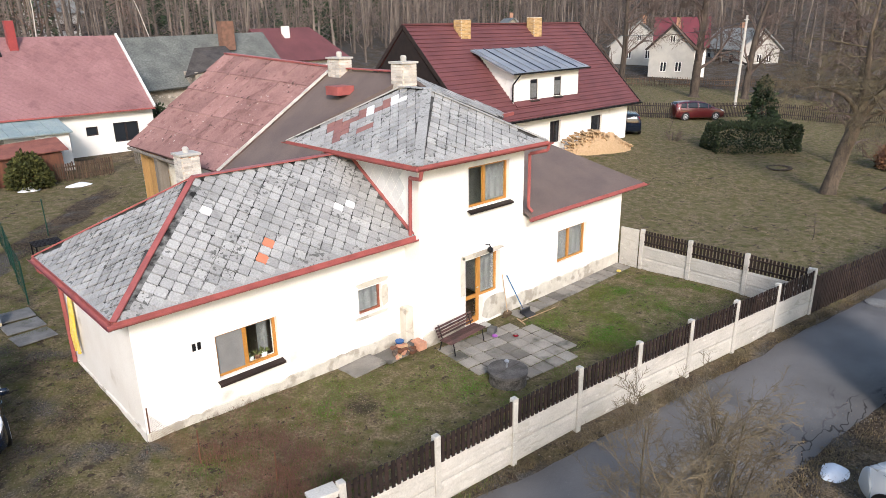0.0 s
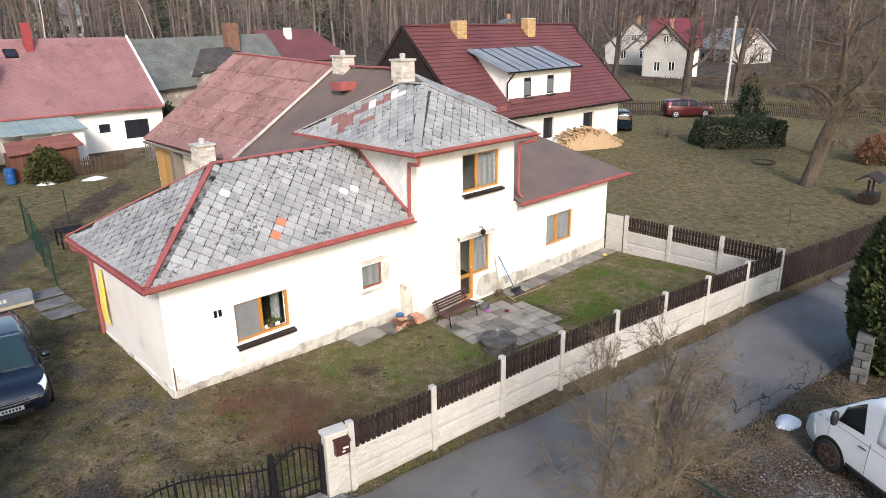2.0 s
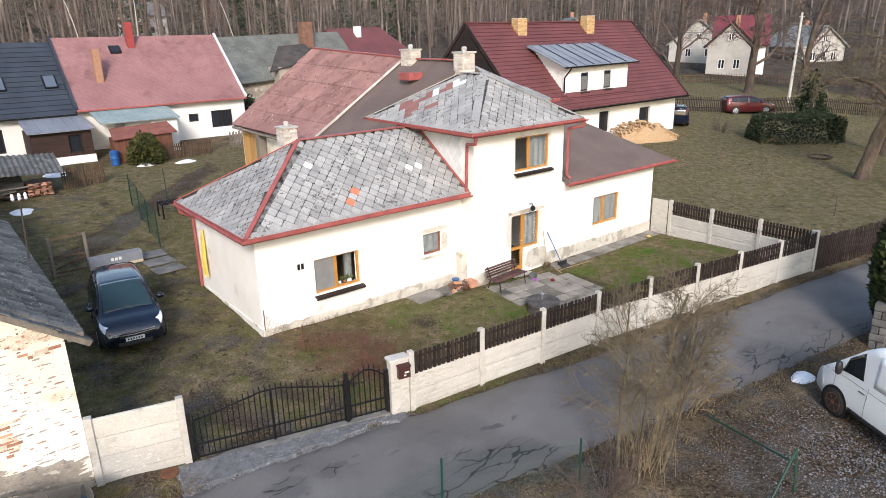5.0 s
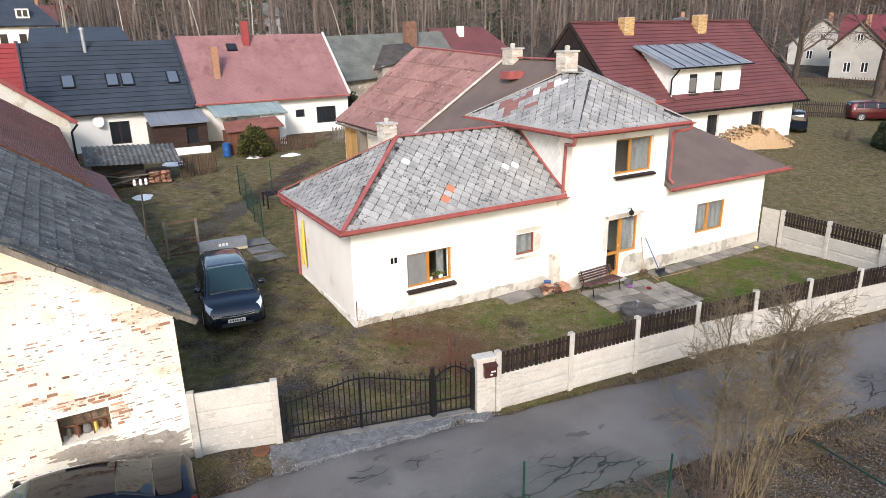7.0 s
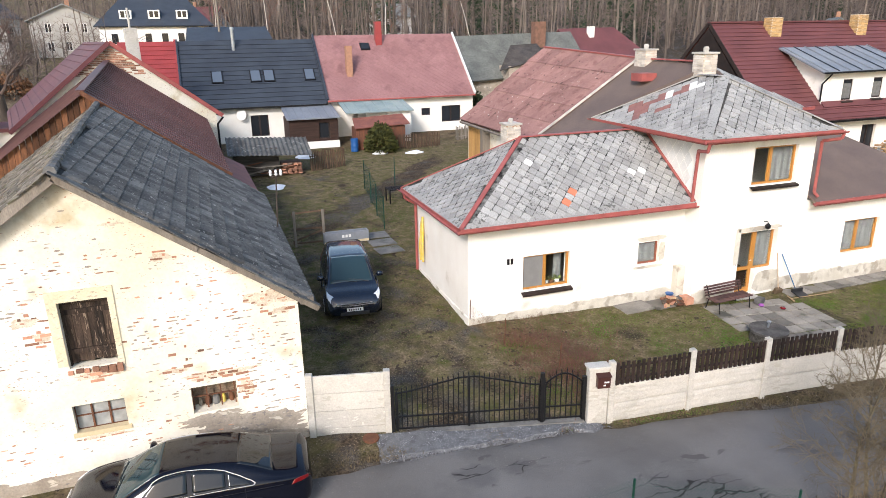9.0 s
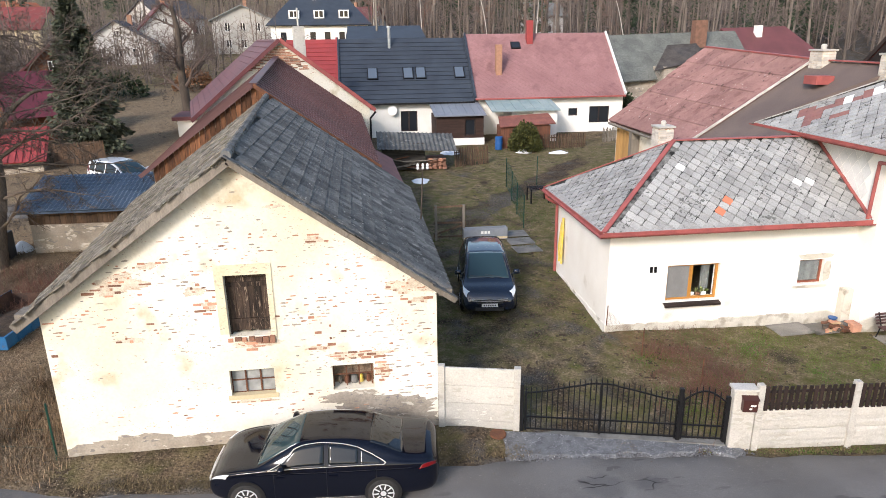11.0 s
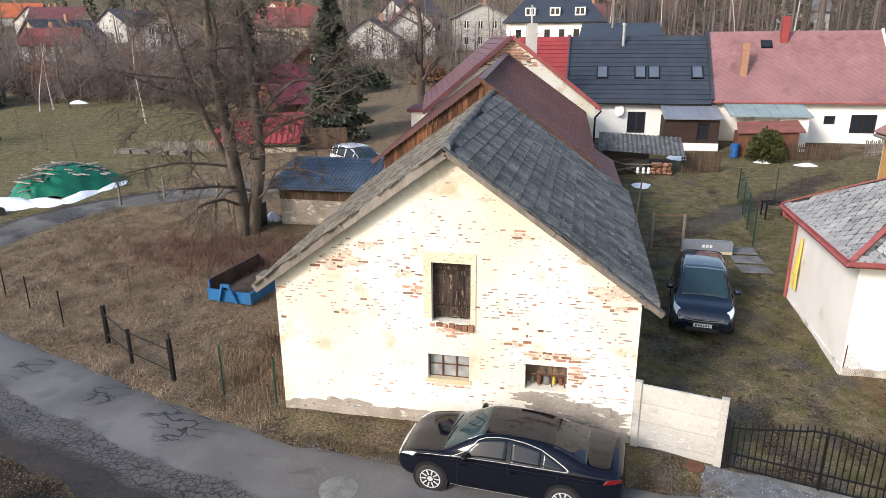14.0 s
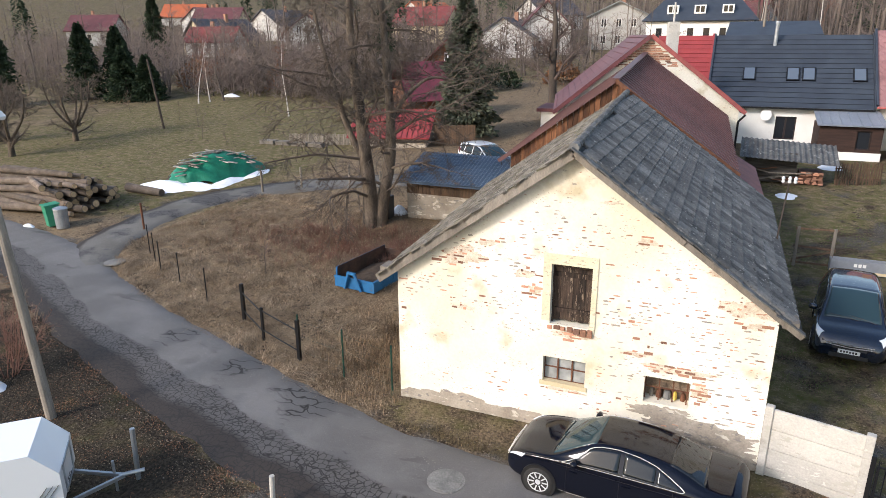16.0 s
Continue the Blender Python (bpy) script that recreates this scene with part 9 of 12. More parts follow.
for i, (x, y, h, m, lab) in enumerate(((-36.7, 3.4, 1.05, GREENPLASTIC, "green wheeled bin by the lane"), (-36.0, 3.35, 0.95, STEEL, "grey metal dustbin by the lane"))):
    bn = thing("bin", lab, "bin", (x, y, gz(x, y)), -20)
    pb = shape()
    if i == 0:
        a = [(-0.22, -0.25, 0.05), (0.22, -0.25, 0.05), (0.22, 0.22, 0.05), (-0.22, 0.22, 0.05)]
        b = [(-0.28, -0.33, h), (0.28, -0.33, h), (0.28, 0.3, h), (-0.28, 0.3, h)]
        pb = loft([a, b])
    else:
        lathe(pb, [(0.26, 0), (0.29, 0.02), (0.31, h)], 20)
    part("body", pb, m, bn)
    pb = shape()
    if i == 0:
        slab(pb, [(-0.31, -0.37, h + 0.05), (0.31, -0.37, h + 0.05), (0.31, 0.34, h + 0.1), (-0.31, 0.34, h + 0.1)], 0.05)
    else:
        lathe(pb, [(0.34, h), (0.33, h + 0.04), (0.1, h + 0.12)], 20)
    part("lid", pb, m, bn)
PALEBOARD = mat("bleached_board", (0.42, 0.38, 0.32), (0.33, 0.29, 0.24), 2, 30, vary=0.25, rnd=0.2)
tp = thing("covered_heap", "heap of earth under a green tarpaulin weighted with boards", "heap", (-35.4, 13.4, gz(-35.4, 13.4)), 62)


v, f = mound(5.9, 3.1, 0.95, 3, 40, 12)
v = [(x - 0.1, y + 0.05, z + 0.10 * noise.noise((x * 3.1, y * 3.1, 8))) for x, y, z in v]
raw("earth", v, f, HEAP, tp)
v, f = mound(6.2, 3.2, 1.35, 3.0, 60, 16)
v = [(x * (1 + 0.10 * noise.noise((x, y * 2, 4))), y * (1 + 0.16 * noise.noise((x * 2, y, 5))), z + 0.16 * noise.noise((x * 1.1, y * 1.1, 9)) + 0.09 * noise.noise((x * 2.6, y * 2.6, 1)) + 0.04 * noise.noise((x * 6, y * 6, 2))) for x, y, z in v]
cv_ = raw("tarpaulin", [(x + 0.2, y - 0.1, z + 0.05) for x, y, z in v], f, TARP, tp)
tagged(cv_, "green tarpaulin")
cv_.data.polygons.foreach_set("use_smooth", [True] * len(f))
for i in range(44):
    x, y = rng.uniform(-2.2, 2.1), rng.uniform(-1.0, 0.7)
    z = 1.3 * max(0.1, 1 - (math.hypot(x / 2.9, y / 1.45)) ** 2.2) + 0.22
    a = rng.choice((0.2, 0.3, 1.7, 1.8))
    d = Vector((math.cos(a), math.sin(a), 0)) * 0.7
    pb = shape()
    bar(pb, Vector((x, y, z)) - d, Vector((x, y, z)) + d, 0.1, 0.05)
    part("board", pb, PALEBOARD if i % 3 else GREYWOOD, tp)
for i, (x, y, w, d, h) in enumerate(((-37.0, 13.6, 3.0, 2.0, 0.5), (-35.5, 15.5, 4.2, 1.6, 0.35))):
    v, f = mound(w, d, h, 7 + i)
    ob = raw("earth_mound", v, f, HEAP)
    ob.location = (x, y, gz(x, y))
    tagged(ob, "low heap of dark earth on the field", "heap")


def manhole(x, y, r=0.42):
    m_ = thing("manhole", "round iron manhole cover set in the asphalt", "manhole", (x, y, gz(x, y) + 0.05))
    b_ = shape()
    lathe(b_, [(r, -0.04), (r, 0.008), (r * 0.86, 0.010)], 28)
    part("ring", b_, DARKCONCRETE, m_)
    b_ = shape()
    lathe(b_, [(r * 0.84, -0.02), (r * 0.84, 0.018)], 28)
    part("cover", b_, DARKCONCRETE, m_)


def disc_bm(r):
    b_ = shape()
    lathe(b_, [(r, -0.03), (r, 0.012), (r * 0.9, 0.02)], 20)
    return b_


manhole(-11.85, -6.6)
manhole(-29.8, 0.8)
manhole(21.5, -9.6)
drain = solid("drain_cover", disc_bm(0.2), RUST, "small rusty drain cover set in gravel", "manhole", (-4.31, -4.51, gz(-4.31, -4.51) + 0.05))
lp = thing("lamp_post", "leaning grey wooden lamp post with a white lamp", "lamp post", (-22.2, -8.05, gz(-22.2, -8)))
pb = shape()
tube(pb, (0, 0, -0.3), (-0.75, 0.15, 7.0), 0.13, 0.10, 12)
part("pole", pb, GREYWOOD, lp, "grey weathered wooden pole")
pb = shape()
tube(pb, (-0.74, 0.15, 6.9), (-0.45, 0.42, 7.62), 0.025)
part("arm", pb, STEEL, lp)
pb = shape()
lathe(pb, [(0.16, 7.5), (0.2, 7.58), (0.12, 7.7), (0.03, 7.74)], 14, (-0.4, 0.45, 0))
part("lamp", pb, WHITEPLASTIC, lp, "white lamp head")
for x, y, h, m, lab in ((-18.25, -9.0, 1.25, STEEL, "grey pipe post in the verge"), (-14.9, -8.65, 0.75, CONCRETE, "short pale marker post by the lane")):
    pb = shape()
    tube(pb, (0, 0, -0.2), (0.04, 0.02, h), 0.055, 0.055, 12)
    solid("marker_post", pb, m, lab, "post", (x, y, gz(x, y)))

# blue-roofed shed
bs = thing("shed", "low shed with blue-grey metal tile roof beyond the barn", "shed", (-18.25, 9.45, 0.35), -1)
pb = shape()
box(pb, -2.4, 0.3, -0.2, 2.5, 2.75, 1.35)
part("wall", pb, GREYPLASTER, bs, "grey rendered base wall")
for i in range(24):
    pb = shape()
    box(pb, -2.4 + 0.204 * i, 0.26, 1.35, -2.4 + 0.204 * i + 0.19, 0.3, 1.95)
    part("plank", pb, OLDWOOD, bs)
pb = shape()
box(pb, -2.38, 0.32, 1.3, 2.48, 2.73, 2.0)
part("inner_wall", pb, OLDWOOD, bs)
bface = [(-2.7, -0.1, 1.95), (2.7, -0.1, 1.95), (2.7, 2.95, 2.82), (-2.7, 2.95, 2.82)]
pb = shape()
slab(pb, bface, 0.08)
rf = part("roof", pb, BLUETILE, bs, "blue-grey metal tile roof")
tile_wave = mesh_of("tile", wavy(0.355, 0.34, 2, 0.022, 0.02), BLUETILE)
for k in range(10):
    p = lerp(bface[0], bface[3], (k + 0.5) / 10)
    for i in range(15):
        ob = new("tile", tile_wave)
        ob.parent = rf
        ob.matrix_basis = pose(-2.52 + 0.36 * i, p.y, p.z + 0.055, math.degrees(math.atan2(0.87, 3.05)) - 1.5, 0, 0)
wbn = shape()
box(wbn, -0.3, -0.3, 0, 0.3, 0.3, 1.1)
soften(wbn, 0.04, 2)
solid("water_tank", wbn, BLACKPLASTIC, "black plastic water tank beside the shed", "tank", (-21.6, 9.4, gz(-21.6, 9.4)))


# ---- the red-roofed house beyond the lawn ----
rh = thing("red_roofed_house", "large white house with maroon tile roof and dormer", "house")
RX0, RX1, RWY, RGZ = 24.2, 42.2, 13.2, 0.6
holes = [(32.5, 33.7, 1.45, 2.95), (37.4, 38.8, 1.3, 2.85), (28.0, 29.2, 1.6, 2.9)]
wb = shape()
wall_cols(wb, RX0 + 0.3, RX1, RGZ - 0.4, lambda x: 3.75, RWY, RWY + 0.4, holes)
part("wall", wb, WHITE, rh, "white plastered front wall")
for h in holes:
    casement(rh, *h, RWY, None if h[0] > 37 else [(h[0] + h[1]) / 2], frame=DARKBROWN, glass_mat=FARGLASS, label="dark brown window frame", deep=0.15)
for q in ((RX0 + 0.3, RWY + 0.75, RGZ - 0.4, RX1, 24.0, 3.8),):
    wb = shape()
    box(wb, *q)
    part("inner_wall", wb, WHITE, rh)
RF = [(RX0, 12.55, 3.5), (42.9, 12.55, 3.5), (42.9, 18.6, 9.3), (RX0, 18.6, 9.3)]
RB_ = [(42.9, 24.6, 3.5), (RX0, 24.6, 3.5), (RX0, 18.6, 9.3), (42.9, 18.6, 9.3)]
rb = shape()
slab(rb, RF, 0.14)
slab(rb, RB_, 0.14)
rf = part("roof", rb, MAROONTILE, rh, "maroon metal tile roof")
for k in range(24):
    t = (k + 0.5) / 24
    p, q = lerp(RF[0], RF[3], t), lerp(RF[1], RF[2], t)
    pb = shape()
    bar(pb, p + Vector((0, -0.02, 0.02)), q + Vector((0, -0.02, 0.02)), 0.08, 0.035, up=(0, -0.7, 0.7))
    part("tile_course", pb, MAROONTILE, rf)
pb = shape()
bar(pb, (RX0, 18.6, 9.34), (42.9, 18.6, 9.34), 0.3, 0.1)
part("ridge_tile", pb, MAROONTILE, rf)
for x, m, lab in ((RX0 + 0.3, DARKBROWN, "dark brown boarded gable"), (RX1 - 0.1, WHITE, "white gable wall")):
    wb = shape()
    slab(wb, [(x, 13.3, 3.7), (x, 23.9, 3.7), (x, 18.6, 9.0)], 0.3)
    part("gable", wb, m, rh, lab)
for p, q in ((RF[0], RF[3]), (RB_[1], RB_[2]), (RF[1], RF[2])):
    pb = shape()
    bar(pb, Vector(p) + Vector((0, 0, -0.05)), Vector(q) + Vector((0, 0, -0.05)), 0.06, 0.24)
    part("verge_board", pb, DARKBROWN, rh, "dark brown verge board")
pb = shape()
bar(pb, (RX0, 12.45, 3.42), (43.0, 12.45, 3.42), 0.14, 0.12)
part("gutter", pb, BLACKMETAL, rh, "dark gutter")
wb = shape()
dh = [(30.62, 31.42, 4.55, 5.82), (33.18, 33.98, 4.6, 5.85)]
wall_cols(wb, 28.98, 35.95, 4.3, lambda x: 6.25, 13.5, 13.7, dh)
part("dormer_wall", wb, WHITE, rh, "white dormer front")
for x in (28.98, 35.75):
    wb = shape()
    slab(wb, [(x, 13.7, 4.55), (x, 13.7, 6.3), (x, 16.5, 7.4), (x, 16.5, 7.15)], 0.2)
    part("dormer_cheek", wb, WHITE, rh)
for h in dh:
    casement(rh, *h, 13.5, frame=DARKBROWN, glass_mat=FARGLASS, deep=0.05, label="brown dormer window frame", sill=DARKBROWN)
    pb = shape()
    box(pb, h[0] + 0.08, 13.535, h[2] + 0.1, h[1] - 0.08, 13.545, h[3] - 0.25)
    part("window_curtain", pb, CURTAIN, rh, "white lace curtain")
rb = shape()
slab(rb, [(28.4, 13.05, 6.33), (36.6, 13.05, 6.40), (36.2, 16.75, 7.72), (28.4, 16.75, 7.72)], 0.1)
dr = part("dormer_roof", rb, ZINC, rh, "grey zinc dormer roof")
for i in range(9):
    pb = shape()
    x = 28.7 + 0.92 * i
    bar(pb, (x, 13.05, 6.38 + 0.008 * i), (x, 16.75, 7.76), 0.04, 0.06)
    part("seam", pb, DARKTILE if i % 2 else ZINC, dr)
pb = shape()
bar(pb, (28.4, 12.98, 6.28), (36.6, 12.98, 6.34), 0.12, 0.10)
part("dormer_gutter", pb, BLACKMETAL, rh, "dark dormer gutter")
pb = shape()
slab(pb, [(29.0, 13.2, 4.22), (36.0, 13.2, 4.22), (36.0, 13.52, 4.56), (29.0, 13.52, 4.56)], 0.04)
part("apron_flashing", pb, MAROONTILE, rh, "maroon flashing below the dormer")
BR["chimney"] = shape()
chimney("chimney", (28.9, 18.0, 8.3), 0.9, 0.7, 1.3, YELLOWBRICK, "yellow brick chimney on the maroon roof", cap=False)
BR["chimney"] = shape()
chimney("chimney", (36.5, 18.0, 8.0), 0.9, 0.7, 1.75, YELLOWBRICK, "taller yellow brick chimney on the maroon roof", cap=False)
pb = shape()
path_tube(pb, [(29.0, 13.0, 6.2), (28.95, 13.3, 5.85), (28.8, 13.42, 5.6), (28.8, 13.42, 4.55)], 0.05)
part("downpipe", pb, BLACKMETAL, rh)

wp = thing("woodpile", "stack of split firewood beside the red-roofed house", "woodpile")
logm = shape()
tube(logm, (0, -0.2, 0), (0, 0.2, 0), 0.07, 0.065, 7)
logm = mesh_of("billet", logm, LOGEND)
for i in range(300):
    t = rng.random()
    p = lerp((33.3, 12.3, 0), (38.6, 10.6, 0), t)
    top = 1.5 * math.sin(math.pi * min(1, 0.22 + t * 0.72))
    ob = new("billet", logm)
    ob.parent = wp
    y = p.y + rng.uniform(-0.25, 0.5)
    ob.matrix_basis = pose(p.x, y, gz(p.x, p.y) + 0.08 + rng.uniform(0.1, 1) * top - max(0, p.y - y) * 0.6, rng.gauss(0, 8), rng.uniform(0, 90), -18 + rng.gauss(0, 14))
v, f = mound(6.0, 1.7, 1.3, 2)
ob = raw("core", v, f, LOGEND, wp)
ob.matrix_basis = pose(36, 11.6, gz(36, 11.6), 0, 0, -18)


# ---- simple neighbours far off ----
def small_house(at, turn, w, d, eave, apex, wall_m, roof_m, label, windows=3, chimney_on=True, floors=1):
    """A gabled house, its gable towards local -y."""
    h_ = thing("house", label, "house", at, turn)
    wb_ = shape()
    hs = []
    for fl in range(floors):
        for i in range(windows):
            x = -w / 2 + w * (i + 1) / (windows + 1)
            hs.append((x - 0.42, x + 0.42, 0.9 + 2.6 * fl, 2.2 + 2.6 * fl))
    if apex - eave > 2.2:
        hs.append((-0.35, 0.35, eave + 0.5, eave + 1.4))
    wall_cols(wb_, -w / 2, w / 2, -1.5, lambda x: apex - 0.15 - abs(x) / (w / 2) * (apex - eave), 0, 0.3, hs, cuts=(0,))
    part("wall", wb_, wall_m, h_)
    for q in ((-w / 2, 0.3, -1.5, -w / 2 + 0.3, d, eave), (w / 2 - 0.3, 0.3, -1.5, w / 2, d, eave), (-w / 2 + 0.3, d - 0.3, -1.5, w / 2 - 0.3, d, eave)):
        wb_ = shape()
        box(wb_, *q)
        part("wall", wb_, wall_m, h_)
    rb_ = shape()
    box(rb_, -w / 2 + 0.3, 0.6, -1.5, w / 2 - 0.3, 0.7, eave)
    part("inner_wall", rb_, DARKROOM, h_)
    for s in (-1, 1):
        rb_ = shape()
        e = w / 2 + 0.5
        ez = eave - 0.5 / (w / 2) * (apex - eave)
        slab(rb_, [(s * e, -0.5, ez), (s * e, d + 0.5, ez), (0, d + 0.5, apex), (0, -0.5, apex)], 0.16)
        part("roof", rb_, roof_m, h_)
        for k in range(3):
            y = d * (k + 0.7) / 3.4
            wb_ = shape()
            xx = s * (w / 2 + 0.02)
            box(wb_, min(xx, xx - s * 0.08), y - 0.45, 0.9, max(xx, xx - s * 0.08), y + 0.45, 2.2)
            part("window", wb_, FARGLASS, h_, "dark window")
    for q in hs:
        casement(h_, *q, 0, [(q[0] + q[1]) / 2], frame=WHITEPLASTIC, glass_mat=FARGLASS, deep=0.06, label="white window frame")
    if chimney_on:
        cb_ = shape()
        box(cb_, 0.3, d * 0.55, apex - 0.9, 0.9, d * 0.55 + 0.6, apex + 0.9)
        part("chimney", cb_, BRICKJ, h_, "brick chimney")
    return h_


LIGHTGREY = mat("pale_grey_plaster", (0.45, 0.43, 0.39), (0.38, 0.365, 0.335), 1, 20, vary=0.08)
ct_ = small_house((84.1, 31.9, 2.0), -62, 5.9, 10, 4.3, 7.2, LIGHTGREY, MAROONTILE, "pale cottage with maroon roof and white windows", 2)
pb = shape()
box(pb, -2.4, 4.0, -1.5, 4.6, 11.0, 4.3)
part("wing_wall", pb, WHITE, ct_, "white wall of the cross wing")
pb = shape()
slab(pb, [(-2.7, 3.2, 4.0), (5.0, 3.2, 4.0), (5.0, 7.7, 8.1), (-2.7, 7.7, 8.1)], 0.16)
slab(pb, [(-2.7, 12.0, 4.0), (5.0, 12.0, 4.0), (5.0, 7.7, 8.1), (-2.7, 7.7, 8.1)], 0.16)
part("wing_roof", pb, mat("crimson_sheet_roof", (0.17, 0.042, 0.05), (0.135, 0.035, 0.042), 1, 15, rough=0.55, vary=0.12), ct_, "crimson sheet roof")
for s_ in (-1, 1):
    pb = shape()
    bar(pb, (s_ * 3.45, -0.55, 3.8), (0, -0.55, 7.1), 0.08, 0.3)
    part("verge_board", pb, DARKBROWN, ct_, "dark brown verge board")
small_house((96, 44, 3.0), -60, 9.0, 10, 3.2, 6.8, LIGHTGREY, GREYSHEET, "grey cottage at the edge of the wood", 2)
small_house((112, 31, 2.0), -35, 7, 12, 3.4, 6.4, LIGHTGREY, GREYSHEET, "white house with light roof behind bare trees", 3)
small_house((86, 62, 4.2), -40, 8, 10, 3.2, 6.4, LIGHTGREY, GREYSHEET, "small grey house at the wood", 2)
VILLAGEWALL = mat("village_plaster", (0.55, 0.53, 0.50), (0.46, 0.445, 0.42), 1, 20, vary=0.08)
VILLAGERED = mat("dull_red_tile", (0.20, 0.05, 0.048), (0.15, 0.04, 0.04), 1, 12, vary=0.2)
DARKROOF = mat("dark_slate_roof", (0.085, 0.085, 0.095), (0.06, 0.06, 0.068), 1, 12, vary=0.2)
VILLAGE = [((-81, 92, 6.0), 30, 8.5, 11, 3.6, 7.0, VILLAGEWALL, MAROONTILE, "white gabled house with dark red roof", 2, 2), ((-92, 86, 5.6), 38, 6.0, 9, 2.8, 5.2, VILLAGEWALL, VILLAGERED, "low white house with a red roof", 1, 1),
           ((-104, 88, 5.8), 40, 9.0, 12, 3.0, 6.6, OCHRE, DARKROOF, "ochre gabled house with dark roof", 2, 1), ((-34.5, 89, 5.9), 20, 7.5, 11, 4.6, 8.2, VILLAGEWALL, MAROONTILE, "pale yellow house with red roof and white gable", 2, 1),
           ((-40, 84, 5.6), 60, 9, 12, 3.2, 6.0, VILLAGEWALL, DARKROOF, "white house with a dark grey roof", 3, 1), ((-25, 99, 6.6), 8, 9.5, 10, 5.4, 7.6, LIGHTGREY, GREYSHEET, "two-storey grey house with windows", 3, 2),
           ((-83, 142, 9.6), 35, 12, 12, 4.0, 7.8, VILLAGEWALL, mat("orange_tile", (0.42, 0.13, 0.06), (0.34, 0.10, 0.05), 1, 15, vary=0.1), "white house with orange tile roof", 3, 1),
           ((-62, 118, 7.9), 25, 10, 12, 3.4, 7.0, OCHRE, VILLAGERED, "ochre house with red roof among trees", 2, 1), ((-112, 120, 8.1), 45, 11, 12, 3.6, 7.2, VILLAGEWALL, DARKROOF, "white house with grey roof", 3, 1),
           ((-130, 135, 9.2), 45, 11, 12, 3.6, 7.4, OCHRE, MAROONTILE, "ochre house with maroon roof", 3, 1), ((-160, 150, 10.2), 50, 12, 12, 3.8, 7.6, VILLAGEWALL, MAROONTILE, "white house with maroon roof", 3, 1),
           ((-180, 178, 12.2), 50, 12, 14, 3.8, 8.0, LIGHTGREY, mat("orange_tile_roof", (0.45, 0.12, 0.05), (0.36, 0.10, 0.045), 1, 15, vary=0.1), "house with a bright orange roof on the hill", 2, 1),
           ((-205, 190, 13), 50, 12, 12, 3.8, 7.6, LIGHTGREY, GREYSHEET, "grey-roofed house on the hill", 2, 1), ((-150, 112, 7.5), 50, 10, 11, 3.4, 7.0, LIGHTGREY, MAROONTILE, "house with brown-red roof", 2, 1),
           ((-52, 140, 9.5), 20, 11, 12, 4.2, 7.8, VILLAGEWALL, DARKROOF, "white house with a slate-grey roof", 3, 2), ((-2, 125, 8.3), -5, 8, 9, 3.4, 6.6, VILLAGEWALL, MAROONTILE, "small white house at the foot of the wood", 2, 1), ((30, 130, 8.7), -20, 7, 8, 4.5, 7.0, VILLAGEWALL, GREYSHEET, "small pale house in the wood", 2, 2)]
for i, (at, turn, w, d, e, a, wm, rm, lab, nw, fl) in enumerate(VILLAGE):
    small_house(at, turn + (0 if i in (0, 3, 5) else 65 if i % 2 else -55), w, d, e, a, wm, rm, lab, nw, True, fl)

mn = thing("manor", "large white house with a dark hipped roof and white dormers", "house", (-12.0, 85, 0))
pb = shape()
box(pb, -7.0, 0, 5.0, 7.0, 10, 10.8)
part("wall", pb, WHITE, mn)
mf_ = [(-7.6, -0.6, 10.7), (7.6, -0.6, 10.7), (4.2, 5, 14.6), (-4.2, 5, 14.6)]
pb = shape()
slab(pb, mf_, 0.15)
slab(pb, [(7.6, 10.6, 10.7), (-7.6, 10.6, 10.7), (-4.2, 5, 14.6), (4.2, 5, 14.6)], 0.15)
slab(pb, [(-7.6, 10.6, 10.7), (-7.6, -0.6, 10.7), (-4.2, 5, 14.6)], 0.15)
slab(pb, [(7.6, -0.6, 10.7), (7.6, 10.6, 10.7), (4.2, 5, 14.6)], 0.15)
part("roof", pb, DARKTILE, mn, "dark blue-grey hipped roof")
for x in (-3.6, 0.0, 3.6):
    pb = shape()
    box(pb, x - 0.75, 0.6, 11.6, x + 0.75, 3.2, 12.75)
    dm = part("dormer", pb, WHITE, mn, "white dormer")
    for k in (-0.32, 0.32):
        pb = shape()
        box(pb, x + k - 0.24, 0.57, 11.8, x + k + 0.24, 0.61, 12.6)
        part("pane", pb, FARGLASS, dm)
for i in range(6):
    pb = shape()
    box(pb, -5.6 + 2.1 * i, -0.03, 8.4, -4.8 + 2.1 * i, 0.05, 9.7)
    part("window", pb, FARGLASS, mn, "dark window")
pb = shape()
box(pb, -1.0, 4.6, 13.8, -0.3, 5.3, 15.6)
part("chimney", pb, WHITE, mn, "white chimney")
bb = thing("outbuilding", "low building with dark blue roof before the manor", "house", (-3.6, 60, 0))
pb = shape()
box(pb, -4.0, 0.4, 3.0, 4.0, 6, 8.7)
part("wall", pb, WHITE, bb)
pb = shape()
slab(pb, [(-4.5, -0.2, 8.65), (4.5, -0.2, 8.75), (4.2, 3.2, 10.1), (-4.2, 3.2, 10.1)], 0.12)
slab(pb, [(4.5, 6.6, 8.75), (-4.5, 6.6, 8.65), (-4.2, 3.2, 10.1), (4.2, 3.2, 10.1)], 0.12)
part("roof", pb, DARKTILE, bb)

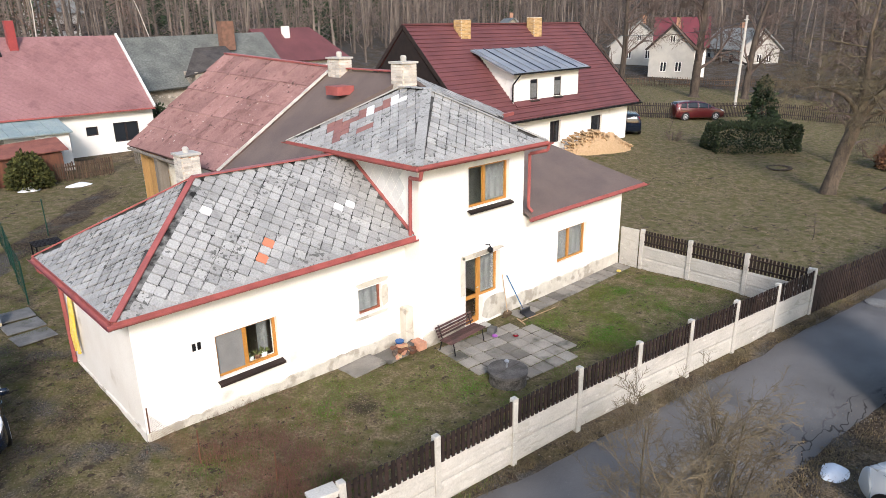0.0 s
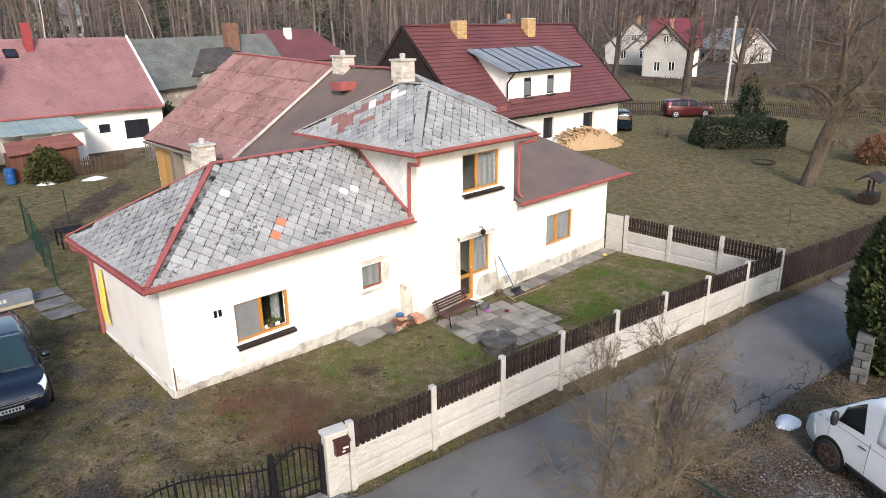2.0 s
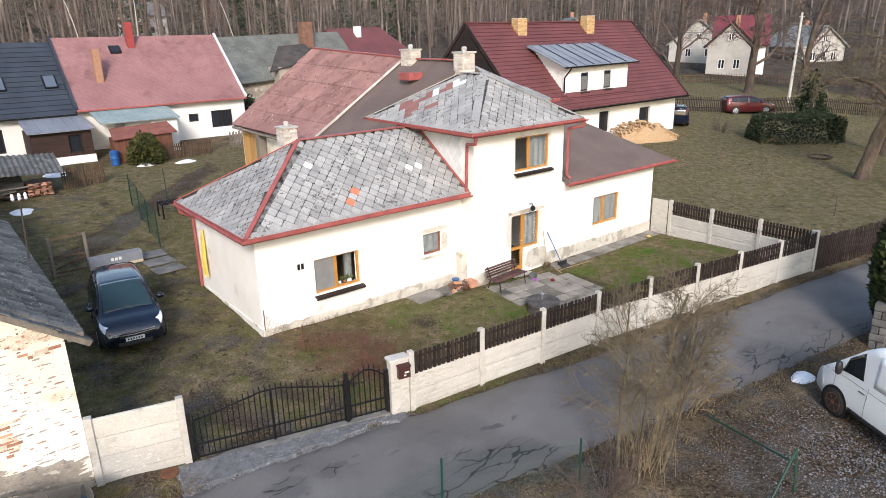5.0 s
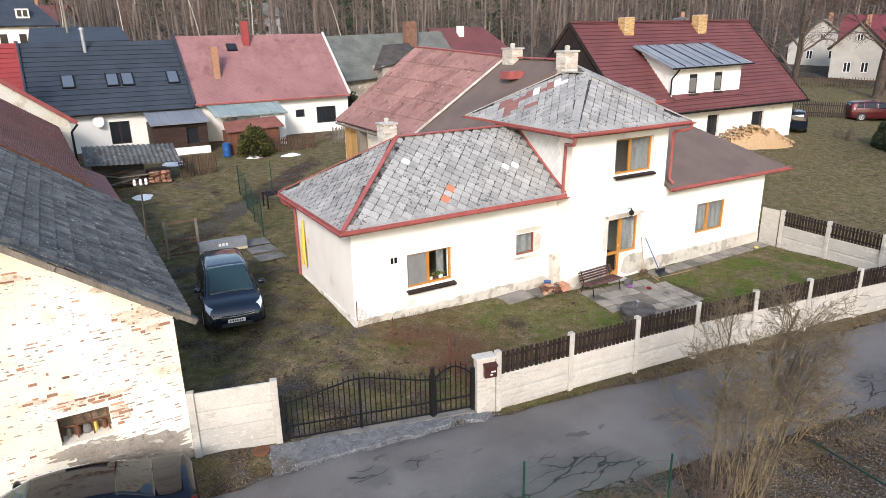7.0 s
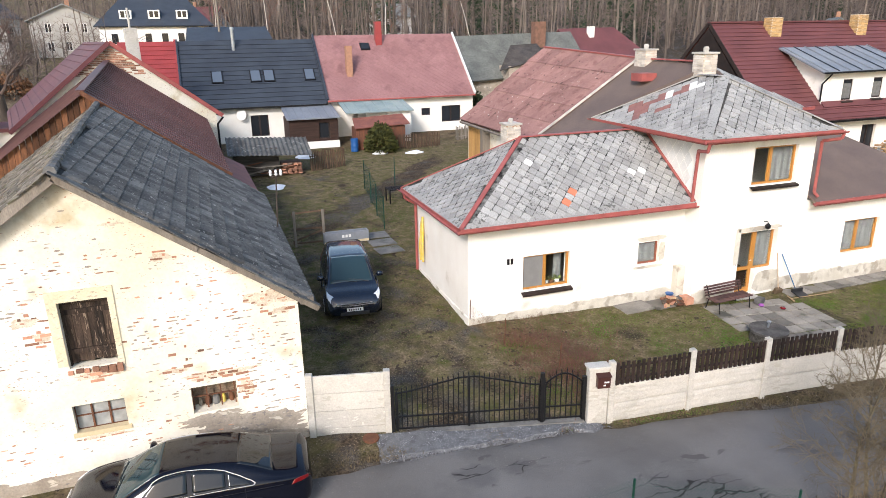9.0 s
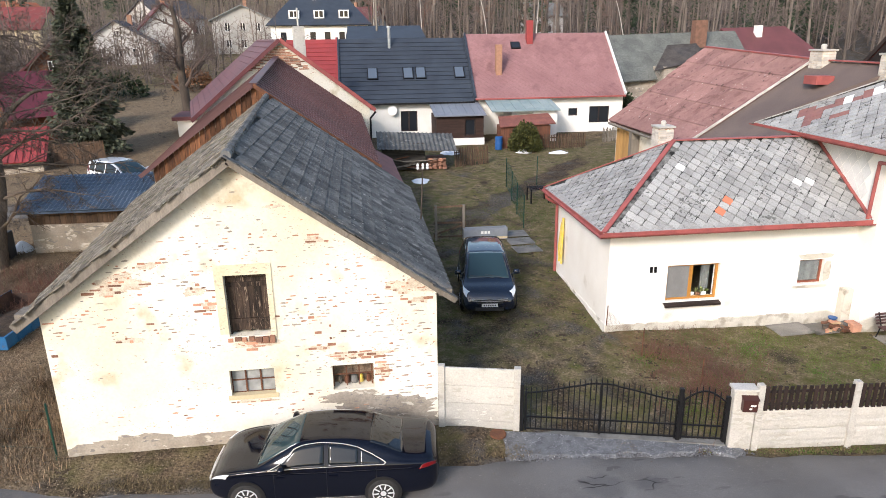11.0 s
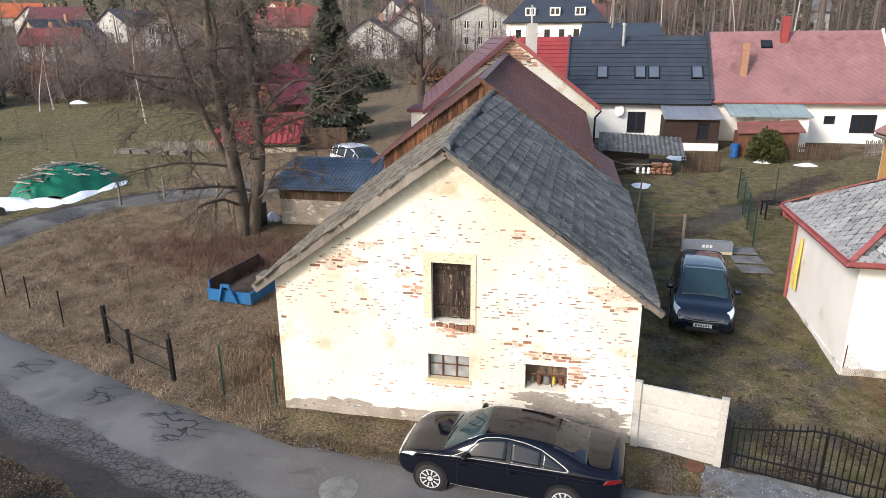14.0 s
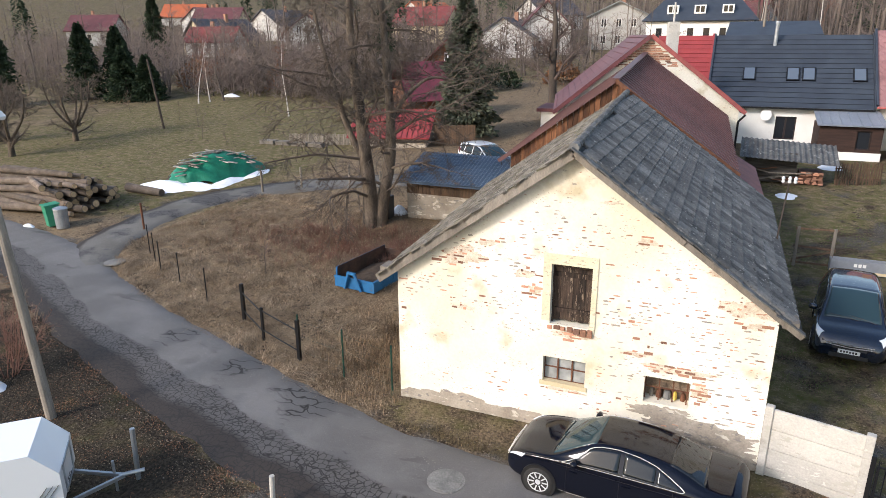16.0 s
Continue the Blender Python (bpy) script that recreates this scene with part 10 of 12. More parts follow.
# houses between the pink roof and the wood
DARKSLATE = mat("dark_mossy_slate", (0.075, 0.066, 0.06), (0.045, 0.04, 0.037), 1.5, 14, vary=0.4, bump=0.5)
gh = thing("grey_roofed_house", "long house with weathered grey-green roof and brick chimney", "house", (0, 0, 0))
pb = shape()
slab(pb, [(13.2, 36.6, 4.9), (27.5, 37.6, 5.6), (27.5, 41.8, 9.0), (13.2, 40.8, 8.7)], 0.14)
slab(pb, [(13.2, 46.0, 4.9), (27.5, 46.0, 5.6), (27.5, 41.8, 9.0), (13.2, 40.8, 8.7)], 0.14)
part("roof", pb, mat("dark_grey_green_slate", (0.15, 0.155, 0.14), (0.10, 0.105, 0.095), 0.8, 9, vary=0.45, bump=0.4), gh, "weathered grey-green slate roof")
pb = shape()
box(pb, 13.6, 37.4, 2.0, 27.2, 45.6, 5.2)
part("wall", pb, GREYPLASTER, gh)
pb = shape()
box(pb, 22.6, 39.7, 7.6, 23.7, 40.5, 9.9)
part("chimney", pb, DARKBRICK, gh, "brick chimney")
pb = shape()
slab(pb, [(17.4, 36.0, 5.9), (20.4, 35.4, 6.6), (22.0, 38.2, 8.0), (19.4, 38.2, 7.9)], 0.1)
slab(pb, [(20.4, 35.4, 6.6), (22.6, 36.2, 6.4), (22.0, 38.2, 8.0)], 0.1)
part("small_roof", pb, DARKSLATE, gh, "small mossy slate roof")
pb = shape()
box(pb, 18.2, 35.9, 4.0, 21.6, 38.0, 6.2)
part("annex", pb, GREYPLASTER, gh)
r2 = thing("far_red_house", "house with maroon roof and white chimney at the wood", "house")
pb = shape()
slab(pb, [(30.0, 43.5, 6.3), (38.5, 43.5, 6.3), (36.2, 47.5, 9.4), (29.3, 47.5, 9.3)], 0.14)
slab(pb, [(30.0, 52, 6.3), (38.5, 52, 6.3), (36.2, 47.5, 9.4), (29.3, 47.5, 9.3)], 0.14)
part("roof", pb, MAROONTILE, r2)
pb = shape()
box(pb, 30.0, 44.2, 2.5, 37.8, 51.5, 6.4)
part("wall", pb, WHITE, r2)
pb = shape()
box(pb, 32.4, 46.2, 8.2, 33.0, 46.8, 9.5)
part("chimney", pb, WHITE, r2, "white chimney")
pb = shape()
slab(pb, [(36, 60, 4.2), (48, 60, 4.2), (48, 66, 4.9), (36, 66, 4.9)], 0.2)
solid("flat_roof_hall", pb, ZINC, "pale flat metal roof behind the houses", "roof")

# sheds on the left
rs = thing("red_shed", "shed with bright red ribbed metal roof", "shed", (-28.3, 22.6, 1.3), 14)
pb = shape()
box(pb, -2.6, 0.3, -0.3, 2.6, 3.0, 0.9)
part("wall", pb, GREYPLASTER, rs)
pb = shape()
slab(pb, [(-2.9, -0.2, 0.85), (2.9, -0.2, 0.85), (2.9, 3.0, 2.5), (-2.9, 3.0, 2.5)], 0.06)
rf = part("roof", pb, REDTILE, rs)
for i in range(16):
    pb = shape()
    x = -2.8 + 0.37 * i
    bar(pb, (x, -0.2, 0.88), (x, 3.0, 2.53), 0.05, 0.05)
    part("rib", pb, REDTILE, rf)
pbn = thing("wine_roofed_barn", "tall wooden shed with wine-red roof", "barn", (-32.2, 32.6, 1.9), -45)
WINE = mat("wine_red_sheet", (0.155, 0.036, 0.05), (0.12, 0.03, 0.042), 1, 15, rough=0.6, vary=0.12)
pb = shape()
slab(pb, [(0, -0.4, 4.9), (2.8, -0.4, 1.9), (2.8, 5.4, 1.9), (0, 5.4, 4.9)], 0.1)
slab(pb, [(0, -0.4, 4.9), (-2.8, -0.4, 1.9), (-2.8, 5.4, 1.9), (0, 5.4, 4.9)], 0.1)
part("roof", pb, WINE, pbn)
wb = shape()
wall_cols(wb, -2.3, 2.3, -0.4, lambda x: 4.7 - abs(x) * 1.07, 0, 0.2, cuts=(0,))
part("wall", wb, RUST, pbn, "reddish boarded gable")
pb = shape()
box(pb, -2.3, 0.2, -0.4, 2.3, 5.0, 2.2)
part("side_wall", pb, RUST, pbn)
gr_ = thing("garage", "small white garage with flat maroon roof", "garage", (-18.6, 32.6, 1.9), 5)
pb = shape()
box(pb, -1.6, 0, -0.3, 3.6, 4, 1.35)
part("wall", pb, WHITE, gr_)
pb = shape()
box(pb, -1.9, -0.3, 1.35, 3.9, 4.3, 1.6)
part("roof", pb, MAROONTILE, gr_)
small_house((-33.5, 46, 3.0), 20, 6.5, 8, 2.8, 5.6, RUST, MAROONTILE, "small red-brown wooden cottage", 1, False)
for i, (a, b, h, m) in enumerate((((-25.6, 24.4), (-22.8, 25.0), 1.4, OLDWOOD), ((-36, 22), (-31.5, 23), 0.8, GREYWOOD))):
    pickets("grey wooden fence by the sheds", a, b, h, m, 50)
pl_ = thing("wood_stack", "low stacks of grey boards on the field edge", "shaft", (-36.2, 22.0, gz(-36, 22)))
for i in range(4):
    pb = shape()
    for j in range(3):
        box(pb, -2.2 + 1.4 * i, -0.4 + 0.02 * j, 0.09 * j, -1.0 + 1.4 * i - 0.1 * j * (i % 2), 0.4, 0.09 * j + 0.07)
    part("board_layer", pb, GREYWOOD, pl_)


# ---- trees ----
class Wood:
    def __init__(self):
        self.v, self.f = [], []

    def seg(self, p, q, r0, r1):
        n_ = 11 if r0 > 0.16 else 7 if r0 > 0.09 else 5 if r0 > 0.03 else 3
        d = (q - p)
        if d.length < 1e-5:
            return
        d.normalize()
        s = d.cross(Vector((1, 0, 0))) if abs(d.x) < 0.9 else d.cross(Vector((0, 1, 0)))
        s.normalize()
        u = d.cross(s)
        b = len(self.v)
        for c, r in ((p, r0), (q, r1)):
            for k in range(n_):
                a = 2 * math.pi * k / n_
                w = c + (s * math.cos(a) + u * math.sin(a)) * r
                self.v.append((w.x, w.y, w.z))
        for k in range(n_):
            self.f.append((b + k, b + (k + 1) % n_, b + n_ + (k + 1) % n_, b + n_ + k))


def stem_tube(wood, way, rad, n_=12):
    """One unbroken tube along the points, slightly lumpy."""
    s = None
    b0 = len(wood.v)
    for i, (p, r) in enumerate(zip(way, rad)):
        d = (way[min(i + 1, len(way) - 1)] - way[max(i - 1, 0)]).normalized()
        s = d.cross(Vector((0.31, 0.95, 0.1))) if s is None else s - d * s.dot(d)
        s.normalize()
        u = d.cross(s)
        for k in range(n_):
            a = 2 * math.pi * k / n_
            c = s * math.cos(a) + u * math.sin(a)
            w = p + c * r * (1 + 0.16 * noise.noise((c.x * 1.6 + p.x, c.y * 1.6, p.z * 0.8)))
            wood.v.append((w.x, w.y, w.z))
        if i:
            b = b0 + (i - 1) * n_
            for k in range(n_):
                wood.f.append((b + k, b + (k + 1) % n_, b + n_ + (k + 1) % n_, b + n_ + k))


def limb(rng_, wood, p, d, length, r, level, plan, droop=0.0, first=None, thin=0.007):
    """One branch that bends in a few pieces and bears smaller ones. plan: (children, share of length, angle) level by level."""
    steps = 5 if level == 0 else 4 if level < 3 else 2
    kids = plan[level][0] if level < len(plan) else 0
    pts, rad = [p.copy()], [r]
    for i in range(steps):
        t = (i + 1) / steps
        wob = Vector((rng_.gauss(0, 1), rng_.gauss(0, 1), rng_.gauss(0, 0.6))) * (0.06 if level == 0 else 0.22)
        d = (d + wob + Vector((0, 0, -droop * level * 0.12 + (0.05 if level else 0)))).normalized()
        p = p + d * (length / steps)
        pts.append(p.copy())
        rad.append(r * (1 - 0.72 * t) if level else r * (1 - 0.6 * t))
    dst = first if (level == 0 and first is not None) else wood
    for i in range(steps):
        if level > 0 or r < 0.06:
            dst.seg(pts[i], pts[i + 1], rad[i], rad[i + 1])
            continue
        a, b, c, e = pts[max(0, i - 1)], pts[i], pts[i + 1], pts[min(steps, i + 2)]
        way = [(b * 2 + (c - a) * k + (a * 2 - b * 5 + c * 4 - e) * k * k + (b * 3 - a - c * 3 + e) * k ** 3) / 2 for k in (0, 0.25, 0.5, 0.75, 1)]
        for j in range(4):
            dst.seg(way[j], way[j + 1], rad[i] + (rad[i + 1] - rad[i]) * j / 4, rad[i] + (rad[i + 1] - rad[i]) * (j + 1) / 4)
    for k in range(kids):
        t = (plan[level][3] if len(plan[level]) > 3 else 0.25) + (1 - (plan[level][3] if len(plan[level]) > 3 else 0.25)) * (k + rng_.random()) / kids
        i = min(steps - 1, int(t * steps))
        q = pts[i].lerp(pts[i + 1], t * steps - i)
        dd = (pts[i + 1] - pts[i]).normalized()
        side = dd.orthogonal().normalized()
        side.rotate(Matrix.Rotation(rng_.uniform(0, 6.283), 3, dd))
        a = math.radians(rng_.gauss(plan[level][2], 10))
        nd = dd * math.cos(a) + side * math.sin(a)
        limb(rng_, wood, q, nd, length * plan[level][1] * rng_.uniform(0.65, 1.1) * (1.1 - 0.5 * t), max(thin, rad[i] * (0.40 if level == 0 else 0.48)), level + 1, plan, droop, None, thin)


def bare_tree(name, label, at, h, r, seed, plan, lean=(0, 0), bark=BARK, twig=TWIG, stems=1, droop=0.4, group="", thin=0.011):
    t_ = thing(name, label, "tree", at, 0, group)
    rng_ = random.Random(seed)
    tr_, cr = Wood(), Wood()
    for s in range(stems):
        a = 6.283 * s / stems + rng_.random()
        d = Vector((lean[0] + (0.28 * math.cos(a) if stems > 1 else 0), lean[1] + (0.28 * math.sin(a) if stems > 1 else 0), 1)).normalized()
        limb(rng_, cr, Vector((0.2 * math.cos(a) if stems > 1 else 0, 0.2 * math.sin(a) if stems > 1 else 0, -0.2)), d, h * rng_.uniform(0.8, 1.0), r, 0, plan, droop, tr_, thin)
    if stems == 1:
        n_ = 11 if r > 0.16 else 7 if r > 0.09 else 5 if r > 0.03 else 3
        top = sum((Vector(q) for q in tr_.v[n_:2 * n_]), Vector()) / n_
        foot = Vector((0, 0, -0.2))
        for a, b, r0, r1 in ((0.0, 0.3, 1.75, 1.42), (0.3, 0.62, 1.42, 1.15), (0.62, 1.0, 1.15, 0.97)):
            tr_.seg(foot.lerp(top, a), foot.lerp(top, b), r * r0, r * r1)
    tk = raw("trunk", tr_.v, tr_.f, bark, t_)
    tk.data.polygons.foreach_set("use_smooth", [True] * len(tr_.f))
    raw("crown", cr.v, cr.f, twig, t_)
    return t_


MID = ((14, 0.45, 48, 0.15), (9, 0.5, 45), (8, 0.52, 44), (6, 0.6, 42))
SMALL = ((8, 0.5, 45, 0.15), (6, 0.5, 42), (5, 0.5, 40))


def stemmed_tree(name, label, at, stems, seed, plan, bark=BARK, twig=TWIG, count=24, reach=(2.4, 5.2), low=0.22, droop=0.8, thin=0.011, rise=(-0.1, 0.9)):
    """A tree whose main stems are given as bending lines of (x, y, z, radius); limbs and twigs grow from them."""
    t_ = thing(name, label, "tree", at)
    rng_ = random.Random(seed)
    cr = Wood()
    for line in stems:
        tr_ = Wood()
        p = [Vector(q[:3]) for q in line]
        way, rad = [], []
        for k in range(len(p) - 1):
            a, b, c, d = p[max(k - 1, 0)], p[k], p[k + 1], p[min(k + 2, len(p) - 1)]
            for j in range(5):
                u = j / 5
                w = (b * 2 + (c - a) * u + (a * 2 - b * 5 + c * 4 - d) * u * u + (b * 3 - a - c * 3 + d) * u ** 3) / 2
                way.append(w)
                rad.append(line[k][3] + (line[k + 1][3] - line[k][3]) * u)
        way.append(p[-1])
        rad.append(line[-1][3])
        stem_tube(tr_, way, rad)
        tk = raw("trunk", tr_.v, tr_.f, bark, t_)
        tk.data.polygons.foreach_set("use_smooth", [True] * len(tr_.f))
        n_ = len(way) - 1
        for k in range(count):
            u = low + (0.99 - low) * (k + rng_.random()) / count
            i = min(n_ - 1, int(u * n_))
            a = rng_.uniform(0, 6.283)
            d = Vector((math.cos(a), math.sin(a), rng_.uniform(*rise))).normalized()
            ln = rng_.uniform(*reach) * (1.15 - 0.55 * u)
            limb(rng_, cr, way[i].copy(), d, ln, max(0.02, min(0.085, rad[i] * 0.45) * rng_.uniform(0.6, 1)), 1, plan, droop, None, thin)
    raw("crown", cr.v, cr.f, twig, t_)
    return t_


TWIGGY = ((0, 0, 0), (9, 0.48, 38, 0.18), (7, 0.5, 42), (5, 0.55, 42))
GREYTWIG = mat("grey_brown_twigs", (0.135, 0.105, 0.082), (0.085, 0.066, 0.052), 1, 20, vary=0.3, bump=0)
OLIVETWIG = mat("olive_tan_twigs", (0.130, 0.106, 0.064), (0.072, 0.059, 0.038), 1, 20, vary=0.3, bump=0)
DARKBARK = mat("ridged_dark_bark", (0.13, 0.098, 0.068), (0.06, 0.046, 0.034), 4, 26, vary=0.4, bump=0.9, stretch=(1, 1, 0.35))
GREYBARK = mat("ridged_grey_bark", (0.15, 0.118, 0.088), (0.075, 0.058, 0.045), 4, 26, vary=0.4, bump=0.9, stretch=(1, 1, 0.35), stain=(0.045, 0.036, 0.028), stain_scale=2.2, stain_at=0.55)
stemmed_tree("tree", "big bare deciduous tree with twin trunks and drooping limbs", (-21.65, 8.35, gz(-21.65, 8.35)),
             [[(-0.15, -0.1, -0.3, 0.52), (-0.12, -0.08, 0.6, 0.36), (-0.25, -0.1, 2.6, 0.31), (-0.42, -0.2, 5.0, 0.26), (-0.65, -0.35, 8.0, 0.19), (-0.6, -0.4, 11.0, 0.10), (-0.8, -0.4, 13.6, 0.04)],
              [(0.15, 0.1, -0.3, 0.46), (0.30, 0.18, 0.8, 0.30), (0.60, 0.34, 2.6, 0.27), (0.75, 0.42, 4.6, 0.22), (0.62, 0.36, 8.0, 0.17), (0.5, 0.25, 11.0, 0.09), (0.65, 0.3, 13.2, 0.04)],
              [(-0.28, -0.1, 2.9, 0.17), (-0.85, -0.45, 4.3, 0.14), (-1.35, -0.7, 6.2, 0.11), (-1.9, -1.0, 9.0, 0.07), (-2.2, -1.1, 11.5, 0.03)],
              [(0.75, 0.42, 4.8, 0.11), (1.35, 0.78, 5.8, 0.09), (2.3, 1.2, 6.6, 0.06), (3.3, 1.7, 6.5, 0.03)]],
             5, TWIGGY, GREYBARK, GREYTWIG, 20, (2.8, 6.4), 0.24, 0.55, 0.010, (0.0, 1.1))
stemmed_tree("tree", "leaning bare tree on the lawn with long arching twigs", (37.3, -3.05, gz(37.3, -3.05) - 0.05),
             [[(0, 0, -0.3, 0.56), (0.08, -0.06, 0.5, 0.41), (0.40, -0.36, 2.6, 0.36), (0.75, -0.70, 4.4, 0.30), (0.8, -0.75, 6.3, 0.20), (0.7, -0.6, 8.5, 0.11), (0.95, -0.7, 10.8, 0.04)],
              [(0.6, -0.55, 3.7, 0.2), (1.15, -1.05, 4.9, 0.16), (1.9, -1.75, 6.2, 0.11), (2.3, -2.2, 8.2, 0.05)],
              [(0.75, -0.70, 4.3, 0.17), (0.25, -0.2, 5.3, 0.13), (-0.6, 0.6, 5.9, 0.09), (-1.6, 1.5, 6.0, 0.05), (-2.3, 2.2, 5.4, 0.03)],
              [(0.7, -0.65, 4.0, 0.15), (1.3, -1.3, 4.5, 0.12), (2.2, -2.2, 4.7, 0.08), (3.2, -3.0, 4.4, 0.04)]],
             12, ((0, 0, 0), (7, 0.5, 38, 0.15), (6, 0.5, 42), (4, 0.55, 42)), DARKBARK, OLIVETWIG, 17, (2.6, 5.0), 0.42, 0.75, 0.010, (-0.1, 0.9))
bare_tree("tree", "bare tree behind the hedge", (46.6, -1.0, gz(46, -1)), 10.0, 0.3, 17, MID, (0.1, 0.0), droop=0.5)
bare_tree("tree", "tall bare tree by the far road", (69.3, 21.0, gz(69, 21)), 16, 0.5, 21, MID, (0.02, 0.02))
bare_tree("tree", "tall bare tree beside the pale cottage", (73.5, 17.0, gz(73, 17)), 15, 0.42, 22, MID, (-0.03, 0.02))
bare_tree("tree", "bare tree near the far fence", (62, 26, gz(62, 26)), 14, 0.35, 23, MID)
bare_tree("tree", "bare tree behind the far picket fence", (78, 6, gz(78, 6)), 14, 0.4, 24, MID)
bare_tree("tree", "bare tree at the back of the garden", (60, -6, gz(60, -6)), 12, 0.3, 25, MID)
bare_tree("tree", "broad bare tree before the village houses", (-21.8, 42.8, gz(-21.8, 42.8)), 11, 0.42, 31, MID, droop=0.3)
for i, (x, y, h) in enumerate(((-53.8, 18.8, 5.6), (-53.9, 13.6, 5.2), (-60, 17, 5.2))):
    fork = [[(0, 0, -0.2, 0.26), (0.03, 0.02, 0.5, 0.19), (0.06, 0.0, 1.1, 0.17)]]
    for k in range(6):
        a = 1.05 * k + 0.4 * i
        c, q = math.cos(a), math.sin(a)
        fork.append([(0.05, 0.0, 1.0, 0.11), (0.75 * c, 0.75 * q, 1.9, 0.09), (1.35 * c, 1.35 * q, h * 0.55, 0.06), (1.6 * c, 1.6 * q, h * 0.8, 0.03)])
    stemmed_tree("fruit_tree", "round-crowned bare fruit tree in the orchard", (x, y, gz(x, y)), fork, 41 + i, ((0, 0, 0), (7, 0.5, 40, 0.1), (6, 0.5, 40), (4, 0.5, 40)), DARKBARK, GREYTWIG, 8, (1.3, 2.4), 0.55, 0.35, 0.009, (0.2, 1.6))["group"] = "orchard trees"
for i, (x, y, h) in enumerate(((-57.2, 36.2, 7.2), (-56.8, 37.5, 7.8), (-43.1, 32.0, 7), (9.0, 64, 15), (1.0, 66, 15), (28, 68, 15), (14, 62, 14), (-4, 78, 14))):
    bare_tree("birch", "white-barked birch with bare drooping twigs", (x, y, gz(x, y)), h, 0.055 if i < 3 else 0.075, 51 + i, ((12, 0.36, 40, 0.3), (6, 0.5, 40), (5, 0.5, 40)), bark=BIRCH, twig=REDTWIG, droop=0.5, group="birches")
for i, (x, y, h) in enumerate(((-23.0, 1.9, 1.7), (27.4, -5.5, 1.5), (-44, 22, 2.2), (-48, 26, 2.0), (-40, 20, 1.6), (-52, 28, 2.0), (-60, 30, 2.2), (47, 12, 1.8))):
    bare_tree("sapling", "thin bare sapling in the grass", (x, y, gz(x, y)), h, 0.025, 61 + i, ((7, 0.45, 42, 0.3), (4, 0.5, 40)), droop=0.1)

# the shrub between lane and camera
sh_ = thing("shrub", "large bare shrub with grey trunks and tan canes", "shrub", (3.67, -11.1, gz(3.7, -11.1)))
rng_ = random.Random(77)
cr, cn_ = Wood(), Wood()
LICHEN = mat("lichen_bark", (0.16, 0.135, 0.08), (0.085, 0.068, 0.05), 5, 30, vary=0.35, bump=0.6)
for x, y, dx, dy, h, r in ((-0.35, 0.25, -0.10, 0.04, 3.7, 0.045), (0.55, 0.1, 0.10, 0.02, 4.2, 0.06), (0.75, -0.05, 0.22, -0.05, 4.0, 0.05), (0.35, 0.3, 0.02, 0.2, 3.9, 0.04), (0.95, 0.2, 0.34, 0.16, 3.6, 0.035), (-0.1, -0.1, -0.25, -0.12, 3.2, 0.03), (0.6, -0.2, 0.15, -0.25, 3.5, 0.032)):
    tr_ = Wood()
    limb(rng_, cr, Vector((x, y, -0.1)), Vector((dx, dy, 1)).normalized(), h, r, 0, ((20, 0.44, 48, 0.36), (11, 0.48, 42), (8, 0.5, 42)), 0.2, tr_, 0.0045)
    raw("trunk", tr_.v, tr_.f, LICHEN, sh_)
for s in range(60):
    a, k = rng_.uniform(0, 6.283), abs(rng_.gauss(0.22, 0.16))
    o = Vector((0.3 + rng_.gauss(0, 0.42), 0.1 + rng_.gauss(0, 0.28), -0.05))
    limb(rng_, cn_, o, Vector((k * math.cos(a), k * math.sin(a), 1)).normalized(), rng_.uniform(0.7, 2.2), rng_.uniform(0.005, 0.011), 0, ((3, 0.4, 30, 0.5),), 0.5, None, 0.004)
raw("twigwork", cr.v, cr.f, mat("olive_brown_twigs", (0.18, 0.142, 0.09), (0.10, 0.08, 0.052), 1.5, 20, vary=0.25, bump=0), sh_)
tagged(raw("cane_growth", cn_.v, cn_.f, PALETWIG, sh_), kind="stuff")
for i, (x, y, n_, h, m, lab) in enumerate(((-25.6, -6.9, 26, 2.2, REDTWIG, "red-twigged bare shrub by the lamp post"), (-27.0, -8.2, 22, 2.4, REDTWIG, "red-twigged bare shrub by the lamp post"), (46.8, -3.6, 26, 1.9, REDTWIG, "reddish brown shrub by the lawn tree"), (42.5, 16.5, 14, 1.2, REDTWIG, "low reddish shrub at the house corner"),
                                           (44.3, 10.2, 16, 1.0, TWIG, "small round bare shrub on the lawn"), (6.8, -10.2, 18, 1.4, PALETWIG, "tangle of dry stems by the lane"), (2.6, -10.9, 16, 1.3, TWIG, "tangle of dry stems by the lane"))):
    b_ = thing("shrub", lab, "shrub", (x, y, gz(x, y)))
    rng_ = random.Random(90 + i)
    cr = Wood()
    for s in range(n_):
        a, k = rng_.uniform(0, 6.283), rng_.uniform(0.1, 0.7)
        limb(rng_, cr, Vector((0.3 * math.cos(a), 0.3 * math.sin(a), -0.1)), Vector((k * math.cos(a), k * math.sin(a), 1)).normalized(), h * rng_.uniform(0.6, 1), 0.018, 0, ((6, 0.5, 38, 0.25), (5, 0.5, 40)), 0.1)
    raw("growth", cr.v, cr.f, m, b_)


